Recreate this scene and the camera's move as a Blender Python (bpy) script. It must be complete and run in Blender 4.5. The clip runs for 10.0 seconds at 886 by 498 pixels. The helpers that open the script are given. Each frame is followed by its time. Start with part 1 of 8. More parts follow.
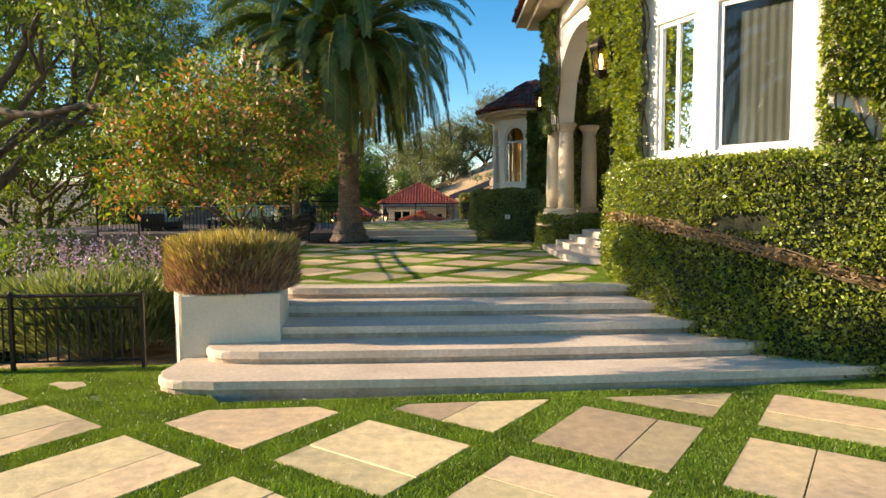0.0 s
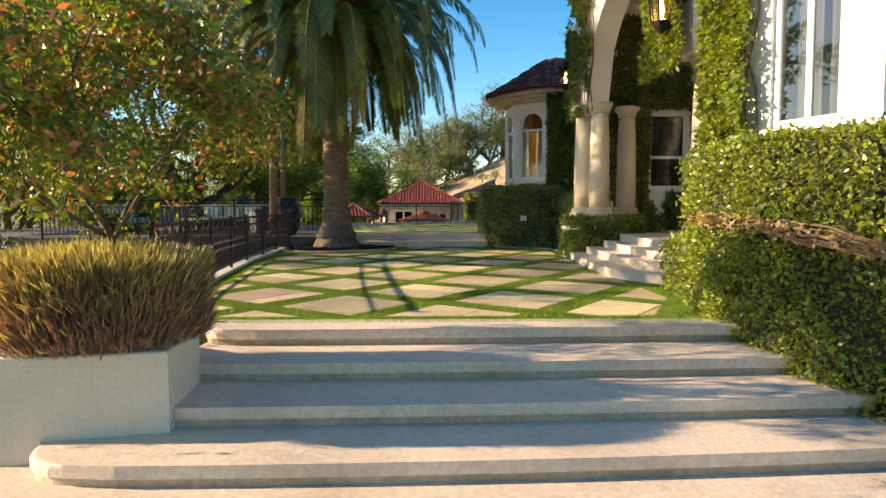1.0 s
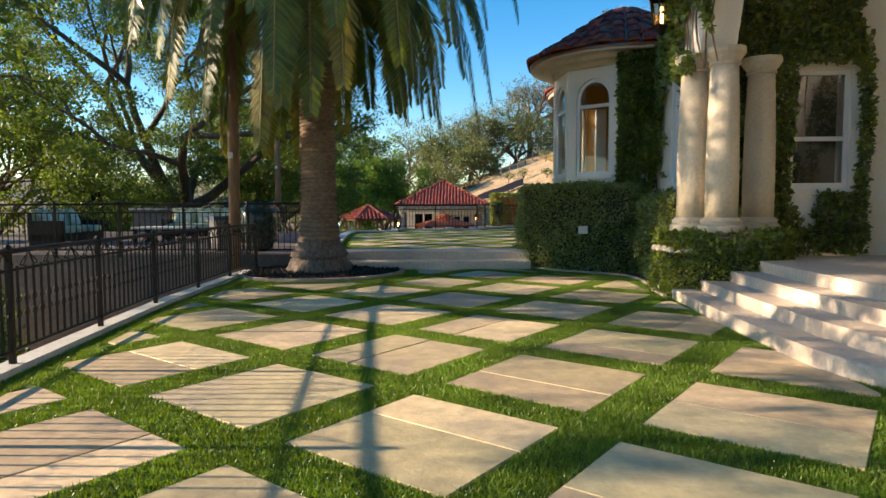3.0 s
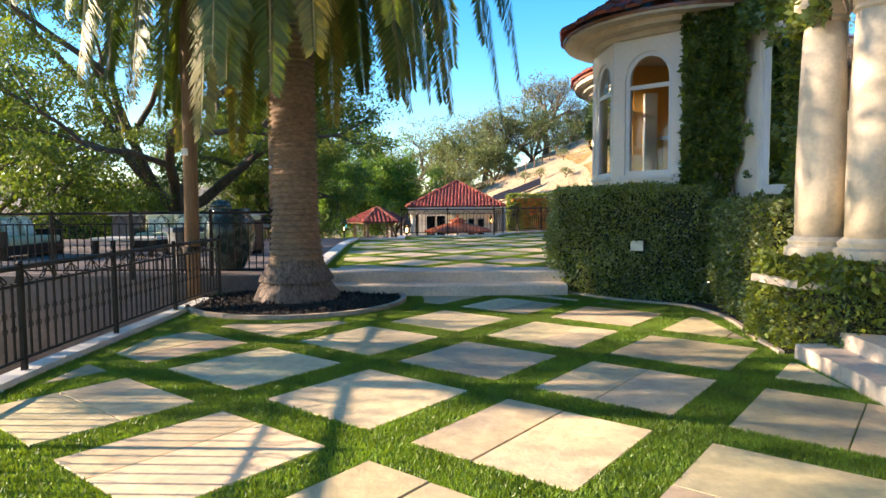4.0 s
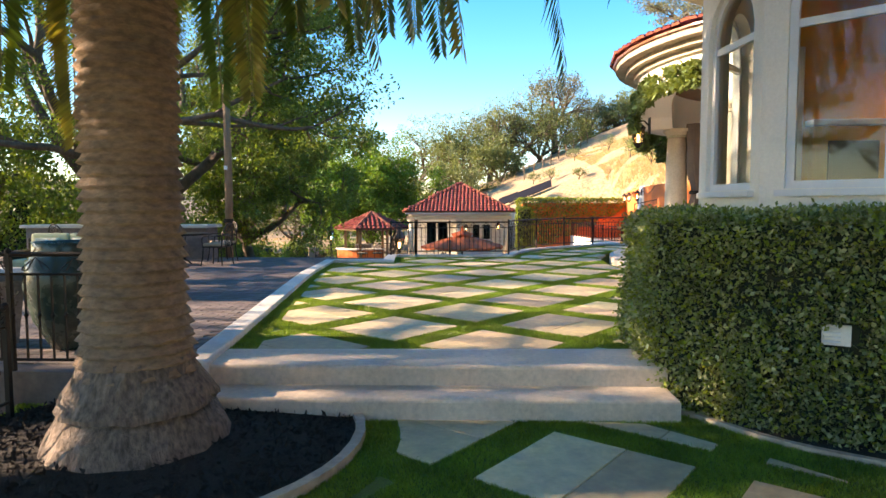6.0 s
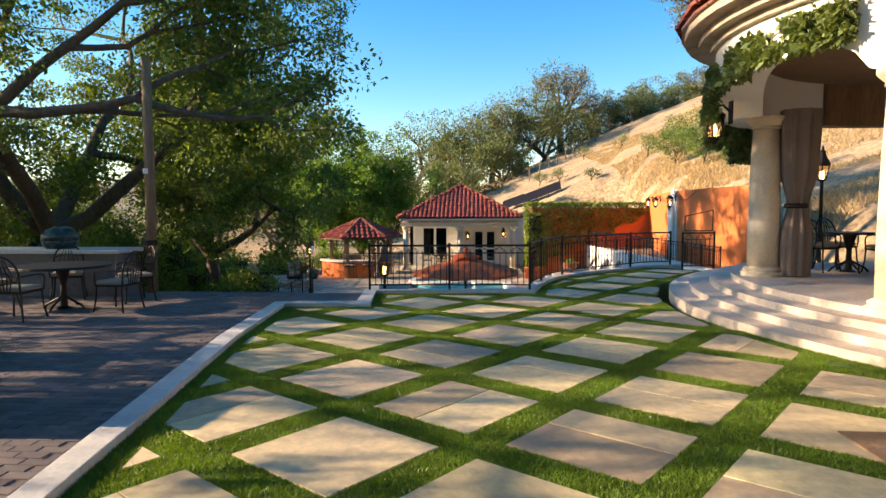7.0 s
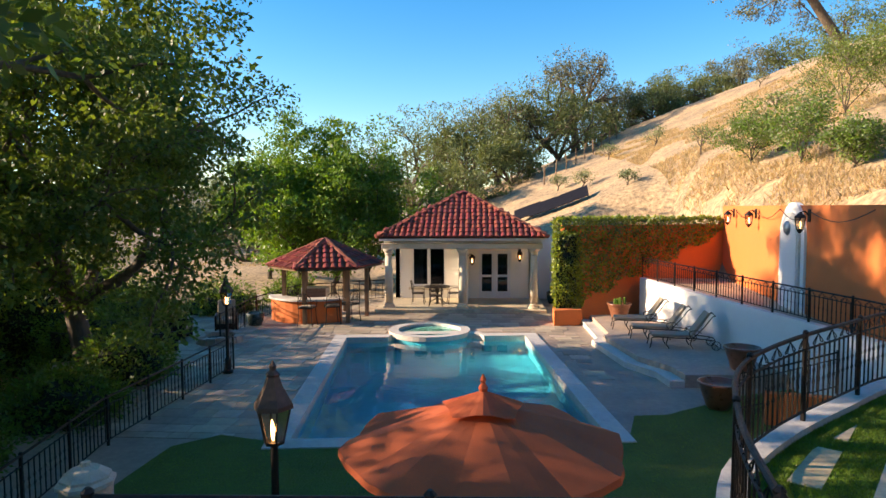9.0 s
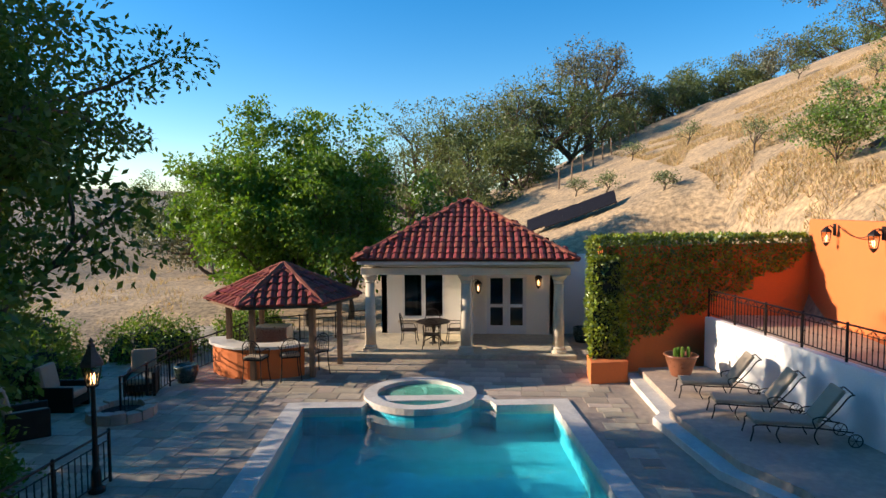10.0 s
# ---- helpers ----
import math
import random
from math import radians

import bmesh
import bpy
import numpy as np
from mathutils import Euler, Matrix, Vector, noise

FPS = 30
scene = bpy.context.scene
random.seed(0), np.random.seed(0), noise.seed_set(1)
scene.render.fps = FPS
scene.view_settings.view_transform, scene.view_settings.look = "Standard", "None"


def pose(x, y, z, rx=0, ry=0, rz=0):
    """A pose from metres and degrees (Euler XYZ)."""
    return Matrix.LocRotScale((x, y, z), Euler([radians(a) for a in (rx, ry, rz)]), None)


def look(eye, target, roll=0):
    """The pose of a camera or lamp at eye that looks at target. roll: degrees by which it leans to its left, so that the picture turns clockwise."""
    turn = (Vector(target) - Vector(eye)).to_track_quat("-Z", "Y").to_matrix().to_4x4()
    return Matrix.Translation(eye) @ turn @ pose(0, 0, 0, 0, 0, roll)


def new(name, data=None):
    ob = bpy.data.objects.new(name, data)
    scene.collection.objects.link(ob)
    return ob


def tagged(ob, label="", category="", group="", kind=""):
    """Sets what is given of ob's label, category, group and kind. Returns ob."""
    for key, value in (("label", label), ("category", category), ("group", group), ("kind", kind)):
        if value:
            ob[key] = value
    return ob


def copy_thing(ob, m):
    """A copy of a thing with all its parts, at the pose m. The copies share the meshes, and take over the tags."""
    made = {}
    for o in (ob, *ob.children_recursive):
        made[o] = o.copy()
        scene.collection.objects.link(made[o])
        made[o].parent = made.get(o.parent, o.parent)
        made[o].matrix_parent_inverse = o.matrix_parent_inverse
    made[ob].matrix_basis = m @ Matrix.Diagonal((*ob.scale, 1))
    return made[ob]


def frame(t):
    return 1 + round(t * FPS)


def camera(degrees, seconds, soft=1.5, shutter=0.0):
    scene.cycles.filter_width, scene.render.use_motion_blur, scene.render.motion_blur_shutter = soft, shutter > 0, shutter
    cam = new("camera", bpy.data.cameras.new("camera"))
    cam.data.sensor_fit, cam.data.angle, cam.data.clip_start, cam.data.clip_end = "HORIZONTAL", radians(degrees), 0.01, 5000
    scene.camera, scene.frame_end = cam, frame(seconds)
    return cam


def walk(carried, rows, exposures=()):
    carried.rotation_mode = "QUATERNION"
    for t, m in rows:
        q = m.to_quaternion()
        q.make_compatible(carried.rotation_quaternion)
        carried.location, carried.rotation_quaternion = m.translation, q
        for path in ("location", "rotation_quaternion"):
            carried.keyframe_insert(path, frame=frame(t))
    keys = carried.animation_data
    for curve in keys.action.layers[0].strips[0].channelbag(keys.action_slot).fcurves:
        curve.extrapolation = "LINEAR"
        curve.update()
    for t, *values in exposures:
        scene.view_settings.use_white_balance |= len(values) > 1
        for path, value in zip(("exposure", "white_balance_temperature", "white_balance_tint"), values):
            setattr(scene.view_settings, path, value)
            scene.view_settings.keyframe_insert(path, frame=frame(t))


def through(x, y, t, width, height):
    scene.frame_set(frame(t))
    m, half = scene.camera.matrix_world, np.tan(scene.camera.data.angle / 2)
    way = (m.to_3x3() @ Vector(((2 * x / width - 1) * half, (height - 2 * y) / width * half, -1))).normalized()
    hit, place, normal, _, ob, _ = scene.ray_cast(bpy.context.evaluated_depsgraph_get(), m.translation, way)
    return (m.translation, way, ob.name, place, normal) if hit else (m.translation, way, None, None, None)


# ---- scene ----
cam = camera(70.2, 10.0)
PATH = [
    (0, pose(0.000, 0.000, 1.725, 86.18, 0.30, -0.05)),
    (0.5, pose(0.019, 1.341, 1.709, 86.20, 0.33, 0.11)),
    (1, pose(-0.015, 2.891, 1.702, 86.22, 0.21, 0.27)),
    (1.5, pose(-0.003, 4.235, 1.778, 86.23, -0.03, 0.22)),
    (2, pose(-0.021, 5.267, 1.786, 86.23, -0.03, 0.32)),
    (2.5, pose(-0.062, 6.290, 1.786, 86.23, 0.05, 1.27)),
    (4, pose(-0.177, 9.995, 1.967, 86.21, 0.43, 3.58)),
    (4.5, pose(-0.260, 11.082, 1.976, 86.27, 0.36, 3.73)),
    (5, pose(-0.315, 12.012, 2.038, 86.33, 0.30, 3.78)),
    (5.5, pose(-0.336, 12.983, 2.114, 86.28, 0.16, 3.82)),
    (7, pose(-0.659, 18.845, 2.640, 86.10, 0.22, 3.76)),
    (7.5, pose(-0.785, 21.464, 2.690, 86.25, 0.18, 3.76)),
    (8, pose(-0.960, 23.783, 2.800, 86.26, 0.18, 3.66)),
    (8.5, pose(-1.040, 25.996, 2.987, 86.22, 0.21, 3.63)),
    (9, pose(-1.085, 28.102, 3.177, 86.24, 0.22, 3.80)),
    (9.5, pose(-1.174, 30.641, 3.340, 86.27, 0.18, 3.85)),
    (10, pose(-1.300, 34.011, 3.509, 86.48, 0.28, 4.08)),
]
EXPOSURES = [(0, 1.2, 7900, 12), (1.5, 1.35, 8200, 15), (2.6, 1.12, 7600, 13), (3.9, 1.8, 7000, 16), (4.5, 2.25, 7800, 19), (5.5, 2.4, 8000, 19), (6.9, 1.4, 7700, 17), (8.5, 1.45, 7700, 19), (10, 0.85, 6500, 13)]
walk(cam, PATH, EXPOSURES)

# ---- sky and sun ----
SUN_AZ, SUN_EL = 181.0, 18.5     # degrees from +x towards +y, and above the horizon
world = bpy.data.worlds.new("sky")
world.use_nodes = True
scene.world = world
wn = world.node_tree.nodes
sky = wn.new("ShaderNodeTexSky")
sky.sky_type, sky.sun_disc = "NISHITA", False
sky.sun_elevation, sky.sun_rotation = radians(SUN_EL), radians(90 - SUN_AZ)
sky.dust_density, sky.ozone_density, sky.air_density = 0.2, 3.0, 1.0
wn["Background"].inputs["Strength"].default_value = 0.125
tone = wn.new("ShaderNodeHueSaturation")
tone.inputs["Saturation"].default_value = 1.4
world.node_tree.links.new(sky.outputs["Color"], tone.inputs["Color"])
world.node_tree.links.new(tone.outputs["Color"], wn["Background"].inputs["Color"])
sun = new("sun", bpy.data.lights.new("sun", "SUN"))
sun.data.energy, sun.data.angle, sun.data.color = 5.0, radians(0.6), (1.0, 0.86, 0.68)
sun_way = Vector((math.cos(radians(SUN_AZ)) * math.cos(radians(SUN_EL)), math.sin(radians(SUN_AZ)) * math.cos(radians(SUN_EL)), math.sin(radians(SUN_EL))))
sun.matrix_world = look(sun_way * 60, (0, 0, 0))

# ---- small tools ----
rng = np.random.default_rng(7)


def raw(name, verts, faces, mat, parent=None, label="", smooth=False):
    """One mesh object out of vertices and faces."""
    me = bpy.data.meshes.new(name)
    me.from_pydata([tuple(map(float, v)) for v in verts], [], faces)
    if mat:
        me.materials.append(mat)
    if smooth:
        me.polygons.foreach_set("use_smooth", [True] * len(me.polygons))
    ob = new(name, me)
    if parent is not None:
        ob.parent = parent
    if label:
        ob["label"] = label
    return ob


def part(name, bm, mat, parent=None, label="", smooth=False):
    """A bmesh as one mesh object, under a thing or a part."""
    bmesh.ops.recalc_face_normals(bm, faces=bm.faces)
    me = bpy.data.meshes.new(name)
    bm.to_mesh(me)
    bm.free()
    if mat:
        me.materials.append(mat)
    if smooth:
        me.polygons.foreach_set("use_smooth", [True] * len(me.polygons))
    ob = new(name, me)
    if parent is not None:
        ob.parent = parent
    if label:
        ob["label"] = label
    return ob


def thing(name, label, category, group="", kind="", at=None):
    ob = new(name)
    ob.empty_display_size = 0.1
    if at:
        ob.location = at
    return tagged(ob, label, category, group, kind)


def soup(name, groups, mat, parent=None, label=""):
    """Many small faces from arrays: groups is a list of (n, k, 3) arrays, k corners each."""
    me = bpy.data.meshes.new(name)
    groups = [g for g in groups if len(g)]
    co = np.concatenate([g.reshape(-1, 3) for g in groups]).astype(np.float32)
    tot = np.concatenate([np.full(len(g), g.shape[1], np.int32) for g in groups])
    me.vertices.add(len(co))
    me.vertices.foreach_set("co", co.ravel())
    me.loops.add(len(co))
    me.loops.foreach_set("vertex_index", np.arange(len(co), dtype=np.int32))
    me.polygons.add(len(tot))
    me.polygons.foreach_set("loop_start", np.concatenate([[0], np.cumsum(tot)[:-1]]).astype(np.int32))
    me.polygons.foreach_set("loop_total", tot)
    me.update(calc_edges=True)
    me.materials.append(mat)
    ob = new(name, me)
    if parent is not None:
        ob.parent = parent
    if label:
        ob["label"] = label
    return ob


def box(bm, lo, hi, bevel=0.0, turn=None):
    """A box between two corners, its edges bevelled, put through the matrix turn."""
    m = Matrix.Translation([(a + b) / 2 for a, b in zip(lo, hi)]) @ Matrix.Diagonal([abs(b - a) for a, b in zip(lo, hi)] + [1])
    got = bmesh.ops.create_cube(bm, size=1, matrix=m)["verts"]
    if bevel:
        edges = list({e for v in got for e in v.link_edges})
        res = bmesh.ops.bevel(bm, geom=edges, offset=bevel, segments=2, affect="EDGES", profile=0.6)
        got = list({v for f in res["faces"] for v in f.verts} | {v for v in got if v.is_valid})
    if turn is not None:
        bmesh.ops.transform(bm, matrix=turn, verts=got)
    return got


def lathe(bm, profile, at=(0, 0, 0), n=20, cap=True, turn=None, squash=1.0):
    """A turned form: profile is a list of (radius, height)."""
    rings = []
    for r, z in profile:
        rings.append([bm.verts.new((at[0] + r * math.cos(a), at[1] + squash * r * math.sin(a), at[2] + z)) for a in (2 * math.pi * k / n for k in range(n))])
    for a, b in zip(rings, rings[1:]):
        for k in range(n):
            bm.faces.new((a[k], a[(k + 1) % n], b[(k + 1) % n], b[k]))
    if cap:
        bm.faces.new(rings[0][::-1])
        bm.faces.new(rings[-1])
    if turn is not None:
        bmesh.ops.transform(bm, matrix=turn, verts=[v for r in rings for v in r])


def tube(bm, path, radii, n=6, cap=True):
    """A tube along points, with a radius for each."""
    path = [Vector(p) for p in path]
    if not hasattr(radii, "__len__"):
        radii = [radii] * len(path)
    rings, side = [], None
    for k, p in enumerate(path):
        d = (path[min(k + 1, len(path) - 1)] - path[max(k - 1, 0)]).normalized()
        if side is None:
            side = d.orthogonal().normalized()
        side = (side - d * side.dot(d)).normalized() if (side - d * side.dot(d)).length > 1e-5 else d.orthogonal().normalized()
        up = d.cross(side)
        rings.append([bm.verts.new(p + radii[k] * (side * math.cos(2 * math.pi * j / n) + up * math.sin(2 * math.pi * j / n))) for j in range(n)])
    for a, b in zip(rings, rings[1:]):
        for j in range(n):
            bm.faces.new((a[j], a[(j + 1) % n], b[(j + 1) % n], b[j]))
    if cap:
        bm.faces.new(rings[0][::-1])
        bm.faces.new(rings[-1])


def prism(bm, outline, z0, z1, bevel=0.0):
    """An upright prism over an outline, its upper rim rounded by bevel."""
    lo = [bm.verts.new((x, y, z0)) for x, y in outline]
    hi = [bm.verts.new((x, y, z1)) for x, y in outline]
    n = len(outline)
    for k in range(n):
        bm.faces.new((lo[k], lo[(k + 1) % n], hi[(k + 1) % n], hi[k]))
    bm.faces.new(lo[::-1])
    top = bm.faces.new(hi)
    if bevel:
        bmesh.ops.bevel(bm, geom=list(top.edges), offset=bevel, segments=3, affect="EDGES", profile=0.5)


def ring_path(bm, line, width, z0, z1, bevel=0.02):
    """A band of some width along a line in plan: kerbs, walls, copings."""
    pts = [Vector(p) for p in line]
    left, right = [], []
    for k, p in enumerate(pts):
        a = (pts[k] - pts[k - 1]).normalized() if k else None
        b = (pts[k + 1] - pts[k]).normalized() if k + 1 < len(pts) else None
        d = ((a or b) + (b or a)).normalized()
        nrm = Vector((-d.y, d.x))
        w = width / 2 / max(0.5, nrm.dot(Vector((-(a or b).y, (a or b).x))))
        left.append(p + nrm * w)
        right.append(p - nrm * w)
    prism(bm, [(p.x, p.y) for p in left] + [(p.x, p.y) for p in reversed(right)], z0, z1, bevel)


def arc(cx, cy, r, a0, a1, n=16, ry=None):
    ry = r if ry is None else ry
    return [(cx + r * math.cos(radians(a0 + (a1 - a0) * k / n)), cy + ry * math.sin(radians(a0 + (a1 - a0) * k / n))) for k in range(n + 1)]


def spline(pts, n=8):
    """A smooth line through points."""
    p = [np.array(q, float) for q in pts]
    p = [2 * p[0] - p[1]] + p + [2 * p[-1] - p[-2]]
    out = []
    for k in range(1, len(p) - 2):
        for j in range(n):
            t = j / n
            out.append(0.5 * (2 * p[k] + (p[k + 1] - p[k - 1]) * t + (2 * p[k - 1] - 5 * p[k] + 4 * p[k + 1] - p[k + 2]) * t * t + (3 * p[k] - p[k - 1] - 3 * p[k + 1] + p[k + 2]) * t ** 3))
    out.append(p[-2])
    return [tuple(map(float, q)) for q in out]


def clip(poly, hull):
    """A convex-clipped polygon (both counter-clockwise)."""
    for k in range(len(hull)):
        (ax, ay), (bx, by) = hull[k], hull[(k + 1) % len(hull)]
        side = [(bx - ax) * (y - ay) - (by - ay) * (x - ax) for x, y in poly]
        out = []
        for j in range(len(poly)):
            p, q, sp, sq = poly[j], poly[(j + 1) % len(poly)], side[j], side[(j + 1) % len(poly)]
            if sp >= 0:
                out.append(p)
            if (sp >= 0) != (sq >= 0):
                t = sp / (sp - sq)
                out.append((p[0] + t * (q[0] - p[0]), p[1] + t * (q[1] - p[1])))
        poly = out
        if len(poly) < 3:
            return []
    return poly


def area(poly):
    return 0.5 * sum(poly[k][0] * poly[(k + 1) % len(poly)][1] - poly[(k + 1) % len(poly)][0] * poly[k][1] for k in range(len(poly)))


def inside(pts, poly):
    """Which of the points (n, 2) lie in the polygon."""
    x, y = pts[:, 0], pts[:, 1]
    hit = np.zeros(len(pts), bool)
    for k in range(len(poly)):
        (x0, y0), (x1, y1) = poly[k], poly[(k + 1) % len(poly)]
        cross = ((y0 > y) != (y1 > y)) & (x < (x1 - x0) * (y - y0) / ((y1 - y0) or 1e-9) + x0)
        hit ^= cross
    return hit


def leaf_quads(at, size, out=None, droop=0.3, long=1.6, spread=0.25, gen=None):
    """Leaves as bent diamonds at the points: (n, 4, 3). out: the way that they face."""
    gen = gen or rng
    n = len(at)
    d = gen.normal(size=(n, 3))
    if out is not None:
        d = d * 0.75 + out
    d[:, 2] -= droop * gen.random(n)
    d /= np.linalg.norm(d, axis=1)[:, None] + 1e-9
    s = np.cross(d, gen.normal(size=(n, 3)))
    s /= np.linalg.norm(s, axis=1)[:, None] + 1e-9
    sz = size * (1 + spread * gen.normal(size=n))[:, None]
    a = at
    b = at + d * sz * long * 0.5 + s * sz * 0.42
    c = at + d * sz * long
    e = at + d * sz * long * 0.5 - s * sz * 0.42
    return np.stack([a, b, c, e], 1)

# ---- materials ----
def material(name, colour, rough=0.8, metal=0.0, spread=0.25, grain=20.0, stains=1.5, stain=0.25, bump=0.15, fine=0.3, tint=None, per="none", spec=None, through=0.0, warp=None):
    """A surface with its colour varied at two scales, grain and relief. tint: a second colour for the stains. per: object or island for piece by piece changes."""
    m = bpy.data.materials.new(name)
    m.use_nodes = True
    nt = m.node_tree
    nd, ln = nt.nodes, nt.links
    b = nd["Principled BSDF"]
    b.inputs["Roughness"].default_value, b.inputs["Metallic"].default_value = rough, metal
    if spec is not None:
        b.inputs["Specular IOR Level"].default_value = spec
    co = nd.new("ShaderNodeTexCoord").outputs["Object"]
    if warp:
        mp = nd.new("ShaderNodeMapping")
        mp.inputs["Scale"].default_value = warp
        ln.new(co, mp.inputs["Vector"])
        co = mp.outputs["Vector"]

    def tex(scale, detail):
        n = nd.new("ShaderNodeTexNoise")
        n.inputs["Scale"].default_value, n.inputs["Detail"].default_value, n.inputs["Roughness"].default_value = scale, detail, 0.62
        ln.new(co, n.inputs["Vector"])
        return n.outputs["Fac"]

    def mix(fac, a, c, how="MIX"):
        x = nd.new("ShaderNodeMix")
        x.data_type, x.blend_type = "RGBA", how
        for sock, val in ((x.inputs["Factor"], fac), (x.inputs["A"], a), (x.inputs["B"], c)):
            if hasattr(val, "is_output"):
                ln.new(val, sock)
            else:
                sock.default_value = val
        return x.outputs["Result"]

    def ramp(fac, lo, hi, a=0.3, c=0.7):
        r = nd.new("ShaderNodeMapRange")
        r.inputs["From Min"].default_value, r.inputs["From Max"].default_value = a, c
        r.inputs["To Min"].default_value, r.inputs["To Max"].default_value = lo, hi
        ln.new(fac, r.inputs["Value"])
        return r.outputs["Result"]

    g = tex(grain, 4.0)
    big = tex(stains, 5.0)
    base = (*colour, 1)
    dark = (*(tint or [c * 0.55 for c in colour]), 1)
    col = mix(ramp(big, 0.0, stain * 2, 0.42, 0.72), base, dark)
    col = mix(1.0, col, mix(ramp(g, 0, 1), (1 - spread,) * 3 + (1,), (1 + spread,) * 3 + (1,)), "MULTIPLY")
    if per != "none":
        src = nd.new("ShaderNodeObjectInfo").outputs["Random"] if per == "object" else nd.new("ShaderNodeNewGeometry").outputs["Random Per Island"]
        hs = nd.new("ShaderNodeHueSaturation")
        ln.new(ramp(src, 0.72, 1.28, 0, 1), hs.inputs["Value"])
        fr = nd.new("ShaderNodeMath")
        fr.operation = "FRACT"
        mu = nd.new("ShaderNodeMath")
        mu.operation, mu.inputs[1].default_value = "MULTIPLY", 7.31
        ln.new(src, mu.inputs[0])
        ln.new(mu.outputs[0], fr.inputs[0])
        ln.new(ramp(fr.outputs[0], 0.486, 0.514, 0, 1), hs.inputs["Hue"])
        ln.new(col, hs.inputs["Color"])
        col = hs.outputs["Color"]
    ln.new(col, b.inputs["Base Color"])
    ln.new(ramp(g, max(0.05, rough - 0.12), min(1, rough + 0.12)), b.inputs["Roughness"])
    if bump:
        bp = nd.new("ShaderNodeBump")
        bp.inputs["Strength"].default_value, bp.inputs["Distance"].default_value = bump, 0.02
        h = nd.new("ShaderNodeMath")
        h.operation, h.inputs[1].default_value = "MULTIPLY_ADD", fine
        ln.new(tex(grain * 4, 3.0), h.inputs[0])
        ln.new(g, h.inputs[2])
        ln.new(h.outputs[0], bp.inputs["Height"])
        ln.new(bp.outputs["Normal"], b.inputs["Normal"])
    if through:
        tr = nd.new("ShaderNodeBsdfTranslucent")
        warm = mix(1.0, col, (1.25, 1.15, 0.45, 1), "MULTIPLY")
        ln.new(warm, tr.inputs["Color"])
        ms = nd.new("ShaderNodeMixShader")
        ms.inputs["Fac"].default_value = through
        ln.new(b.outputs[0], ms.inputs[1])
        ln.new(tr.outputs[0], ms.inputs[2])
        ln.new(ms.outputs[0], nd["Material Output"].inputs["Surface"])
    return m


def leafy(name, colour, through=0.35, rough=0.5, **more):
    return material(name, colour, rough, spread=0.3, grain=3.0, stains=0.6, stain=0.3, bump=0.0, per="island", through=through, **more)


PAVER = material("sandstone_paver", (0.60, 0.46, 0.26), 0.72, spread=0.2, grain=11, stains=1.3, stain=0.42, tint=(0.38, 0.30, 0.21), bump=0.2, per="object")
STEP = material("cast_limestone", (0.66, 0.54, 0.43), 0.75, spread=0.16, grain=22, stains=1.1, stain=0.32, tint=(0.42, 0.33, 0.25), bump=0.25)
TURF = material("turf_backing", (0.09, 0.15, 0.02), 0.9, spread=0.4, grain=60, stains=1.2, stain=0.3, bump=0.6)
BLADE = leafy("turf_blade", (0.165, 0.275, 0.03), 0.4, 0.45)
STUCCO = material("white_stucco", (0.80, 0.76, 0.69), 0.9, spread=0.06, grain=45, stains=0.7, stain=0.12, tint=(0.66, 0.62, 0.55), bump=0.25)
# Stained stone; its base also takes in the shade seen on step fronts.
RISER = material("stained_shaded_limestone", (0.47, 0.37, 0.28), 0.85, spread=0.2, grain=18, stains=2.2, stain=0.4, tint=(0.28, 0.21, 0.155), bump=0.3)
PLASTER = material("cream_render", (0.66, 0.60, 0.49), 0.9, spread=0.08, grain=40, stains=0.9, stain=0.22, tint=(0.48, 0.43, 0.34), bump=0.25)
CREAM = material("cream_stone", (0.62, 0.52, 0.38), 0.8, spread=0.12, grain=30, stains=1.5, stain=0.25, bump=0.2)
KERB = material("white_kerb_concrete", (0.62, 0.58, 0.52), 0.85, spread=0.12, grain=25, stains=1.6, stain=0.3, bump=0.25)
ORANGE = material("orange_stucco", (0.66, 0.17, 0.04), 0.9, spread=0.08, grain=35, stains=0.8, stain=0.2, tint=(0.50, 0.14, 0.04), bump=0.25)
TILES = material("clay_roof_tiles_far", (0.27, 0.065, 0.048), 0.75, spread=0.25, grain=12, stains=0.9, stain=0.4, tint=(0.16, 0.05, 0.045), bump=0.3, per="island", spec=0.15)
IRON = material("dark_wrought_iron", (0.030, 0.022, 0.018), 0.5, 0.6, spread=0.2, grain=40, stains=3, stain=0.3, bump=0.1)
BARK = material("oak_bark", (0.11, 0.08, 0.055), 0.95, spread=0.45, grain=9, stains=1.2, stain=0.3, bump=0.9, warp=(1, 1, 0.35))
ROOTS = material("frayed_palm_roots", (0.19, 0.14, 0.11), 0.95, spread=0.6, grain=30, stains=5, stain=0.4, bump=1.0, warp=(1, 1, 0.3))
PALMBARK = material("palm_trunk_bark", (0.25, 0.165, 0.105), 0.95, spread=0.4, grain=14, stains=2.2, stain=0.4, tint=(0.15, 0.10, 0.07), bump=0.8, warp=(1, 1, 2.2))
WOOD = material("weathered_wood_post", (0.24, 0.14, 0.075), 0.8, spread=0.3, grain=20, stains=2, stain=0.3, bump=0.3, warp=(1, 1, 0.15))
SOIL = material("dark_bark_mulch", (0.022, 0.014, 0.011), 0.95, spread=0.6, grain=45, stains=6, stain=0.4, bump=1.0)
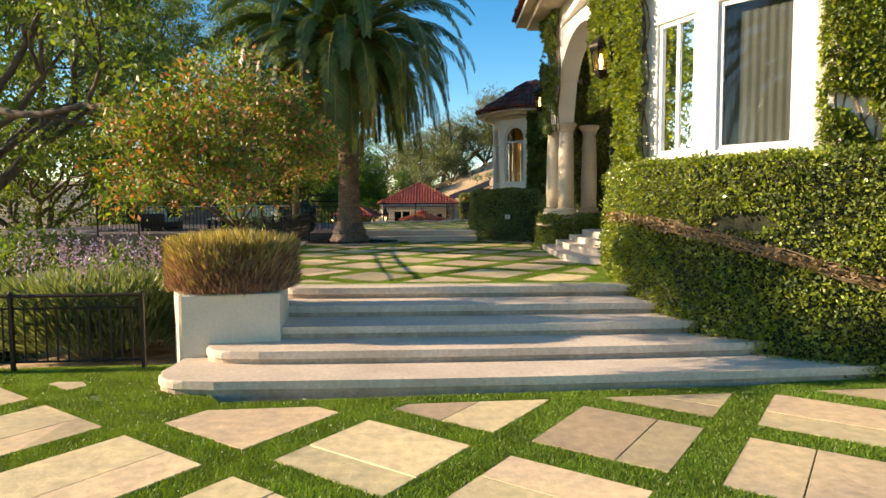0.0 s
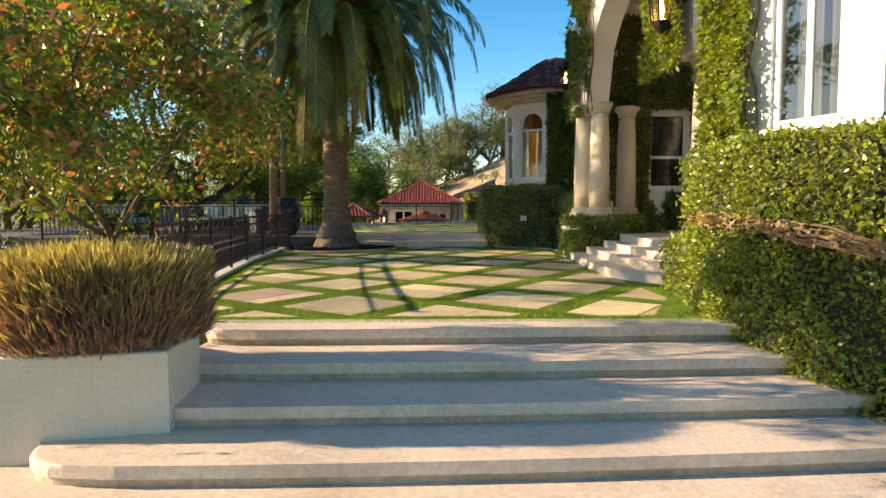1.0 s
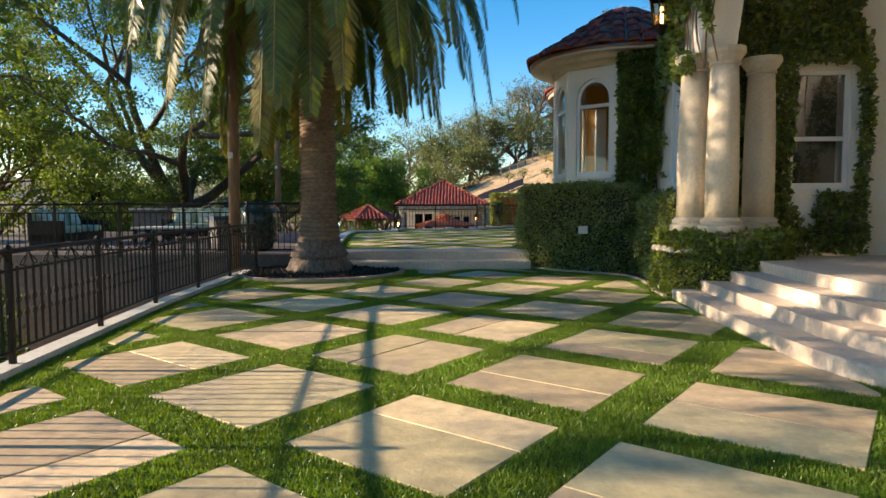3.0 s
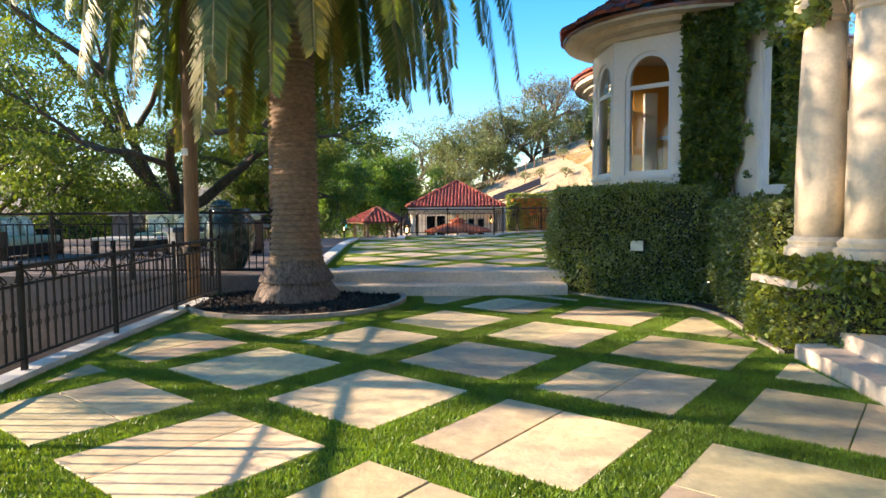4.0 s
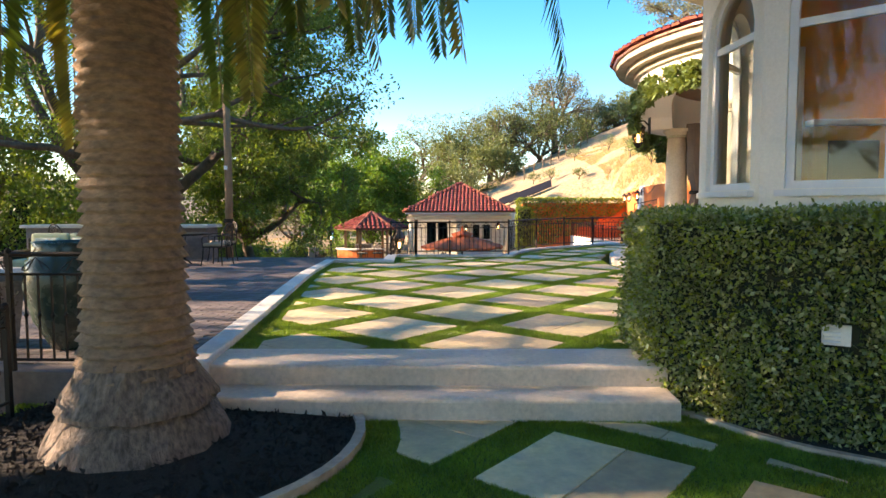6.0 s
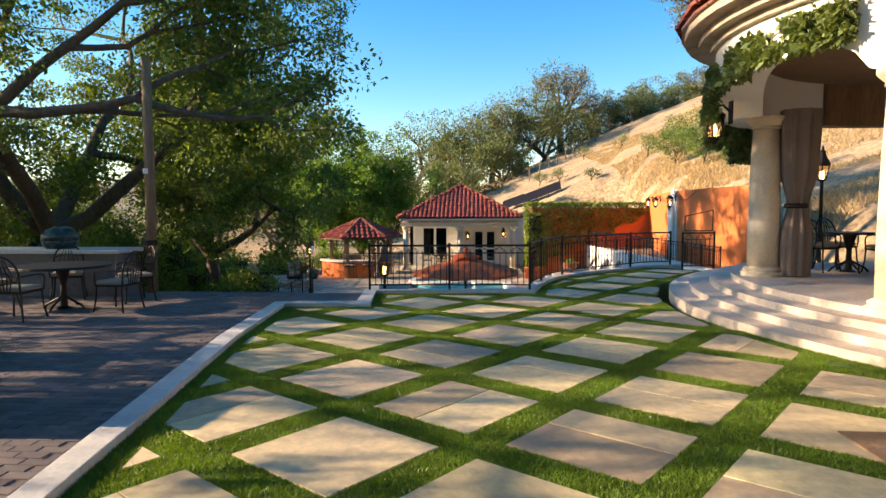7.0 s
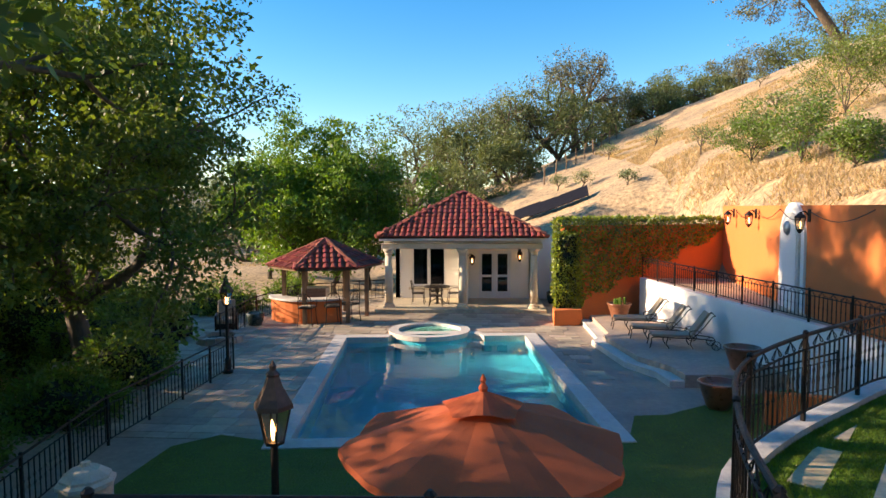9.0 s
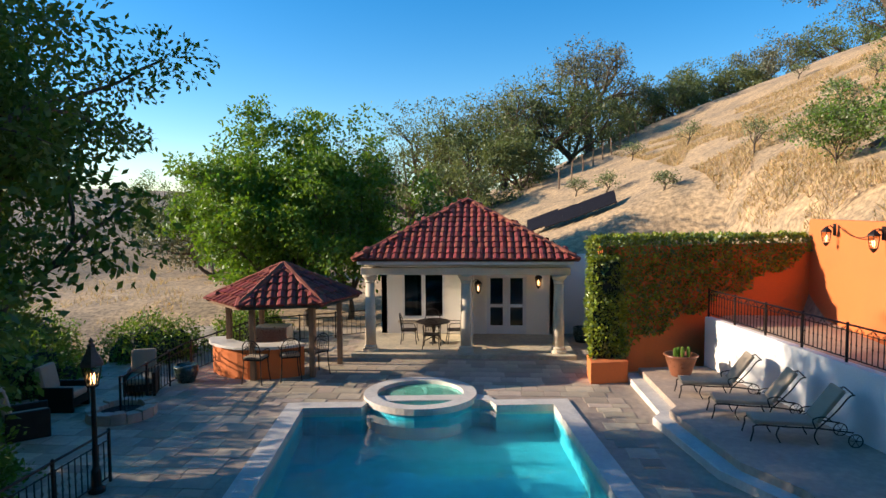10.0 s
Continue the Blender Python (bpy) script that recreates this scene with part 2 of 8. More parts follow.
EARTH = material("dry_ground", (0.41, 0.28, 0.15), 0.95, spread=0.55, grain=5.0, stains=0.5, stain=0.6, tint=(0.24, 0.175, 0.105), bump=0.5, fine=0.8)
BRICK = material("patio_brick", (0.15, 0.115, 0.105), 0.8, spread=0.25, grain=12, stains=1.2, stain=0.3, bump=0.3, per="island")
DECK = material("pool_deck_stone", (0.42, 0.33, 0.23), 0.7, spread=0.2, grain=7, stains=0.9, stain=0.35, tint=(0.22, 0.19, 0.16), bump=0.15, per="object")
DECKS = material("pool_deck_stones", (0.42, 0.33, 0.23), 0.7, spread=0.2, grain=7, stains=0.9, stain=0.35, tint=(0.22, 0.19, 0.16), bump=0.15, per="island")
COPING = material("pool_coping_stone", (0.58, 0.53, 0.46), 0.7, spread=0.12, grain=14, stains=1.5, stain=0.25, bump=0.15)
CANVAS = material("rust_red_canvas", (0.60, 0.13, 0.045), 0.85, spread=0.1, grain=90, stains=1.5, stain=0.2, bump=0.1, through=0.2)
TERRA = material("glazed_terracotta", (0.24, 0.085, 0.04), 0.35, spread=0.2, grain=8, stains=3, stain=0.3, bump=0.08)
DARKPOT = material("dark_green_glaze", (0.035, 0.055, 0.045), 0.25, spread=0.3, grain=6, stains=2, stain=0.3, bump=0.05)
CUSHION = material("beige_cushion_cloth", (0.36, 0.28, 0.19), 0.9, spread=0.1, grain=120, stains=3, stain=0.15, bump=0.15)
FRAME = material("white_window_frame", (0.72, 0.72, 0.72), 0.45, spread=0.03, grain=30, stains=1, stain=0.08, bump=0.03)
# Near-black colour that paints the lack of light inside rooms.
UNLIT = material("unlit_inside", (0.05, 0.045, 0.04), 0.9, bump=0.0)
AMBER = material("amber_interior_wall", (0.80, 0.42, 0.10), 0.9, spread=0.08, grain=6, stains=0.8, stain=0.15, bump=0.0)
STEEL = material("galvanised_steel", (0.35, 0.36, 0.37), 0.35, 0.9, bump=0.03)
POOLTILE = material("pool_plaster", (0.05, 0.47, 0.58), 0.6, spread=0.1, grain=5, stains=0.7, stain=0.2, bump=0.05)
OAK = leafy("oak_leaf", (0.12, 0.185, 0.036), 0.5)
OAKFAR = leafy("far_oak_leaf", (0.14, 0.175, 0.06), 0.3)
OAKGREY = leafy("grey_oak_leaf", (0.15, 0.155, 0.09), 0.2)
LIME = leafy("bright_green_leaf", (0.13, 0.24, 0.025), 0.4)
MYRTLE = leafy("myrtle_leaf", (0.16, 0.23, 0.03), 0.45)
MYRTLEDEEP = leafy("deep_myrtle_leaf", (0.07, 0.13, 0.02), 0.35)
RUST = leafy("rust_seed_head", (0.42, 0.17, 0.07), 0.3)
IVY = leafy("fig_ivy_leaf", (0.17, 0.225, 0.075), 0.3, 0.3)
# Paler leaf colour that stands in for sunlight missing on the hedges.
IVYPALE = leafy("sunlit_ivy_leaf", (0.34, 0.37, 0.20), 0.3, 0.4)
IVYLIGHT = leafy("young_ivy_leaf", (0.26, 0.32, 0.035), 0.4, 0.4)
IVYDRY = leafy("dry_ivy_leaf", (0.30, 0.20, 0.09), 0.2)
TWIG = material("vine_twigs", (0.21, 0.14, 0.085), 0.9, spread=0.3, grain=20, stains=4, stain=0.3, bump=0.4)
FROND = leafy("palm_leaflet", (0.11, 0.16, 0.03), 0.4, 0.4)
FRONDOLD = leafy("old_palm_leaflet", (0.23, 0.21, 0.05), 0.4, 0.5)
STALK = material("frond_stalk", (0.28, 0.24, 0.08), 0.6, bump=0.1)
LAV = leafy("lavender_leaf", (0.24, 0.30, 0.13), 0.3)
LAVBLOOM = leafy("lavender_bloom", (0.36, 0.26, 0.50), 0.3)
DRYBUSH = leafy("dry_shrub_twig", (0.30, 0.17, 0.12), 0.25)
DRYTIP = leafy("dry_shrub_tip", (0.42, 0.36, 0.13), 0.3)
STRAW = leafy("straw_grass", (0.50, 0.36, 0.19), 0.3)
SHRUB = leafy("grey_green_leaf", (0.17, 0.21, 0.09), 0.3)
# Near-black fill colour that stands in for the shade deep in foliage.
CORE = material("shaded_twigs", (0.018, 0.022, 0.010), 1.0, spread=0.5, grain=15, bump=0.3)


def glass(name, tint=(0.9, 0.95, 0.95), clear=0.55, rough=0.02):
    """Window glass: it mirrors, and lets part of the light through."""
    m = bpy.data.materials.new(name)
    m.use_nodes = True
    nd, ln = m.node_tree.nodes, m.node_tree.links
    g = nd.new("ShaderNodeBsdfGlossy")
    g.inputs["Roughness"].default_value = rough
    g.inputs["Color"].default_value = (1, 1, 1, 1)
    t = nd.new("ShaderNodeBsdfTransparent")
    t.inputs["Color"].default_value = (*[clear * c for c in tint], 1)
    f = nd.new("ShaderNodeFresnel")
    f.inputs["IOR"].default_value = 1.5
    x = nd.new("ShaderNodeMixShader")
    ln.new(f.outputs[0], x.inputs["Fac"])
    ln.new(t.outputs[0], x.inputs[1])
    ln.new(g.outputs[0], x.inputs[2])
    ln.new(x.outputs[0], nd["Material Output"].inputs["Surface"])
    return m


GLASS = glass("window_glass", clear=0.92)
GLASSDARK = glass("screened_window_glass", clear=0.35)


def water():
    m = bpy.data.materials.new("pool_water")
    m.use_nodes = True
    nd, ln = m.node_tree.nodes, m.node_tree.links
    b = nd["Principled BSDF"]
    b.inputs["Base Color"].default_value = (0.30, 0.96, 1.0, 1)
    b.inputs["Roughness"].default_value = 0.02
    b.inputs["IOR"].default_value = 1.33
    b.inputs["Transmission Weight"].default_value = 1.0
    n = nd.new("ShaderNodeTexNoise")
    n.inputs["Scale"].default_value, n.inputs["Detail"].default_value = 2.2, 2
    co = nd.new("ShaderNodeTexCoord")
    ln.new(co.outputs["Object"], n.inputs["Vector"])
    bp = nd.new("ShaderNodeBump")
    bp.inputs["Strength"].default_value, bp.inputs["Distance"].default_value = 0.10, 0.05
    ln.new(n.outputs["Fac"], bp.inputs["Height"])
    ln.new(bp.outputs["Normal"], b.inputs["Normal"])
    return m


WATER = water()


def lamp_glow(name, colour, strength):
    m = bpy.data.materials.new(name)
    m.use_nodes = True
    b = m.node_tree.nodes["Principled BSDF"]
    b.inputs["Base Color"].default_value = (*colour, 1)
    b.inputs["Emission Color"].default_value = (*colour, 1)
    b.inputs["Emission Strength"].default_value = strength
    return m


FLAME = lamp_glow("lamp_bulb", (1.0, 0.62, 0.28), 6.0)

# ---- levels ----
Z0, ZM, ZU, ZP = 0.0, 0.68, 0.99, -1.0      # lower court, middle terrace, upper terrace, pool deck
S, GAP = 1.31, 0.325                          # paver grid and turf strip


# ---- ground, one sheet to the horizon ----
def ground_height(x, y):
    """The lie of the land: a dry hill that rises to the right, a garden that falls away on the left."""
    hill = 0.40 * x + 0.12 * (np.minimum(y, 95 + 0.2 * (y - 95)) - 47) - 0.2
    sm = 1 / (1 + np.exp(np.clip(-(x - 8.3) * 3, -60, 60)))                  # behind the retaining wall
    back = 1 / (1 + np.exp(np.clip(-(y - 60.5) * 1.2, -60, 60)))
    up = np.maximum(hill, -1.1 + 0.03 * (y - 60))
    base = np.where(y < 9, -0.12, -0.12 - 1.05 * np.clip((y - 9) / 6, 0, 1))
    left = -0.12 - 1.3 * np.clip((-x - 4.5) / 6, 0, 1) * np.clip((y - 6.6) / 2, 0, 1) - 0.9 * np.clip((-x - 9) / 8, 0, 1) * np.clip((y - 30) / 15, 0, 1)
    base = np.minimum(base, np.where(x < -4.0, np.minimum(left, base + 0.5), base))
    far = np.clip((-x - 16) / 30, 0, 3) * 4.4 * np.clip((y - 35) / 30, 0, 1)
    base = base + far + 0.02 * np.clip(y - 62, 0, 200)
    w = np.maximum(sm * np.clip((y - 30) / 6, 0, 1), back)
    h = base * (1 - w) + np.maximum(up, base) * w
    h = np.where(h > 18, 18 + (h - 18) * 0.25, h)
    bumps = 0.35 * np.sin(x * 0.21 + 1.3) * np.sin(y * 0.17) + 0.07 * np.sin(x * 0.9 + y * 0.4) * np.sin(y * 0.7 - x * 0.3)
    return h + bumps * w * np.clip((np.abs(x - 8) + np.abs(y - 60)) / 12, 0, 1)


def build_ground():
    xs = np.concatenate([np.linspace(-1500, -70, 12), np.linspace(-60, 70, 105), np.linspace(80, 1500, 12)])
    ys = np.concatenate([np.linspace(-800, -30, 8), np.linspace(-20, 130, 121), np.linspace(140, 2500, 16)])
    gx, gy = np.meshgrid(xs, ys)
    z = ground_height(gx, gy)
    # the pool is dug out
    z = np.where((gx > -7.5) & (gx < 3.5) & (gy > 36.5) & (gy < 52.5), -3.4, z)
    n, m = gx.shape
    verts = np.stack([gx.ravel(), gy.ravel(), z.ravel()], 1)
    faces = [(r * m + k, r * m + k + 1, (r + 1) * m + k + 1, (r + 1) * m + k) for r in range(n - 1) for k in range(m - 1)]
    tagged(raw("ground", verts, faces, EARTH, smooth=True), "dry golden grass slope and bare earth round the villa", "ground", kind="structure")


build_ground()


# ---- paved terraces of turf and stone ----
GRASS = []      # where turf grows: (outline, paver hull, origin, angle, level, discs)


def terrace(name, label, outline, hull, origin, angle, level, depth, discs=()):
    """A turf slab with a diagonal grid of stone pavers let into it."""
    bm = bmesh.new()
    prism(bm, outline, level - depth, level - 0.012)
    slab = part(name, bm, TURF)
    tagged(slab, label, "terrace", kind="structure")
    GRASS.append((outline, hull, origin, angle, level, discs))
    return slab


def pavers(slab, hull, origin, angle, level, discs, seed):
    gen = random.Random(seed)
    ca, sa = math.cos(radians(angle)), math.sin(radians(angle))
    h = (S - GAP) / 2
    xs, ys = [p[0] for p in hull], [p[1] for p in hull]
    for i in range(-14, 15):
        for j in range(-14, 15):
            cx, cy = origin[0] + S * (i * ca - j * sa), origin[1] + S * (i * sa + j * ca)
            if not (min(xs) - 1 < cx < max(xs) + 1 and min(ys) - 1 < cy < max(ys) + 1):
                continue
            split = gen.random()
            f = gen.uniform(0.32, 0.62)
            g = 0.005
            if split < 0.45:
                boxes = [((-h, -h), (h, -h + 2 * h * f - g)), ((-h, -h + 2 * h * f + g), (h, h))]
            elif split < 0.85:
                boxes = [((-h, -h), (-h + 2 * h * f - g, h)), ((-h + 2 * h * f + g, -h), (h, h))]
            else:
                boxes = [((-h, -h), (h, h))]
            for (u0, v0), (u1, v1) in boxes:
                edge = []
                for (a, b), (c, d) in zip([(u0, v0), (u1, v0), (u1, v1), (u0, v1)], [(u1, v0), (u1, v1), (u0, v1), (u0, v0)]):
                    edge += [(a + (c - a) * k / 6, b + (d - b) * k / 6) for k in range(6)]
                poly = [(cx + u * ca - v * sa, cy + u * sa + v * ca) for u, v in edge]
                poly = clip(poly, hull)
                if poly and any(math.hypot(sum(p[0] for p in poly) / len(poly) - dx, sum(p[1] for p in poly) / len(poly) - dy) < dr - 0.08 for dx, dy, dr in discs):
                    continue
                for dx, dy, dr in discs:
                    if poly:
                        poly = [(dx + (x - dx) * dr / math.hypot(x - dx, y - dy), dy + (y - dy) * dr / math.hypot(x - dx, y - dy)) if math.hypot(x - dx, y - dy) < dr else (x, y) for x, y in poly]
                if len(poly) < 3 or area(poly) < 0.02:
                    continue
                mx, my = sum(p[0] for p in poly) / len(poly), sum(p[1] for p in poly) / len(poly)
                z = level + gen.uniform(-0.003, 0.003)
                rim = [(mx + (x - mx) * 0.992, my + (y - my) * 0.992) for x, y in poly]
                n = len(poly)
                verts = [(x, y, level - 0.05) for x, y in poly] + [(x, y, z - 0.006) for x, y in poly] + [(x, y, z) for x, y in rim]
                faces = [(r * n + k, r * n + (k + 1) % n, (r + 1) * n + (k + 1) % n, (r + 1) * n + k) for r in range(2) for k in range(n)] + [tuple(range(2 * n, 3 * n))]
                raw("paver", verts, faces, PAVER, slab)


LOWER_OUT = [(-11, -9), (12, -9), (12, 5.2), (4.6, 6.4), (3.0, 5.95), (0, 5.7), (-2, 5.5), (-2.5, 6.2), (-2.6, 6.95), (-3.4, 6.85), (-11, 6.35)]
LOWER_HULL = [(-3.05, -9), (12, -9), (12, 6.0), (4.0, 5.82), (-3.05, 5.2)]
LEFT_HULL = [(-11, -9), (-3.04, -9), (-3.04, 5.55), (-3.6, 6.2), (-11, 5.95)]
_u = (math.cos(radians(55)), math.sin(radians(55)))
LOWER_O = (-0.61 - (S - GAP) / 2 * (_u[0] - _u[1]), 5.03 - (S - GAP) / 2 * (_u[1] + _u[0]))
lower = terrace("lower_court", "lower court of turf strips between pale sandstone pavers", LOWER_OUT, LOWER_HULL, LOWER_O, 55.0, Z0, 0.1)

BED = (-2.72, 18.55, 1.45)       # the round palm bed
MID_OUT = [(-2.68, 8.4), (2.75, 8.45), (2.95, 11.0), (3.2, 12.0), (3.2, 18.3), (2.6, 19.9), (-4.3, 19.6), (-3.85, 17.4), (-3.68, 14.8), (-3.35, 12.3), (-3.08, 10.6)]
MID_HULL = [(-2.5, 8.75), (1.95, 8.78), (2.45, 9.9), (2.34, 17.6), (1.4, 18.5), (0.85, 19.1), (-1.4, 19.2), (-3.4, 18.2), (-3.5, 16.2), (-3.45, 14.4), (-3.1, 12.0), (-2.85, 10.5)]
mid = terrace("middle_terrace", "shaded middle terrace of turf strips between sandstone pavers", MID_OUT, MID_HULL, (-0.214, 15.314), 55.15, ZM, 1.9, (BED,))

UP_OUT = [(-2.75, 19.62), (0.98, 19.76), (1.2, 20.9), (3.4, 21.5), (4.15, 23.0), (4.15, 25.5), (2.6, 27.4), (2.35, 28.8), (2.5, 31.4), (3.6, 33.2), (5.2, 34.6), (4.6, 35.5), (3.7, 35.75), (2.65, 34.9), (1.71, 34.05), (0.9, 33.1), (0.4, 31.8), (0.2, 30.8), (-2.75, 30.65), (-2.55, 29.1), (-3.95, 29.0), (-3.75, 26.4), (-3.55, 24.9)]
UP_HULL = [(-2.45, 19.75), (0.65, 19.9), (2.9, 21.7), (3.85, 23.4), (3.85, 30.4), (-2.45, 30.4), (-2.45, 28.82), (-3.7, 28.8), (-3.6, 26.4), (-3.36, 24.9)]
UP_MAIN = [(-2.45, 19.75), (0.65, 19.9), (2.9, 21.7), (3.85, 23.4), (3.85, 28.8), (-3.7, 28.8), (-3.6, 26.4), (-3.36, 24.9)]
UP_END = [(-2.45, 28.81), (3.85, 28.81), (3.85, 30.4), (-2.45, 30.4)]
UP_TONGUE = [(0.45, 30.41), (3.85, 30.41), (4.4, 33.0), (4.6, 35.2), (3.75, 35.4), (2.75, 34.65), (1.85, 33.85), (1.1, 32.9), (0.65, 31.8)]
STAIR_C = (7.1, 28.75)                     # middle of the rotunda
FLIGHT_C, FLIGHT_R = (10.3, 28.9), 7.75    # its wide curved flight of steps
upper = terrace("upper_terrace", "upper terrace of turf strips between sunlit sandstone pavers", UP_OUT, UP_HULL, (-0.375, 26.902), 53.5, ZU, 2.2, ((FLIGHT_C[0], FLIGHT_C[1], FLIGHT_R + 0.2),))


# ---- broad steps to the middle terrace ----
def step_outline(k):
    """The tread outline of step k, its left end rounded."""
    front = 5.72 + 0.60 * k
    left = -2.75 + 0.24 * k if k < 3 else -2.1
    r = 0.34 if k < 2 else 0.2
    right = 4.7 - 0.55 * k
    line = [(left + r - r * math.cos(radians(a)), front + r - r * math.sin(radians(a))) for a in range(0, 91, 15)]
    bow = [(x, front + 0.10 * ((x + 0.6) / 3.5) ** 2 * (1 if k < 2 else 0.5) + (0.04 * (x + 1) if k < 3 else 0.03 * (x + 1))) for x in np.linspace(left + r + 0.3, right, 14)]
    return line + bow + [(right + 0.4, 9.0), (left, 9.0)]


def build_steps():
    for k in range(5):
        z1 = ZM * (k + 1) / 5
        o = step_outline(k)
        bm = bmesh.new()
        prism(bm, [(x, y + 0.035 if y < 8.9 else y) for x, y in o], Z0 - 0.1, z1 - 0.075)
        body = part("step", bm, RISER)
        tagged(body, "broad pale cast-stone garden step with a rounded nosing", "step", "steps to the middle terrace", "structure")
        bm = bmesh.new()
        back = min(9.0, 5.72 + 0.60 * (k + 1) + 0.75) if k < 4 else 8.62
        oo = [(x, min(y, back)) for x, y in o]
        prism(bm, oo, z1 - 0.078, z1 + (0.004 if k == 4 else 0), 0.032)
        part("tread", bm, STEP, body, smooth=False)


build_steps()

# two low steps to the upper terrace
for k in range(2):
    bm = bmesh.new()
    y0 = 19.02 + 0.36 * k
    prism(bm, [(-2.75, y0), (1.05, y0 + 0.14), (1.05, 20.2 - 0.5 * (1 - k)), (-2.75, 20.0 - 0.5 * (1 - k))], ZM - 0.05, ZM + (ZU - ZM + 0.012) * (k + 1) / 2, 0.03)
    tagged(part("low_step", bm, STEP), "low cast-stone step between the terraces", "step", "steps to the upper terrace", "structure")


# ---- kerbs and terrace walls ----
def kerb(name, line, width, z0, z1, label, mat=None):
    bm = bmesh.new()
    ring_path(bm, line, width, z0, z1, 0.025)
    return tagged(part(name, bm, mat or KERB), label, "kerb", kind="structure")


kerb("kerb_mid", spline([(-2.76, 8.5), (-2.98, 9.5), (-3.16, 10.6), (-3.42, 12.3), (-3.76, 14.8), (-3.95, 17.4), (-4.05, 18.6)], 4), 0.17, -1.2, ZM + 0.05, "pale concrete kerb under the iron fence")
kerb("kerb_upper", [(-2.72, 19.05), (-3.62, 24.95), (-3.84, 26.4), (-4.08, 29.08), (-2.66, 29.14), (-2.85, 30.72), (0.2, 30.85), (0.42, 31.85)] + spline([(0.42, 31.85), (0.92, 33.15), (1.71, 34.12), (2.65, 34.98), (3.7, 35.86), (4.6, 36.1)], 5)[1:], 0.22, -1.1, ZU + 0.06, "white rendered kerb wall round the upper terrace")
bm = bmesh.new()
ring_path(bm, [(BED[0] + BED[2] * math.cos(radians(a)), BED[1] + BED[2] * math.sin(radians(a))) for a in range(-155, 52, 9)], 0.07, ZM - 0.05, ZM + 0.05, 0.012)
tagged(part("bed_edging", bm, RISER), "thin curved concrete edging round the palm bed", "edging", kind="structure")
bm = bmesh.new()
lathe(bm, [(BED[2] - 0.03, -0.1), (BED[2] - 0.03, 0.012), (0.9, 0.05), (0.3, 0.09)], (BED[0], BED[1], ZM), 40)
bed = tagged(part("mulch_bed", bm, SOIL), "dark bark mulch in the round palm bed", "mulch", kind="structure")
gen = np.random.default_rng(23)
ca_, cr_ = gen.random(9000) * 2 * math.pi, 1.4 * np.sqrt(gen.random(9000))
chips = np.stack([BED[0] + cr_ * np.cos(ca_), BED[1] + cr_ * np.sin(ca_), ZM + 0.085 - 0.048 * cr_ + 0.01 * gen.random(9000)], 1)
soup("bark_chips", [leaf_quads(chips, 0.022, None, 0.0, 2.2, gen=gen)], SOIL, bed)["kind"] = "stuff"


bed_line = spline([(1.02, 19.5), (1.62, 18.72), (2.35, 18.2), (2.56, 17.6), (2.56, 16.9), (2.44, 16.2), (2.4, 15.55)], 5)
bm = bmesh.new()
ring_path(bm, bed_line, 0.05, ZM - 0.05, ZM + 0.03, 0.01)
tagged(part("hedge_edging", bm, RISER), "thin concrete edging along the hedge bed", "edging", kind="structure")
bm = bmesh.new()
prism(bm, [(x + 0.02, y) for x, y in bed_line] + [(3.3, 15.5), (3.3, 18.9), (1.6, 20.2)], ZM - 0.05, ZM + 0.015)
tagged(part("hedge_bed", bm, SOIL), "dark mulch at the foot of the hedges", "mulch", kind="structure")


# ---- brick patio ----
bm = bmesh.new()
prism(bm, [(-16, 19.3), (-2.85, 19.3), (-3.72, 25), (-4.18, 29.1), (-4.2, 31.0), (-9, 31.15), (-16, 31.15)], -1.5, ZU - 0.045)
patio = tagged(part("patio", bm, BRICK), "shaded grey-brown brick patio beside the terrace", "patio", kind="structure")
bm = bmesh.new()
prism(bm, [(-4.2, 29.1), (-2.75, 29.2), (-2.95, 30.8), (-2.95, 30.95), (-4.2, 31.0)], -1.5, ZU - 0.05)
tagged(part("patio_corner", bm, BRICK), "corner of the brick patio by the pool rail", "patio", kind="structure")

# ---- pool deck and pool ----
AX = radians(6.0)
POOL_O = Vector((-1.72, 39.3))           # middle of the near edge
POOL_W, POOL_L = 5.75, 8.9


def pool_xy(u, v):
    """Pool plan: u across, v along."""
    return (POOL_O.x + u * math.cos(AX) - v * math.sin(AX), POOL_O.y + u * math.sin(AX) + v * math.cos(AX))


def pool_line(grow=0.0, n=10):
    w, l = POOL_W / 2 + grow, POOL_L
    pts = [(-w, -grow), (w, -grow), (w, l + grow)]
    spa = [(1.55, l + grow), (1.45, l + 0.35 + grow), (1.2, l + 0.45 + grow)]
    pts += spa + [(-x, y) for x, y in reversed(spa)] + [(-w, l + grow)]
    return [pool_xy(u, v) for u, v in pts]


def ring_between(bm, inner, outer, z0, z1):
    n = len(inner)
    vi0, vi1 = [bm.verts.new((*p, z0)) for p in inner], [bm.verts.new((*p, z1)) for p in inner]
    vo0, vo1 = [bm.verts.new((*p, z0)) for p in outer], [bm.verts.new((*p, z1)) for p in outer]
    for k in range(n):
        q = (k + 1) % n
        bm.faces.new((vi1[k], vi1[q], vo1[q], vo1[k]))
        bm.faces.new((vi0[k], vi1[k], vi1[q], vi0[q]))
        bm.faces.new((vo0[k], vo0[q], vo1[q], vo1[k]))
        bm.faces.new((vi0[k], vi0[q], vo0[q], vo0[k]))


inner, outer = pool_line(0.0), pool_line(0.42)
bm = bmesh.new()
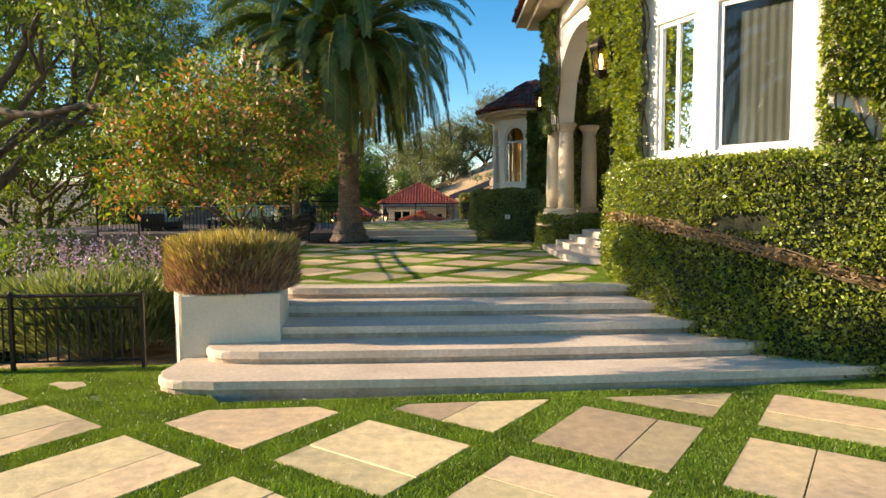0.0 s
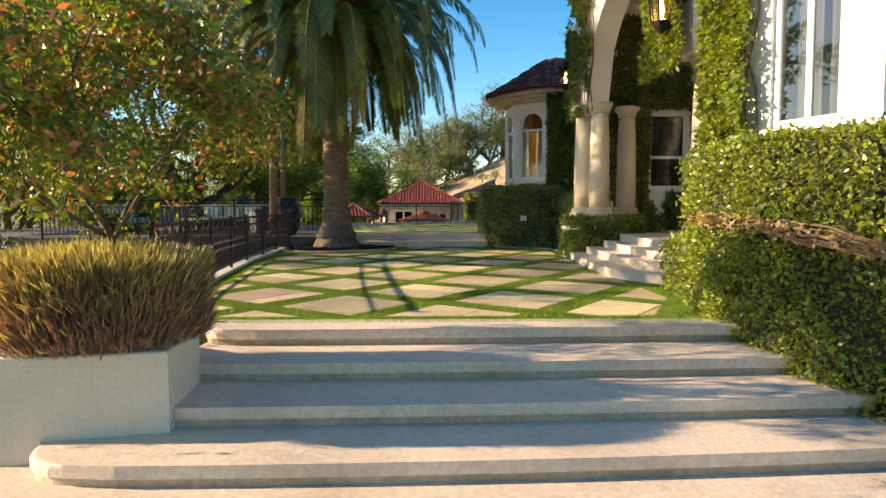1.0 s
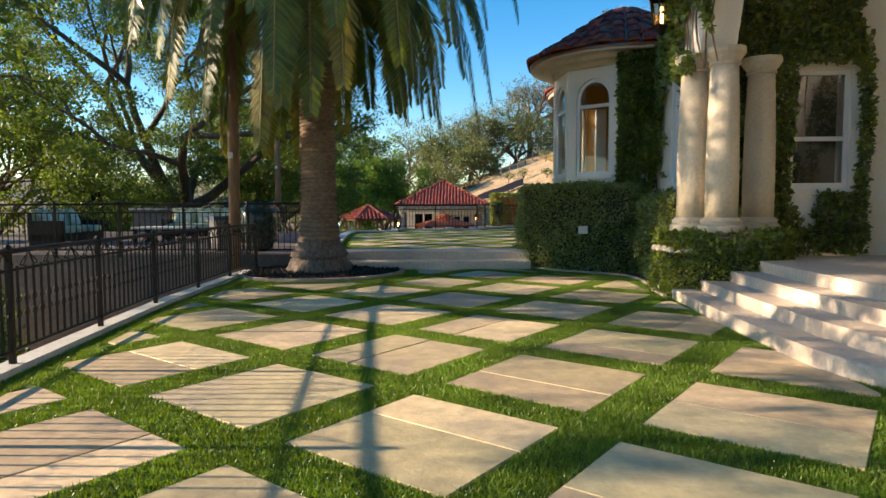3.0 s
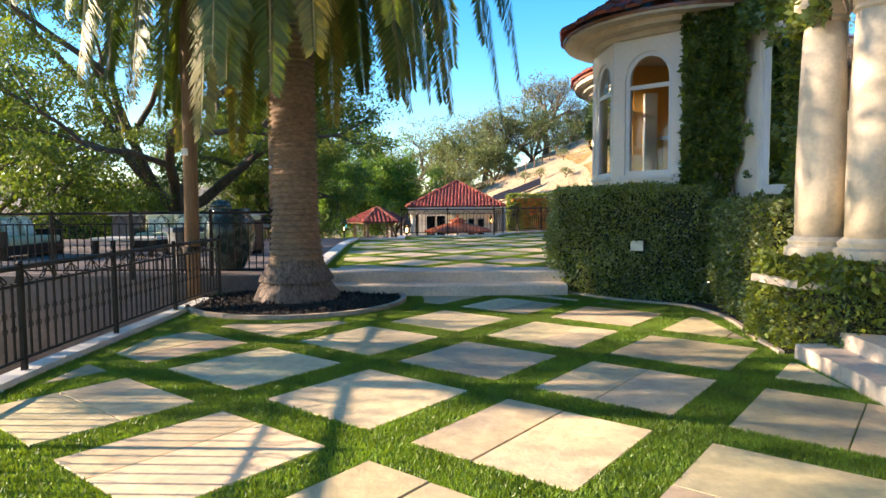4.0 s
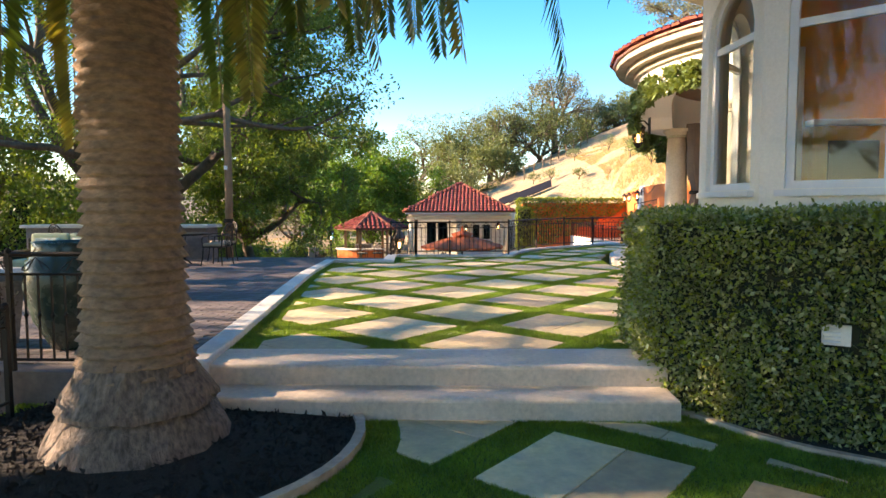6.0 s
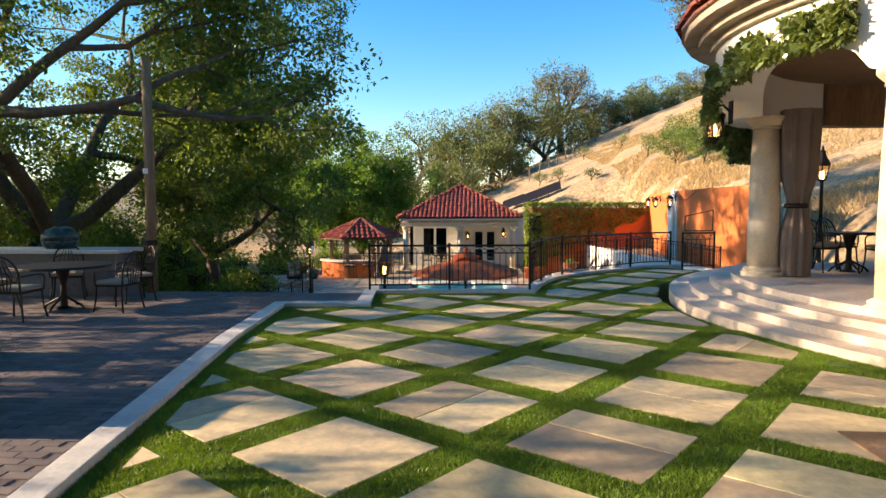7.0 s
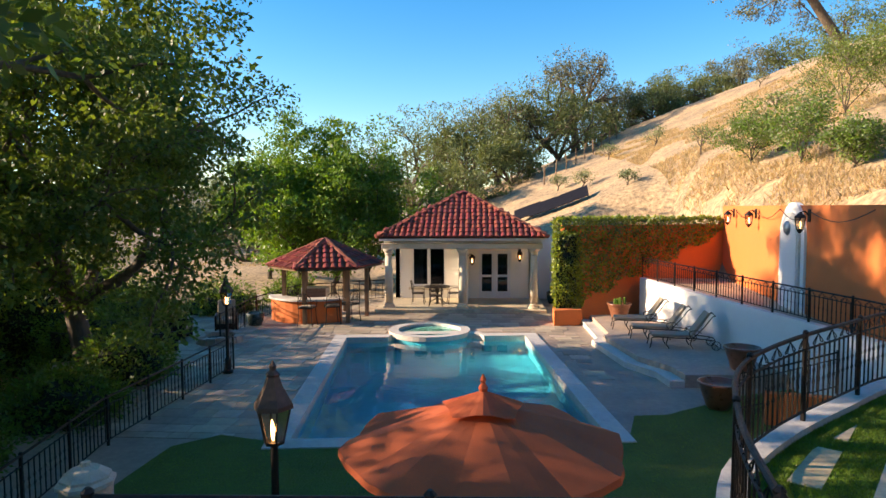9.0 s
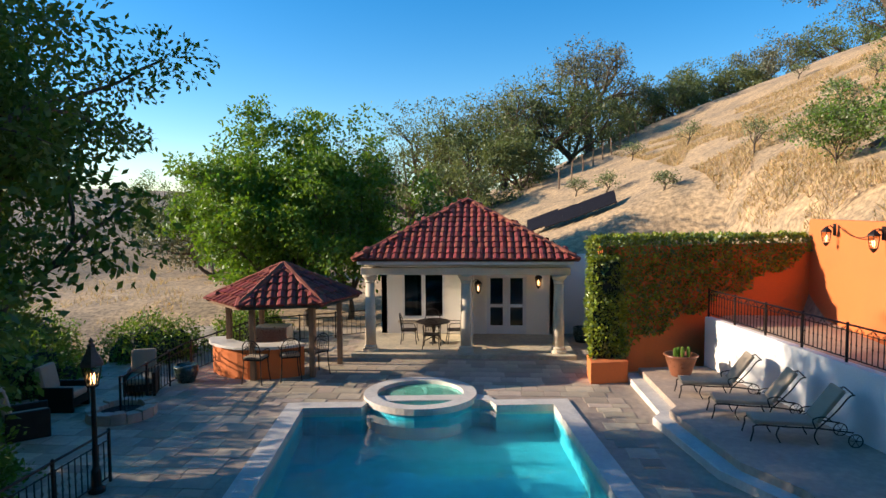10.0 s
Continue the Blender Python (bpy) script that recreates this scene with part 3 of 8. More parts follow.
# deck as a sheet with the pool left open: a fan of quads between the coping and the rim
far = [(-9.3, 33.3), (6.8, 33.3), (6.8, 58), (3, 58), (1, 58), (-1, 58), (-5, 58), (-7, 58), (-9, 58), (-13, 58)]
ring_between(bm, outer, far, ZP - 0.25, ZP - 0.012)
deck = tagged(part("pool_deck", bm, DECKS), "stone-paved pool deck with dappled late sun", "deck", kind="structure")
bm = bmesh.new()
ring_between(bm, inner, outer, ZP - 0.3, ZP + 0.03)
coping = tagged(part("pool_coping", bm, COPING), "pale stone coping round the pool", "coping", kind="structure")
bm = bmesh.new()
fl, tp = [bm.verts.new((*p, ZP - 1.5)) for p in pool_line(0.01)], [bm.verts.new((*p, ZP - 0.01)) for p in pool_line(0.01)]
for k in range(len(fl)):
    bm.faces.new((fl[k], tp[k], tp[(k + 1) % len(fl)], fl[(k + 1) % len(fl)]))
bm.faces.new(fl)
tagged(part("pool_basin", bm, POOLTILE), "blue plastered swimming pool basin", "swimming pool", kind="structure")
bm = bmesh.new()
bm.faces.new([bm.verts.new((*p, ZP - 0.13)) for p in pool_line(0.008)])
w = tagged(part("pool_water", bm, WATER), "clear turquoise pool water with faint ripples", "water", kind="structure")
w.visible_shadow = False

# ---- the villa ----
def wall_run(bm, a, b, z0, z1, thick, holes=()):
    """A straight wall from a to b with rectangular or arched openings: (from, to, sill, head, arched)."""
    a, b = Vector(a), Vector(b)
    L = (b - a).length
    d = (b - a) / L
    n = Vector((d.y, -d.x))
    cuts = sorted({0.0, L, *[h[0] for h in holes], *[h[1] for h in holes]})

    def block(s0, s1, q0, q1):
        if s1 - s0 < 1e-4 or q1 - q0 < 1e-4:
            return
        p = [a + d * s0, a + d * s1, a + d * s1 - n * thick, a + d * s0 - n * thick]
        prism(bm, [(v.x, v.y) for v in p], q0, q1)
    for s0, s1 in zip(cuts, cuts[1:]):
        hole = next((h for h in holes if h[0] <= s0 + 1e-5 and h[1] >= s1 - 1e-5), None)
        if hole is None:
            block(s0, s1, z0, z1)
            continue
        f, t, sill, head, arched = hole
        block(s0, s1, z0, sill)
        if not arched:
            block(s0, s1, head, z1)
        else:
            r = (t - f) / 2
            m = 14
            for k in range(m):
                c0, c1 = f + (t - f) * k / m, f + (t - f) * (k + 1) / m
                y0 = head - r + math.sqrt(max(0, r * r - (c0 - f - r) ** 2))
                y1 = head - r + math.sqrt(max(0, r * r - (c1 - f - r) ** 2))
                pts = [(c0, y0), (c1, y1), (c1, z1), (c0, z1)]
                fr = [bm.verts.new((*(a + d * s), q)) for s, q in pts]
                bk = [bm.verts.new((*(a + d * s - n * thick), q)) for s, q in pts]
                bm.faces.new(fr)
                bm.faces.new(bk[::-1])
                for j in range(4):
                    bm.faces.new((fr[j], bk[j], bk[(j + 1) % 4], fr[(j + 1) % 4]))


def window(name, a, b, f, t, sill, head, label, arched=False, split=None, transom=None, mat=None, depth=0.09, cat="window"):
    """A framed window set into the wall from a to b."""
    a, b = Vector(a), Vector(b)
    d = (b - a).normalized()
    n = Vector((d.y, -d.x))

    def P(s, z, out=0.0):
        return Vector((*(a + d * s + n * (out - depth)), z))
    w = thing(name, label, cat, kind="structure")
    fw = 0.06
    r = (t - f) / 2
    if arched:
        curve = [(f + r - r * math.cos(radians(q)), head - r + r * math.sin(radians(q))) for q in range(0, 181, 12)]
        outline = [(f, sill)] + curve + [(t, sill)]
    else:
        outline = [(f, sill), (f, head), (t, head), (t, sill)]
    cx, cz = (f + t) / 2, (sill + head) / 2
    inner_o = [(cx + (s - cx) * (1 - fw / r), cz + (z - cz) * (1 - 2 * fw / (head - sill))) for s, z in outline]
    bm = bmesh.new()
    n0 = len(outline)
    ring = [[bm.verts.new(P(s, z, o)) for s, z in line] for line, o in ((outline, 0.0), (outline, 0.05), (inner_o, 0.05), (inner_o, 0.0))]
    for q in range(4):
        A, B = ring[q], ring[(q + 1) % 4]
        for k in range(n0):
            bm.faces.new((A[k], A[(k + 1) % n0], B[(k + 1) % n0], B[k]))
    part("window_frame", bm, FRAME, w)
    bars = []
    if split:
        bars.append(((f + (t - f) * split - 0.025, sill + fw), (f + (t - f) * split + 0.025, head - fw - (r * 0.1 if arched else 0))))
    if transom:
        bars.append(((f + fw, transom - 0.03), (t - fw, transom + 0.03)))
    for (s0, q0), (s1, q1) in bars:
        bm = bmesh.new()
        c = [P(s0, q0, 0.0), P(s1, q0, 0.0), P(s1, q1, 0.0), P(s0, q1, 0.0), P(s0, q0, 0.04), P(s1, q0, 0.04), P(s1, q1, 0.04), P(s0, q1, 0.04)]
        v = [bm.verts.new(p) for p in c]
        for q in ((0, 1, 2, 3), (4, 5, 6, 7), (0, 1, 5, 4), (1, 2, 6, 5), (2, 3, 7, 6), (3, 0, 4, 7)):
            bm.faces.new([v[k] for k in q])
        part("glazing_bar", bm, FRAME, w)
    bm = bmesh.new()
    bm.faces.new([bm.verts.new(P(s, z, 0.018)) for s, z in inner_o])
    g = part("pane", bm, mat or GLASS, w)
    g.visible_shadow = False
    bm = bmesh.new()
    pts = [P(f - 0.06, sill - 0.06, depth - 0.02), P(t + 0.06, sill - 0.06, depth - 0.02), P(t + 0.06, sill - 0.06, depth + 0.05), P(f - 0.06, sill - 0.06, depth + 0.05)]
    lo = [bm.verts.new(p) for p in pts]
    hi = [bm.verts.new(p + Vector((0, 0, 0.05))) for p in pts]
    for k in range(4):
        bm.faces.new((lo[k], lo[(k + 1) % 4], hi[(k + 1) % 4], hi[k]))
    bm.faces.new(lo)
    bm.faces.new(hi)
    part("window_sill", bm, FRAME, w)
    return w


def wall(name, label, runs, mat=None):
    bm = bmesh.new()
    for r in runs:
        wall_run(bm, *r)
    return tagged(part(name, bm, mat or STUCCO), label, "wall", kind="structure")


EAVE = 6.2
# front bay: a, b, z0, z1, thickness, openings
BAY = [(2.7, 9.3), (2.86, 8.75), (3.24, 7.95), (4.12, 7.05), (5.4, 6.62), (12, 6.3)]
wall("wall_bay_side", "white stucco bay wall half hidden by clipped ivy", [(BAY[0], BAY[1], 0, EAVE, 0.25)])
wall("wall_bay_left", "white stucco bay wall with a tall sash window", [(BAY[1], BAY[2], 0, EAVE, 0.25, [(0.1, 0.76, 2.4, 4.15, False)])])
window("window_1", BAY[1], BAY[2], 0.1, 0.76, 2.4, 4.15, "tall white-framed casement window with two lights", split=0.5, mat=GLASSDARK)
wall("wall_bay_front", "sunlit white stucco bay wall with a large window", [(BAY[2], BAY[3], 0, EAVE, 0.25, [(0.17, 1.06, 2.40, 4.2, False)])])
window("window_2", BAY[2], BAY[3], 0.17, 1.06, 2.40, 4.2, "large white-framed fixed window in the bay", mat=GLASSDARK)
wall("wall_bay_right", "plain sunlit white stucco wall beyond the bay", [(BAY[3], BAY[4], 0, EAVE, 0.25), (BAY[4], BAY[5], 0, EAVE, 0.25)])
# pleated blinds behind the bay panes
BLIND = material("grey_green_blind", (0.20, 0.22, 0.20), 0.9, spread=0.08, grain=25, stains=1.2, stain=0.25, bump=0.1)


def blind(a, b, f, t, z0, z1):
    a, b = Vector(a), Vector(b)
    d = (b - a).normalized()
    n = Vector((d.y, -d.x))
    bl = thing("window_blind", "grey-green pleated blind drawn behind the bay window", "blind", "bay blinds")
    bm = bmesh.new()
    m = 60
    for side in (0.0, 0.006):
        row = [a + d * (f + (t - f) * k / m) - n * (0.2 + side + 0.006 * math.sin(k * 0.9)) for k in range(m + 1)]
        lo, hi = [bm.verts.new((p.x, p.y, z0)) for p in row], [bm.verts.new((p.x, p.y, z1)) for p in row]
        for k in range(m):
            bm.faces.new((lo[k], lo[k + 1], hi[k + 1], hi[k]))
    part("cloth", bm, BLIND, bl)


blind(BAY[1], BAY[2], 0.08, 0.78, 2.42, 4.1)
blind(BAY[2], BAY[3], 0.19, 1.04, 2.42, 4.15)
# porch: arch wall, return walls
wall("wall_porch_front", "white stucco arch over the entry porch", [((2.7, 16.3), (3.18, 11.2), 3.72, 6.6, 0.45, [(0.75, 4.55, 3.0, 5.6, True)])])
wall("wall_porch_near", "white stucco return wall between bay and porch", [((6.2, 9.6), (2.72, 9.3), 0.4, EAVE, 0.25)])
wall("wall_porch_back", "shaded porch wall overgrown with ivy", [((6.0, 16.9), (6.0, 11.0), 0.4, 6, 0.25)])
wall("wall_porch_end", "white stucco porch end wall with a sash window", [((3.5, 16.3), (6.0, 16.3), 0.4, 6, 0.25, [(0.77, 1.56, 2.08, 3.66, False)])])
window("window_3", (3.5, 16.3), (6.0, 16.3), 0.77, 1.56, 2.08, 3.66, "white sash window between ivy stems in the porch", transom=2.74, mat=GLASSDARK)
# Added wall behind the pane; its near-black colour paints an unlit room.
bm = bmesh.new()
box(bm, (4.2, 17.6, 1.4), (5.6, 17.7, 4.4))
tagged(part("inner_wall", bm, UNLIT), "inner wall of the porch room, its shade put into a near-black colour", "wall", kind="structure")
wall("wall_side", "white stucco side wall with ivy and a tall window", [((3.25, 18.9), (3.25, 16.7), 0.4, 5.2, 0.25, [(0.75, 1.75, 2.15, 4.0, False)])])
window("window_4", (3.25, 18.9), (3.25, 16.7), 0.75, 1.75, 2.15, 4.0, "tall dark window in the ivy-covered wall", mat=GLASSDARK)
bm = bmesh.new()
prism(bm, [(3.7, 9.6), (6.2, 9.6), (6.2, 16.4), (3.0, 16.4), (3.0, 15.9), (3.7, 15.2)], -0.2, 1.15)
tagged(part("porch_floor", bm, STEP), "pale stone floor of the entry porch", "floor", kind="structure")
bm = bmesh.new()
box(bm, (2.8, 9.2, 5.9), (12, 17.2, 6.05))
tagged(part("ceiling", bm, STUCCO), "white plaster porch and room ceiling", "ceiling", kind="structure")
# bay room behind its windows, its dimness painted as a near-black wall
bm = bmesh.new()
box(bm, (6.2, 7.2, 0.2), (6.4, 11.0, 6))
tagged(part("room_wall", bm, UNLIT), "inner wall of the bay room, its dimness put into a near-black colour", "wall", kind="structure")

# corner tower, eight-sided
TC, TA = (2.98, 20.36), 1.27
tower_pts = [(TC[0] + TA / math.cos(radians(22.5)) * math.cos(radians(a)), TC[1] + TA / math.cos(radians(22.5)) * math.sin(radians(a))) for a in [232 - 22.5 - 45 * k for k in range(-2, 4)]]
side = 2 * TA * math.tan(radians(22.5))
tw = list(reversed(tower_pts))
for k, (p, q) in enumerate(zip(tw, tw[1:])):
    open_ = k in (1, 2, 3)
    hole = [(0.14, side - 0.14, 2.42, 4.18, True)] if open_ else []
    if k == 3:
        hole = [(0.18, side - 0.17, 2.42, 4.18, True)]
    wall("wall_tower", "white stucco face of the corner tower", [(p, q, 0.4, 4.45, 0.2, hole)])
    if hole:
        window("window_%d" % (5 + k), p, q, hole[0][0], hole[0][1], 2.42, 4.18, "arched white-framed tower window with a transom", arched=True, transom=3.69)
bm = bmesh.new()
for z0, z1, r in ((4.38, 4.46, TA + 0.12), (4.46, 4.56, TA + 0.34), (4.54, 4.60, TA + 0.55)):
    lathe(bm, [(r, z0), (r, z1)], (*TC, 0), 32)
tagged(part("tower_cornice", bm, CREAM), "moulded cream cornice under the tower eave", "cornice", kind="structure")
# room in the tower
bm = bmesh.new()
box(bm, (2.45, 21.3, 1.0), (3.95, 21.4, 4.5))
tagged(part("tower_room_back", bm, AMBER), "warm amber back wall of the tower room", "wall", kind="structure")
bm = bmesh.new()
box(bm, (3.95, 18.9, 0.6), (4.05, 22.0, 4.6))
tagged(part("tower_room_wall", bm, AMBER), "warm amber inner wall of the tower room", "wall", kind="structure")
bm = bmesh.new()
box(bm, (1.9, 18.9, 0.9), (4.7, 23.5, 1.0))
tagged(part("tower_room_floor", bm, WOOD), "wooden floor of the tower room", "floor", kind="structure")

room = thing("fireplace", "white mantel and dark firebox in the amber tower room", "fireplace")
bm = bmesh.new()
box(bm, (2.95, 21.22, 2.35), (3.75, 21.3, 3.1), 0.01)
part("surround", bm, AMBER, room)
bm = bmesh.new()
box(bm, (3.1, 21.2, 2.5), (3.6, 21.24, 2.95), 0.005)
part("firebox", bm, UNLIT, room)
bm = bmesh.new()
box(bm, (2.9, 21.12, 3.1), (3.8, 21.3, 3.16), 0.01)
part("mantel_shelf", bm, FRAME, room)
bm = bmesh.new()
box(bm, (2.62, 21.2, 1.0), (2.84, 21.32, 3.9), 0.01)
tagged(part("room_pilaster", bm, FRAME), "white pilaster in the amber tower room", "pilaster", kind="structure")

wall("wall_garden", "white stucco garden wall of the villa behind ivy", [((4.15, 25.5), (4.15, 21.4), 0.4, 5.2, 0.25)])
wall("wall_rear", "plain rear walls that close the villa", [((12, 6.3), (12, 33), 0, 6.2, 0.25), ((12, 33), (8.6, 33), 0, 6.2, 0.25)])


def tiled_slope(parent, pts, name="roof_tile", width=0.24, length=0.42, mat=None, joined=False):
    """Curved clay tiles over a sloping three- or four-cornered face: pts = eave left, eave right, top right, top left."""
    e0, e1, t1, t0 = [Vector(p) for p in pts]
    mid_e, mid_t = (e0 + e1) / 2, (t0 + t1) / 2
    rows = max(1, int((mid_t - mid_e).length / (length * 0.82)))
    up = (mid_t - mid_e).normalized()
    nrm = (e1 - e0).cross(up).normalized()
    if nrm.z < 0:
        nrm = -nrm
    groups = []
    made = []
    across = (e1 - e0).normalized()
    cols = int((e1 - e0).length / width) + 1
    for c in range(cols):
        s = (c + 0.5) * width - (cols * width - (e1 - e0).length) / 2
        for r in range(rows):
            k0 = r / rows
            L, R = e0.lerp(t0, k0), e1.lerp(t1, k0)
            x = s
            lo = (L - e0).dot(across)
            hi = (R - e0).dot(across)
            if x < lo + 0.02 or x > hi - 0.02:
                continue
            base = e0 + across * x + up * ((mid_t - mid_e).length * k0)
            jig = rng.normal(size=3) * 0.006
            w = width * 0.47
            verts = []
            for d, lift in ((-0.02, 0.045), (length, 0.012)):
                for a in (0, 45, 90, 135, 180):
                    ww = w * (1.0 if d <= 0 else 0.86)
                    p = base + up * d + across * (-ww * math.cos(radians(a)) + jig[0]) + nrm * (ww * 0.62 * math.sin(radians(a)) + lift + jig[1])
                    verts.append(p)
            groups.append(np.array([[verts[k], verts[k + 1], verts[k + 6], verts[k + 5]] for k in range(4)]))
            groups.append(np.array([[verts[0], verts[4], verts[3], verts[1]]]))
    if groups:
        quads = np.concatenate(groups)
        made = soup(name, [quads], mat or TILES, parent)
    return made


def cone_roof(name, label, c, r, z, rise, a0, a1, n, inner=0.0):
    """A turned tile roof, face by face."""
    roof = thing(name, label, "roof", kind="structure")
    bm = bmesh.new()
    lathe(bm, [(r - 0.04, z - 0.02), (r - 0.04, z + 0.02), (max(inner, 0.05), z + rise * (1 - inner / r))], (*c, 0), 32)
    part("roof_board", bm, TERRA, roof)
    for k in range(n):
        b0, b1 = radians(a0 + (a1 - a0) * k / n), radians(a0 + (a1 - a0) * (k + 1) / n)
        P = lambda q, rr, zz: (c[0] + rr * math.cos(q), c[1] + rr * math.sin(q), zz)
        zt = z + rise * (1 - inner / r)
        tiled_slope(roof, [P(b0, r, z + 0.03), P(b1, r, z + 0.03), P(b1, inner, zt + 0.03), P(b0, inner, zt + 0.03)], mat=TILES, name="roof_tiles")["kind"] = "stuff"
    return roof


cone_roof("tower_roof", "red clay tile cone roof of the corner tower", TC, TA + 0.62, 4.6, 1.15, 100, 330, 8)


def main_roof():
    roof = thing("main_roof", "red clay tile main roof of the villa", "roof", kind="structure")
    bm = bmesh.new()
    box(bm, (2.0, 10.6, 6.5), (12.5, 17.3, 6.62))
    part("eave_board", bm, CREAM, roof)
    bm = bmesh.new()
    box(bm, (2.25, 10.9, 6.36), (12.4, 17.05, 6.5), 0.03)
    part("eave_moulding", bm, CREAM, roof)
    tiled_slope(roof, [(1.95, 17.4, 6.66), (1.95, 10.5, 6.66), (5.0, 11.5, 8.2), (5.0, 16.4, 8.2)], name="roof_tiles")["kind"] = "stuff"
    tiled_slope(roof, [(1.95, 10.5, 6.66), (12.5, 10.5, 6.66), (9, 13.5, 8.2), (5.0, 11.5, 8.2)], name="roof_tiles")["kind"] = "stuff"
    tiled_slope(roof, [(12.5, 17.4, 6.66), (1.95, 17.4, 6.66), (5.0, 16.4, 8.2), (9, 15, 8.2)], name="roof_tiles")["kind"] = "stuff"


main_roof()


def column(name, x, y, z0, z1, r, label, group, mat=None):
    c = thing(name, label, "column", group, at=(x, y, z0))
    h = z1 - z0
    for nm, prof in (("base", [(r * 1.45, 0), (r * 1.45, 0.07), (r * 1.25, 0.09), (r * 1.32, 0.13), (r * 1.08, 0.17)]),
                     ("shaft", [(r * 1.03, 0.165), (r * 1.05, h * 0.3), (r * 0.98, h * 0.65), (r * 0.86, h - 0.2)]),
                     ("capital", [(r * 0.86, h - 0.21), (r * 1.0, h - 0.19), (r * 0.92, h - 0.16), (r * 1.2, h - 0.09), (r * 1.3, h - 0.06), (r * 1.3, h)])):
        bm = bmesh.new()
        lathe(bm, prof, n=24)
        part(nm, bm, mat or CREAM, c, smooth=nm == "shaft")
    return c


for x, y, z in ((2.78, 15.75, 1.52), (3.0, 15.36, 1.52), (3.68, 15.9, 1.52), (3.50, 11.5, 1.15)):
    column("column", x, y, z, 3.72, 0.185, "smooth cream stone column on the entry porch", "porch columns")


# entry steps, curved
for k in range(4):
    bm = bmesh.new()
    s = 0.30 * k
    prism(bm, [(4.2, 10.75 + s * 0.2), (3.0 + s, 10.85 + s * 0.3)] + spline([(2.92 + s * 0.7, 11.0 + s * 0.6), (2.42 + s, 11.75 + s * 0.35), (2.36 + s, 13.3), (2.44 + s, 15.4 - s * 0.3)], 5) + [(4.2, 15.5 - s * 0.3)], ZM - 0.1, ZM + 0.125 * (k + 1), 0.02)
    tagged(part("entry_step", bm, STEP), "curved pale stone step up to the entry porch", "step", "entry steps", "structure")

# rotunda with curved steps and columns
for k in range(4):
    bm = bmesh.new()
    r = FLIGHT_R - 0.36 * k
    prism(bm, arc(FLIGHT_C[0], FLIGHT_C[1], r, 138 + 2 * k, 221 - 2 * k, 40) + [(8.6, 23.6 + 0.3 * k), (8.6, 34.1 - 0.3 * k)], ZU - 0.1, ZU + 0.1 * (k + 1), 0.03)
    tagged(part("rotunda_step", bm, STEP), "curved pale stone step up to the rotunda", "step", "rotunda steps", "structure")
for x, y in ((4.27, 30.35), (4.05, 26.25), (6.1, 33.0)):
    column("column", x, y, ZU + 0.4, 4.16, 0.25, "cream stone column on the rotunda steps", "rotunda columns")


def rotunda():
    bm = bmesh.new()
    n = 60
    r0, r1 = 3.3, 4.05
    for k in range(n):
        a0, a1 = 110 + 145 * k / n, 110 + 145 * (k + 1) / n
        def zb(a):
            q = (a - 185) / 29.0
            return 4.15 + 0.65 * math.sqrt(max(0, 1 - q * q)) if abs(q) < 1 else 4.15
        pts = [(a0, zb(a0)), (a1, zb(a1)), (a1, 5.25), (a0, 5.25)]
        f = [bm.verts.new((STAIR_C[0] + r1 * math.cos(radians(a)), STAIR_C[1] + r1 * math.sin(radians(a)), z)) for a, z in pts]
        b = [bm.verts.new((STAIR_C[0] + r0 * math.cos(radians(a)), STAIR_C[1] + r0 * math.sin(radians(a)), z)) for a, z in pts]
        bm.faces.new(f)
        bm.faces.new(b[::-1])
        for j in range(4):
            bm.faces.new((f[j], b[j], b[(j + 1) % 4], f[(j + 1) % 4]))
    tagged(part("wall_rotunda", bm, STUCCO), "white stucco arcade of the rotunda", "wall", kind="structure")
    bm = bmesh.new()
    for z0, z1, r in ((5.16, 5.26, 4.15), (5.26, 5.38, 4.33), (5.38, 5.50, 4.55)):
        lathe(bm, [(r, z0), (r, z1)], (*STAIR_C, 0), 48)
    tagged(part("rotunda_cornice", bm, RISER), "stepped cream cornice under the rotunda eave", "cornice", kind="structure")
    wall("wall_rotunda_back", "shaded wall at the back of the rotunda", [((8.9, 34), (8.9, 27.2), ZU, 2.35, 0.25), ((8.9, 27.2), (8.9, 24), ZU, 5.6, 0.25)])

    # Ceiling and back beam borrow the dark wood colour to paint deep shade.
    bm = bmesh.new()
    lathe(bm, [(3.32, 5.0), (3.32, 5.05)], (*STAIR_C, 0), 40)
    tagged(part("ceiling_rotunda", bm, WOOD), "ceiling of the rotunda, its deep shade put into a dark brown", "ceiling", kind="structure")
    bm = bmesh.new()
    ring_path(bm, [(STAIR_C[0] + 3.5 * math.cos(radians(a)), STAIR_C[1] + 3.5 * math.sin(radians(a))) for a in range(-100, 112, 8)], 0.4, 4.2, 5.1, 0.01)
    tagged(part("rotunda_beam", bm, WOOD), "ring beam at the back of the rotunda, coloured dark for shade", "beam", kind="structure")


rotunda()
cone_roof("rotunda_roof", "red clay tile roof of the rotunda", STAIR_C, 4.66, 5.52, 1.5, 100, 262, 10)

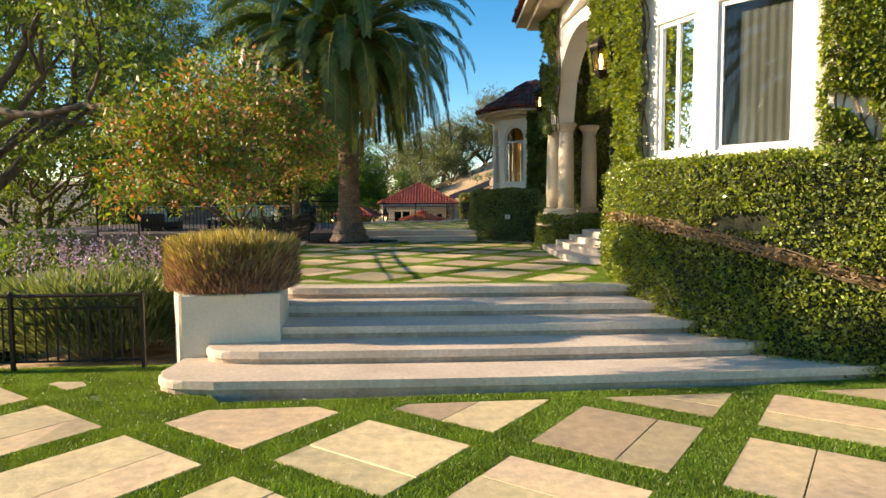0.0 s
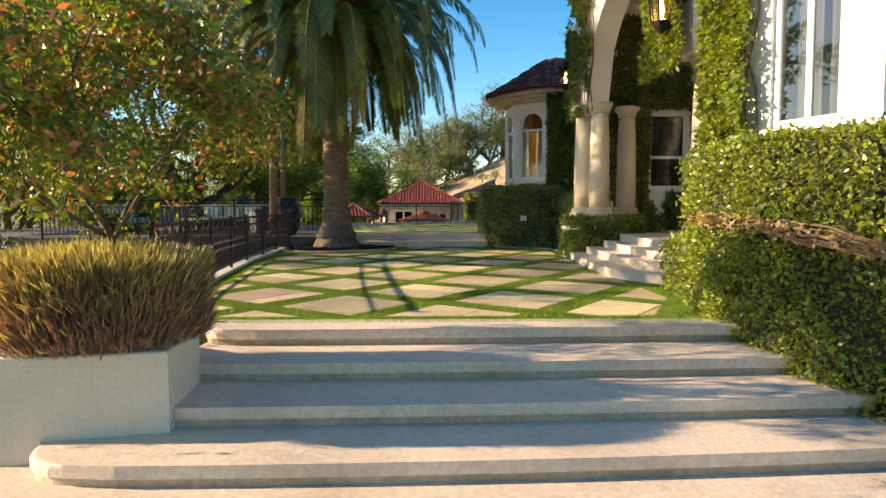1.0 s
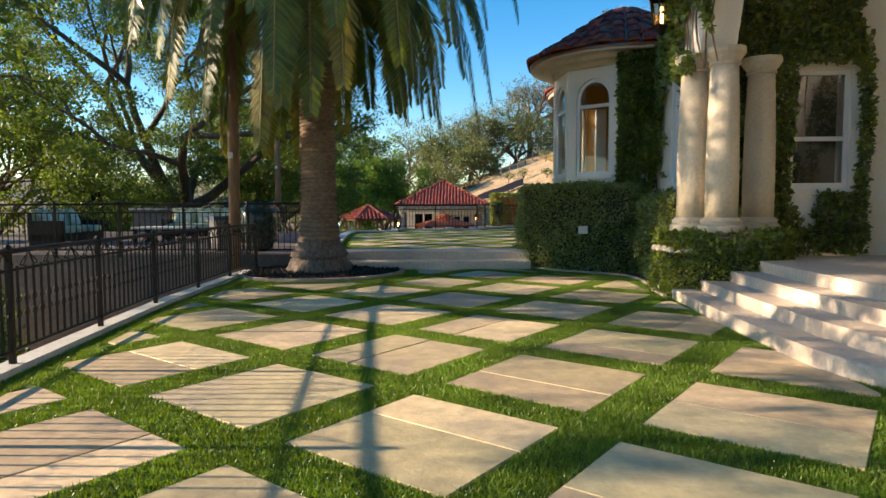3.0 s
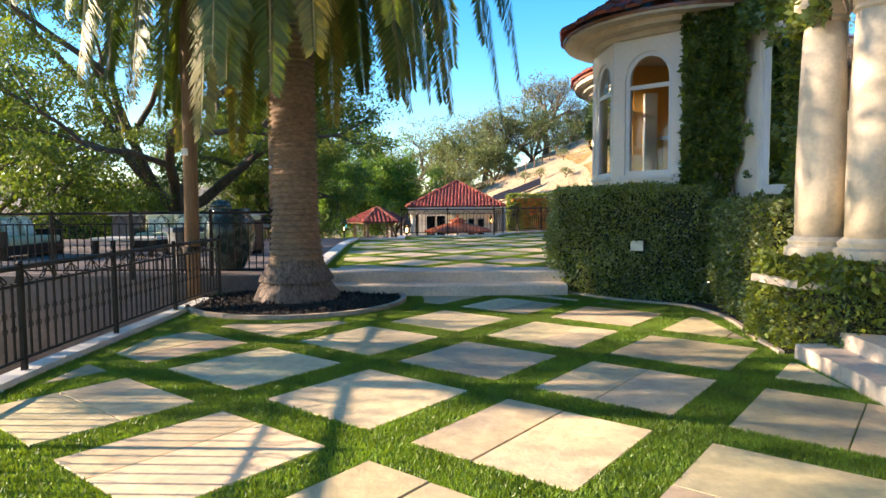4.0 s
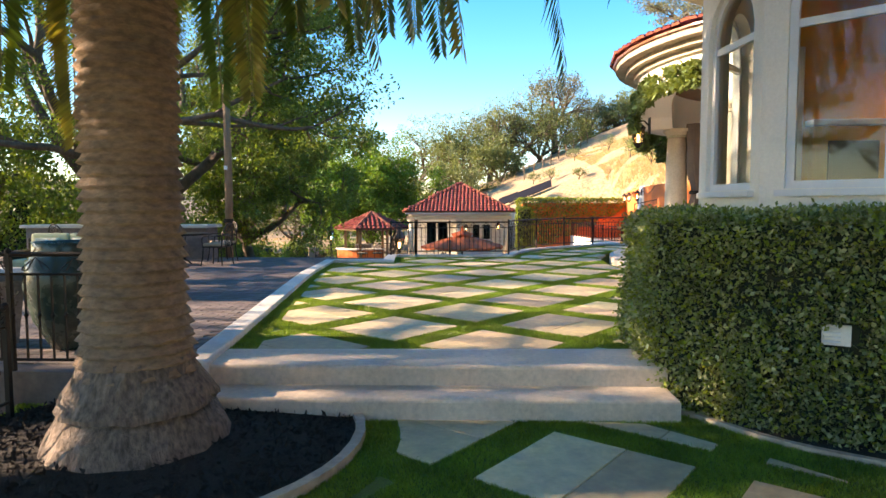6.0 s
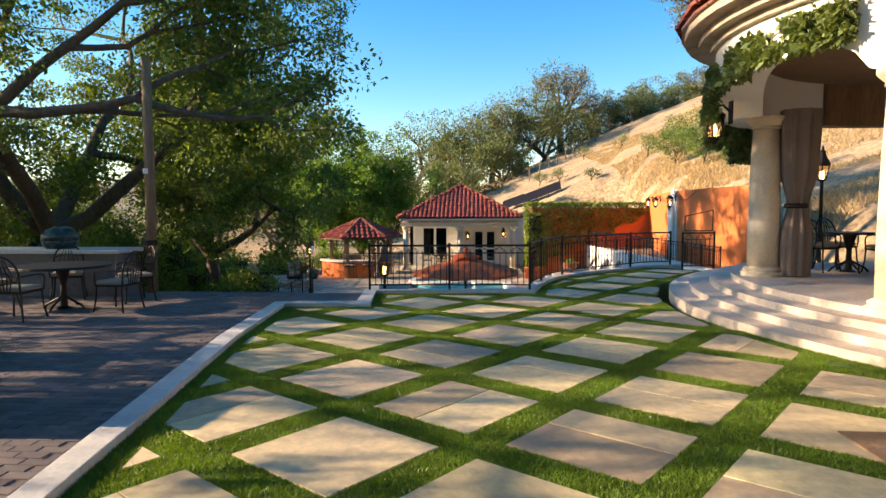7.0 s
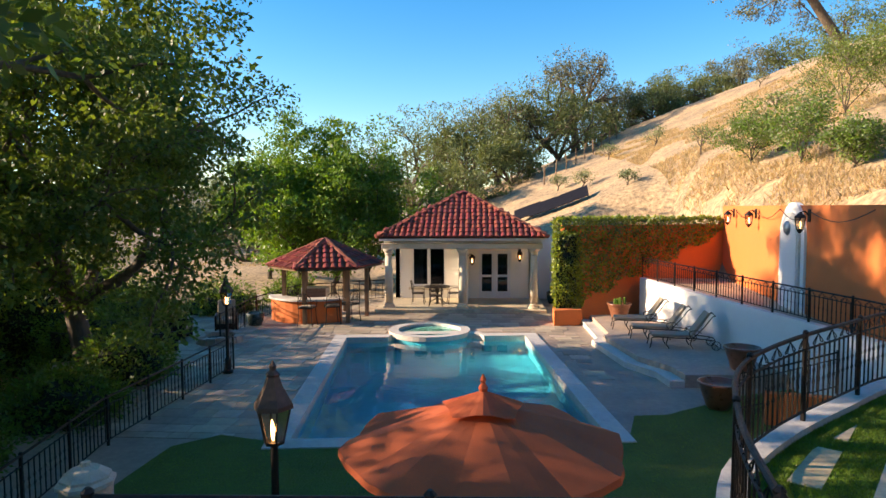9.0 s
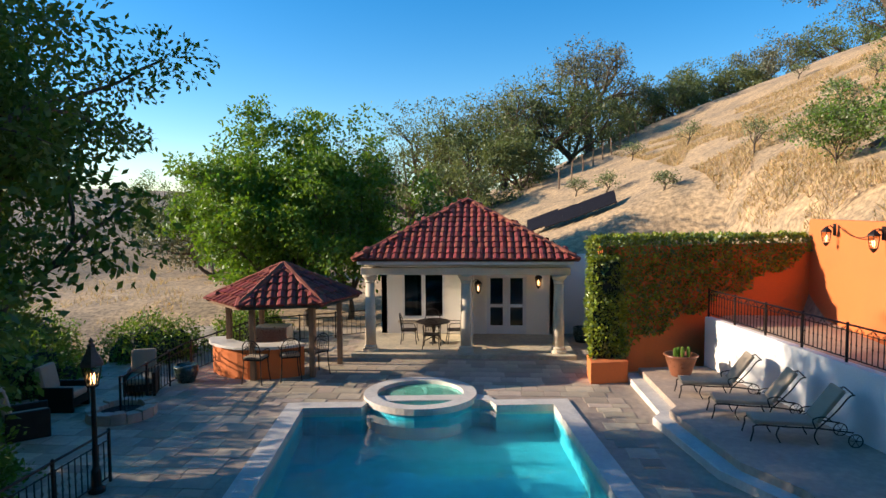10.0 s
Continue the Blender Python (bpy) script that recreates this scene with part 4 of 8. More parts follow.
# ---- date palm ----
def palm():
    p = thing("palm_tree", "tall date palm with a ringed trunk and drooping green fronds", "palm tree", "date palms", at=(-2.72, 18.45, ZM))
    gen = np.random.default_rng(3)
    bm = bmesh.new()
    n, rows = 44, 410
    rings = []
    for k in range(rows):
        z = 0.45 + 5.15 * k / (rows - 1)
        r = 0.30 + 0.05 * math.exp(-((z - 0.45) / 0.35) ** 2) - 0.012 * z + (0.12 * max(0, (z - 4.7)) ** 2)
        ring = []
        for j in range(n):
            a = 2 * math.pi * j / n
            # rows of old frond scars, offset like scales
            s = (a / (2 * math.pi) * 13 + (0.5 if int(z / 0.075) % 2 else 0)) % 1
            q = (z / 0.075) % 1
            bump = 0.052 * (1 - q) * (0.35 + 0.65 * abs(math.sin(s * math.pi))) + 0.014 * noise.noise((8 * math.cos(a), 8 * math.sin(a), 6 * z))
            ring.append(bm.verts.new(((r + bump) * math.cos(a), (r + bump) * math.sin(a), z)))
        rings.append(ring)
    for a, b in zip(rings, rings[1:]):
        for j in range(n):
            bm.faces.new((a[j], a[(j + 1) % n], b[(j + 1) % n], b[j]))
    bm.faces.new(rings[-1])
    part("trunk", bm, PALMBARK, p, smooth=True)
    # flared root boss with a ragged collar
    bm = bmesh.new()
    rings = []
    for r, z in ((0.60, -0.02), (0.585, 0.06), (0.54, 0.16), (0.49, 0.25), (0.44, 0.32), (0.42, 0.34), (0.50, 0.31), (0.50, 0.34), (0.45, 0.42), (0.39, 0.52), (0.34, 0.64)):
        rings.append([bm.verts.new(((r + 0.03 * noise.noise((4 * math.cos(t), 4 * math.sin(t), 9 * z)) + 0.012 * gen.normal()) * math.cos(t), (r + 0.03 * noise.noise((4 * math.cos(t), 4 * math.sin(t), 9 * z))) * math.sin(t), z + 0.03 * noise.noise((5 * math.cos(t), 5 * math.sin(t), 2)) * (1 if z > 0.1 else 0.2))) for t in (2 * math.pi * j / 48 for j in range(48))])
    for a, b in zip(rings, rings[1:]):
        for j in range(48):
            bm.faces.new((a[j], a[(j + 1) % 48], b[(j + 1) % 48], b[j]))
    part("root_boss", bm, ROOTS, p, "frayed grey-brown root boss", smooth=False)
    # fronds, each a stalk with two rows of leaflets
    top = Vector((0, 0, 5.6))
    for k in range(120):
        t = (k + 0.5) / 120
        az = k * 2.39996 + gen.normal() * 0.1
        lift = 1.3 - 1.75 * t ** 0.8 + gen.normal() * 0.05          # from upright to hanging
        L = 4.2 + gen.normal() * 0.25
        m = 16
        for trim in (1.0, 0.85, 0.7, 0.55):       # fronds over the upper steps are shorter
            pts = []
            pos = top + Vector((0.2 * math.cos(az), 0.2 * math.sin(az), 0.25 - 0.45 * t))
            for j in range(m + 1):
                pts.append(pos.copy())
                f = j / m
                ang = max(lift - (1.25 + 0.75 * t) * f ** 1.7 * 1.35, -1.45)
                pos = pos + Vector((math.cos(az) * math.cos(ang), math.sin(az) * math.cos(ang), math.sin(ang))) * (L * trim / m)
            if not any(v.y > 0.8 and v.z < 2.35 + 0.36 * v.y and v.x > -0.85 * v.y + 1.9 or (1.3 < v.x < 2.9 and -3 < v.y < 3 and v.z < 2.35) for v in pts):
                break
        P = np.array(pts)
        q = 120
        f = np.linspace(0.13, 0.995, q)
        idx = np.clip((f * m).astype(int), 0, m - 1)
        w = (f * m - idx)[:, None]
        base = P[idx] * (1 - w) + P[idx + 1] * w
        d = P[idx + 1] - P[idx]
        d /= np.linalg.norm(d, axis=1)[:, None]
        sx = np.array([-math.sin(az), math.cos(az), 0.0])
        up = np.cross(sx, d)
        quads = []
        for sign in (-1, 1):
            ln = 0.46 * np.sin(math.pi * (0.16 + 0.74 * f))[:, None] * (1 + 0.08 * gen.normal(size=(q, 1)))
            go = d * 0.8 + sx * sign * 0.95 + up * (0.30 + 0.10 * gen.normal(size=(q, 1)))
            go[:, 2] -= 0.10
            go /= np.linalg.norm(go, axis=1)[:, None]
            wide = np.cross(go, up)
            wide /= np.linalg.norm(wide, axis=1)[:, None] + 1e-9
            tip = base + go * ln
            tip[:, 2] -= 0.06 * ln[:, 0]
            midp = base + go * ln * 0.45
            quads.append(np.stack([base, midp + wide * 0.018, tip, midp - wide * 0.018], 1))
        r = np.linspace(0.026, 0.005, m + 1)[:, None]
        cor = [P + r * sx, P + r * np.array([0, 0, 1.0]), P - r * sx, P - r * np.array([0, 0, 1.0])]
        stalk = np.concatenate([np.stack([cor[c][:-1], cor[(c + 1) % 4][:-1], cor[(c + 1) % 4][1:], cor[c][1:]], 1) for c in range(4)])
        aged = (t > 0.78 and k % 3 == 0) or t > 0.96
        ob = soup("frond", quads + [stalk], FRONDOLD if aged else FROND, p, "yellowing older palm frond" if aged else "")
        ob.data.materials.append(STALK)
        mi = np.zeros(len(ob.data.polygons), np.int32)
        mi[2 * q:] = 1
        ob.data.polygons.foreach_set("material_index", mi)
    bm = bmesh.new()
    for k in range(9):
        az = k * 0.7
        for j in range(16):
            a2, l = az + gen.normal() * 0.25, 0.7 + 0.25 * gen.random()
            tube(bm, [(0.15 * math.cos(az), 0.15 * math.sin(az), 5.85), (0.5 * l * math.cos(a2), 0.5 * l * math.sin(a2), 6.2 + 0.1 * gen.random()), (0.95 * l * math.cos(a2), 0.95 * l * math.sin(a2), 5.95 - 0.25 * gen.random())], [0.008, 0.012, 0.02], 4)
    part("fruit_cluster", bm, material("date_fruit", (0.62, 0.19, 0.03), 0.6), p, "orange date clusters among the fronds")
    return p


copy_thing(palm(), pose(-5.3, 0.6, -0.1, 0, 0, 140))


# ---- trees ----
def limb_walk(gen, start, way, length, r, depth, out, tips, bend=0.35, kids=3, shrink=0.66):
    """A limb that bends and forks: segments go to out, ends to tips."""
    pts, d = [Vector(start)], Vector(way).normalized()
    m = 5
    for k in range(m):
        d = (d + Vector(gen.normal(size=3)) * bend * 0.4 + Vector((0, 0, 0.04))).normalized()
        pts.append(pts[-1] + d * (length / m))
    out.append((pts, [r * (1 - 0.45 * k / m) for k in range(m + 1)]))
    if depth == 0:
        tips.append((pts[-1], d))
        tips.append((pts[3], d))
        return
    for k in range(kids):
        ax = d.orthogonal().normalized()
        ax.rotate(Matrix.Rotation(2 * math.pi * (k + gen.random()) / kids, 3, d))
        w = (d + ax * (0.55 + 0.35 * gen.random())).normalized()
        at = pts[-1] if k < 2 else pts[3]
        limb_walk(gen, at, w, length * shrink * (0.85 + 0.3 * gen.random()), r * 0.55, depth - 1, out, tips, bend, kids, shrink)


def tree(name, label, at, height, spread, leaf, mat, count, seed, bare=0.3, trunk_r=None, depth=3, lean=(0, 0), flat=0.6, clump=0.55, twigs=True, cat="tree", droop=0.25, leafmats=None, group="", fill=0.5):
    """A trunk with forked limbs and a crown of leaf clumps round the twig ends."""
    gen = np.random.default_rng(seed)
    t = thing(name, label, cat, group, at=at)
    limbs, tips = [], []
    r = trunk_r or height * 0.035
    top = Vector((lean[0], lean[1], height * bare))
    base = [Vector((0, 0, -0.3)), top * 0.35 + Vector(gen.normal(size=3)) * 0.04 * height * Vector((1, 1, 0)).length * 0.4, top]
    limbs.append(([Vector(p) for p in spline(base, 3)], [r * (1.25 - 0.45 * k / 6) for k in range(7)]))
    main = 5
    for k in range(main):
        a = 2 * math.pi * (k + 0.6 * gen.random()) / main
        up = 0.35 + 0.6 * gen.random()
        limb_walk(gen, top, (math.cos(a) * spread, math.sin(a) * spread, up * height * flat), math.hypot(spread * 0.42, height * (1 - bare) * 0.34), r * 0.6, depth - 1, limbs, tips)
    for nm, some in (("trunk", limbs[:1]), ("branch_work", limbs[1:])):
        bm = bmesh.new()
        for pts, rad in some:
            tube(bm, pts, rad, 8 if rad[0] > 0.05 else 4, cap=False)
        part(nm, bm, BARK, t, smooth=True)
    t.children[-1]["kind"] = "stuff"
    # clumps round the tips, drawn into an uneven crown
    T = np.array([p for p, _ in tips])
    c0 = np.array([lean[0], lean[1], height * (bare + (1 - bare) * 0.5)])
    rad = np.array([spread, spread, height * (1 - bare) * 0.52])
    extra = gen.normal(size=(int(len(T) * fill), 3))
    extra /= np.linalg.norm(extra, axis=1)[:, None]
    extra = c0 + extra * rad * (0.55 + 0.4 * gen.random((len(extra), 1)))
    T = np.concatenate([T, extra])
    per = max(4, count // len(T))
    size = clump * (0.6 + 0.8 * gen.random(len(T)))
    pts, outs = [], []
    for c, s in zip(T, size):
        q = gen.normal(size=(per, 3))
        q /= np.linalg.norm(q, axis=1)[:, None]
        rr = s * gen.random((per, 1)) ** 0.45
        q2 = q * rr * np.array([1.25, 1.25, 0.7])
        pts.append(c + q2)
        outs.append(q)
    pts, outs = np.concatenate(pts), np.concatenate(outs)
    mats = leafmats or [(mat, 1.0, "crown")]
    pick = gen.random(len(pts))
    lo = 0
    for mm, share, nm in mats:
        sel = (pick >= lo) & (pick < lo + share)
        lo += share
        soup(nm, [leaf_quads(pts[sel], leaf, outs[sel] * 0.8, droop, gen=gen)], mm, t)
    return t


# the great oaks on the left
tree("oak_tree", "large spreading oak with dark green leaves and crooked limbs", (-13.2, 36.4, -1.6), 17.0, 9.7, 0.07, OAK, 210000, 11, bare=0.2, trunk_r=0.42, depth=4, clump=0.66, fill=1.3)
tree("oak_tree", "dense oak with low hanging branches beside the pool", (-11.7, 43.6, -2.0), 11.0, 3.7, 0.085, OAK, 70000, 17, bare=0.24, trunk_r=0.3, depth=4, clump=0.6, droop=0.5, fill=1.2)
tree("oak_tree", "tall oak behind the lower garden", (-12.8, 16.6, -1.4), 14.5, 4.4, 0.085, OAK, 46000, 13, bare=0.2, trunk_r=0.3, depth=4, clump=0.46, flat=0.75, fill=0.8)
tree("oak_tree", "tall open oak at the end of the lower garden", (-22.0, 26.5, -1.4), 14.5, 6.5, 0.12, OAK, 6000, 14, bare=0.2, trunk_r=0.4, depth=4, clump=0.7, fill=0.8)
tree("oak_tree", "broad oak beyond the garden fence", (-23.0, 36.0, -2.2), 10.5, 5.5, 0.15, OAK, 20000, 15, bare=0.18, trunk_r=0.36, depth=4, clump=0.95)
tree("oak_tree", "leafy oak at the garden edge", (-21.0, 46.0, -2.4), 6.5, 3.6, 0.15, OAK, 9000, 16, bare=0.16, trunk_r=0.3, depth=4, clump=0.9)
tree("crape_myrtle", "small crape myrtle turning rust and green in the planter", (-2.38, 7.35, 0.72), 2.9, 0.95, 0.034, MYRTLE, 20000, 21, bare=0.26, trunk_r=0.035, depth=4, clump=0.2, fill=0.25, leafmats=[(MYRTLE, 0.6, "crown"), (MYRTLEDEEP, 0.16, "inner_leaves"), (RUST, 0.24, "seed_head")])
# bright green trees behind the gazebo
for k, (x, y, h, s) in enumerate(((-11.4, 60.5, 9.8, 1.9), (-9.4, 62.0, 9.4, 1.8), (-7.2, 60.5, 9.6, 2.0), (-13.2, 63.0, 8.0, 1.8), (-8.4, 58.6, 7.8, 1.5), (-10.3, 58.8, 7.0, 1.4))):
    tree("leafy_tree", "upright bright green tree behind the gazebo", (x, y, -1.2), h, s, 0.11, LIME, 15000, 31 + k, bare=0.1, trunk_r=0.13, depth=3, clump=0.5, flat=1.3, fill=1.0, group="trees behind the gazebo")
# far oaks along the ridge and behind the pool house
FAR = [(8.3, 96, 12.0, 4.4, 0.3), (6.0, 93, 9.0, 3.6, 0.1), (10.5, 99, 7.5, 3.2, 0.06), (3.2, 91, 10.2, 3.8, 0.22), (0.4, 94, 10.5, 4.2, 0.2), (-1.8, 86, 9.0, 3.3, 0.15), (-5.0, 90, 11.5, 4.4, 0.12), (-8.6, 94, 12.5, 5.0, 0.12), (-13.5, 97, 11.5, 4.4, 0.1), (-4.2, 79, 7.2, 2.7, 0.06), (1.6, 83, 5.6, 2.4, 0.06),
       (13.8, 101, 8.4, 2.7, 0.12), (16.2, 103, 7.6, 3.0, 0.05), (18.6, 100, 6.6, 2.3, 0.1), (21.0, 104, 7.4, 3.2, 0.05), (24.4, 102, 6.0, 2.8, 0.05), (28.5, 103, 7.0, 4.0, 0.04), (33.5, 100, 7.5, 4.4, 0.05), (38.5, 97, 9.5, 5.0, 0.08), (44.0, 92, 9.0, 5.0, 0.05),
       (-19, 88, 8.5, 4.2, 0.06), (-24.5, 83, 6.5, 3.4, 0.05), (-27, 94, 8.5, 5, 0.05), (-35, 99, 8.0, 5, 0.05), (-18, 73, 6.5, 3.2, 0.06)]
for k, (x, y, h, s, low) in enumerate(FAR):
    z = float(ground_height(np.array(float(x)), np.array(float(y))))
    z -= 2.2 if x > 9 else 0.6
    lean = (0.4 * math.sin(k * 2.3), 0.4 * math.cos(k * 1.7))
    tree("far_oak", "grey-green oak on the dry hillside", (x, y, z), h, s, 0.13, OAKFAR if k % 4 else OAKGREY, 8500, 50 + k, bare=max(low, 0.1), depth=4 if k in (0, 3, 4) else 3, clump=0.5 if k in (0, 11) else 0.75, lean=lean, group="oaks on the hill")
# the crooked oaks on the slope above the orange wall
for x, y, h, s, n, seed, lean in ((24.5, 74.0, 10.5, 7.5, 20000, 71, (-3.5, -0.5)), (29.5, 72.0, 9.0, 5.0, 14000, 72, (-0.6, 0.0))):
    tree("hill_oak", "crooked open oak on the dry slope above the orange wall", (x, y, float(ground_height(np.array(x), np.array(y)))), h, s, 0.1, OAKGREY, n, seed, bare=0.42, trunk_r=0.36, depth=4, lean=lean, clump=0.5, group="oaks on the hill")


def bush(name, label, at, rad, leaf, mats, count, seed, cat="shrub", core=True, out=0.9, group="", droop=0.1, long=1.6):
    """A shrub: a lumpy core coloured as the shade inside, and a skin of leaves. mats: (material, share, name)."""
    gen = np.random.default_rng(seed)
    b = thing(name, label, cat, group, at=at)
    q = gen.normal(size=(count, 3))
    q[:, 2] = np.abs(q[:, 2]) * 1.0 - 0.25
    q /= np.linalg.norm(q, axis=1)[:, None]
    lump = np.array([noise.noise(Vector(v) * 2.3 + Vector((seed, 0, 0))) for v in q])
    rr = (0.80 + 0.35 * lump + 0.14 * gen.normal(size=count) * 0.6)[:, None]
    p = q * rr * np.array(rad)
    pick, lo = gen.random(count), 0
    for mm, share, nm in mats:
        sel = (pick >= lo) & (pick < lo + share)
        lo += share
        soup(nm, [leaf_quads(p[sel], leaf, q[sel] * out, droop, long, gen=gen)], mm, b)
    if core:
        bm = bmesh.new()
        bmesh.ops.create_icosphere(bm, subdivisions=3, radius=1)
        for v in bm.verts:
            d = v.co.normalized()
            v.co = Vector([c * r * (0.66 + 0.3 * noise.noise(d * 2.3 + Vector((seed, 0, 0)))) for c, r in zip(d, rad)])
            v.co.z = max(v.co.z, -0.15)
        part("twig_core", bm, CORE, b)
    return b


# shrubs on the hill
HILL = [(10.1, 56.0, 1.0, 1), (10.6, 52.8, 1.2, 1), (14.5, 57.3, 1.6, 2), (11.1, 50.0, 0.7, 1), (10.9, 74.0, 0.8, 0), (10.4, 63.2, 0.8, 0), (5.1, 68.8, 0.7, 0), (3.9, 72.3, 0.6, 0), (6.8, 63.9, 0.5, 0), (23.0, 86.1, 0.7, 0), (17.0, 58.5, 1.5, 2), (15.5, 66.0, 0.6, 0), (19.5, 70.0, 0.7, 0), (8.2, 77.0, 0.7, 0)]
for k, (x, y, r, lush) in enumerate(HILL):
    z = float(ground_height(np.array(float(x)), np.array(float(y))))
    what = "leafy green shrub on the dry hill" if lush == 1 else "yellow-green shrub on the dry hill" if lush else "thin grey-green sapling shrub on the dry hill"
    mix = [(LIME, 0.5, "leaves"), (SHRUB, 0.5, "young_leaves")] if lush == 1 else [(MYRTLE, 0.6, "leaves"), (SHRUB, 0.4, "young_leaves")] if lush else [(SHRUB, 1.0, "leaves")]
    tree("hill_shrub", what, (x, y, z - 0.1), (2.9 if lush else 2.2) * r, r, 0.06, SHRUB, (6500 if lush else 700), 80 + k, bare=0.1 if lush else 0.3, trunk_r=0.05, depth=3, flat=1.2 if lush else 0.7, fill=0.8 if lush else 0.3, clump=0.36 * r, leafmats=mix, cat="shrub", lean=(0.15 * r, 0), group="shrubs on the hill")
# low dead scrub and fence posts along the foot of the slope
for k in range(9):
    x, y = 3.4 + 1.05 * k, 76.5 + 1.9 * k
    fp = thing("fence_post", "weathered leaning fence post on the slope", "post", "slope fence posts", at=(x, y, float(ground_height(np.array(x), np.array(y)))))
    bm = bmesh.new()
    tube(bm, [(0, 0, -0.2), (0.05 * math.sin(k), 0.02, 0.7), (0.1 * math.sin(k * 2.1), 0.03, 1.35)], [0.06, 0.055, 0.05], 7)
    part("shaft", bm, WOOD, fp)
log = thing("fallen_log", "grey fallen trunk lying on the slope", "log", at=(12.3, 56.6, float(ground_height(np.array(12.3), np.array(56.6))) + 0.1))
bm = bmesh.new()
tube(bm, [(-0.9, -0.5, -0.38), (0, 0, 0.02), (0.9, 0.4, 0.4)], [0.09, 0.08, 0.05], 8)
part("shaft", bm, BARK, log)
# dark shrubs below the patio and along the deck
for k, (x, y, r) in enumerate(((-9.8, 37.2, 1.2), (-9.6, 40.0, 1.5), (-10.0, 43.0, 1.5), (-12.4, 45.5, 1.7), (-13.0, 49, 1.8), (-11.8, 52.8, 1.7), (-9.8, 56.0, 1.5), (-12.5, 37.5, 1.8), (-11.0, 34.8, 1.7), (-13.6, 35.0, 1.8), (-14.5, 42, 2.0), (-15.5, 52, 2.0))):
    bush("garden_shrub", "dense dark green shrub beside the pool deck", (x, y, -1.2), (r, r, r * 0.95), 0.06, [(OAK, 0.6, "leaves"), (LIME, 0.4, "young_leaves")], 7000, 120 + k, group="shrubs by the deck")


for k, (x, y, r, h) in enumerate(((-16.5, 33.2, 2.3, 4.6), (-13.6, 34.0, 2.0, 3.8), (-10.9, 34.6, 1.6, 3.0), (-12.2, 38.2, 2.0, 4.0), (-18.5, 37.5, 2.6, 5.0), (-15.6, 39.5, 2.3, 4.4), (-17.5, 43.5, 2.4, 3.2), (-15.0, 46.5, 2.0, 4.0), (-18.6, 48.0, 2.4, 4.6), (-16.4, 51.0, 2.2, 3.6))):
    bush("garden_shrub", "tall dense shrub under the great oak", (x, y, -1.5), (r, r, h), 0.075, [(OAK, 0.8, "leaves"), (LIME, 0.2, "young_leaves")], 11000, 160 + k, group="shrubs under the oak")

# ---- planter, lavender and dry shrub ----
def planter():
    p = thing("planter", "white rendered garden planter beside the steps", "planter", kind="")
    bm = bmesh.new()
    ring_path(bm, [(-2.78, 6.68), (-1.86, 6.88), (-1.93, 7.5), (-2.75, 7.95), (-3.1, 7.4), (-2.78, 6.75)], 0.14, -0.1, 0.80, 0.02)
    part("wall", bm, PLASTER, p)
    bm = bmesh.new()
    prism(bm, [(-2.76, 6.75), (-1.9, 6.93), (-1.96, 7.46), (-2.74, 7.88), (-3.05, 7.4)], 0.0, 0.76)
    part("soil", bm, SOIL, p)


planter()


def twiggy(name, label, at, rad, mats, count, seed, blade=(0.012, 0.22), cat="shrub", spray=0.75):
    """A shrub of many thin upright shoots."""
    gen = np.random.default_rng(seed)
    b = thing(name, label, cat, at=at)
    a = gen.random(count) * 2 * math.pi
    rr = np.sqrt(gen.random(count))
    foot = np.stack([rad[0] * rr * np.cos(a), rad[1] * rr * np.sin(a), rad[2] * (0.1 + 0.75 * gen.random(count)) * (1 - 0.12 * rr ** 2)], 1)
    d = np.stack([spray * rr * np.cos(a), spray * rr * np.sin(a), np.full(count, 0.85)], 1) + gen.normal(size=(count, 3)) * 0.28
    d /= np.linalg.norm(d, axis=1)[:, None]
    s = np.cross(d, gen.normal(size=(count, 3)))
    s /= np.linalg.norm(s, axis=1)[:, None]
    L = blade[1] * (0.7 + 0.6 * gen.random((count, 1)))
    quads = np.stack([foot, foot + d * L * 0.5 + s * blade[0], foot + d * L, foot + d * L * 0.5 - s * blade[0]], 1)
    hi = foot[:, 2] / rad[2] + 0.25 * gen.normal(size=count)
    cuts = np.quantile(hi, np.cumsum([0] + [m[1] for m in mats]).clip(0, 1))
    for (mm, share, nm), lo, up in zip(mats, cuts, cuts[1:]):
        soup(nm, [quads[(hi >= lo) & (hi <= up)]], mm, b)
    return b


twiggy("dry_shrub", "clipped dry brown shrub in the white planter", (-2.4, 7.2, 0.72), (0.70, 0.62, 0.78), [(DRYBUSH, 0.62, "dry_growth"), (DRYTIP, 0.38, "yellow_growth")], 42000, 5, (0.006, 0.13), spray=0.42)
lav = twiggy("lavender_bush", "grey-green lavender bush with violet flower spikes", (-4.5, 8.2, -0.1), (1.3, 0.95, 1.05), [(SHRUB, 0.5, "stems"), (LAV, 0.5, "leaves")], 26000, 6, (0.012, 0.2))
gen = np.random.default_rng(9)
n = 160
foot = np.stack([gen.normal(size=n) * 0.75, gen.normal(size=n) * 0.6, 0.85 + 0.15 * gen.random(n)], 1)
way = np.stack([gen.normal(size=n) * 0.3 - 0.12, gen.normal(size=n) * 0.25, np.ones(n)], 1) * (0.3 + 0.3 * gen.random((n, 1)))
beads = np.concatenate([foot + way * f + gen.normal(size=(n, 3)) * 0.008 for f in np.linspace(0.3, 1, 14)])
soup("flower_spikes", [leaf_quads(beads, 0.022, gen=gen)], LAVBLOOM, lav)
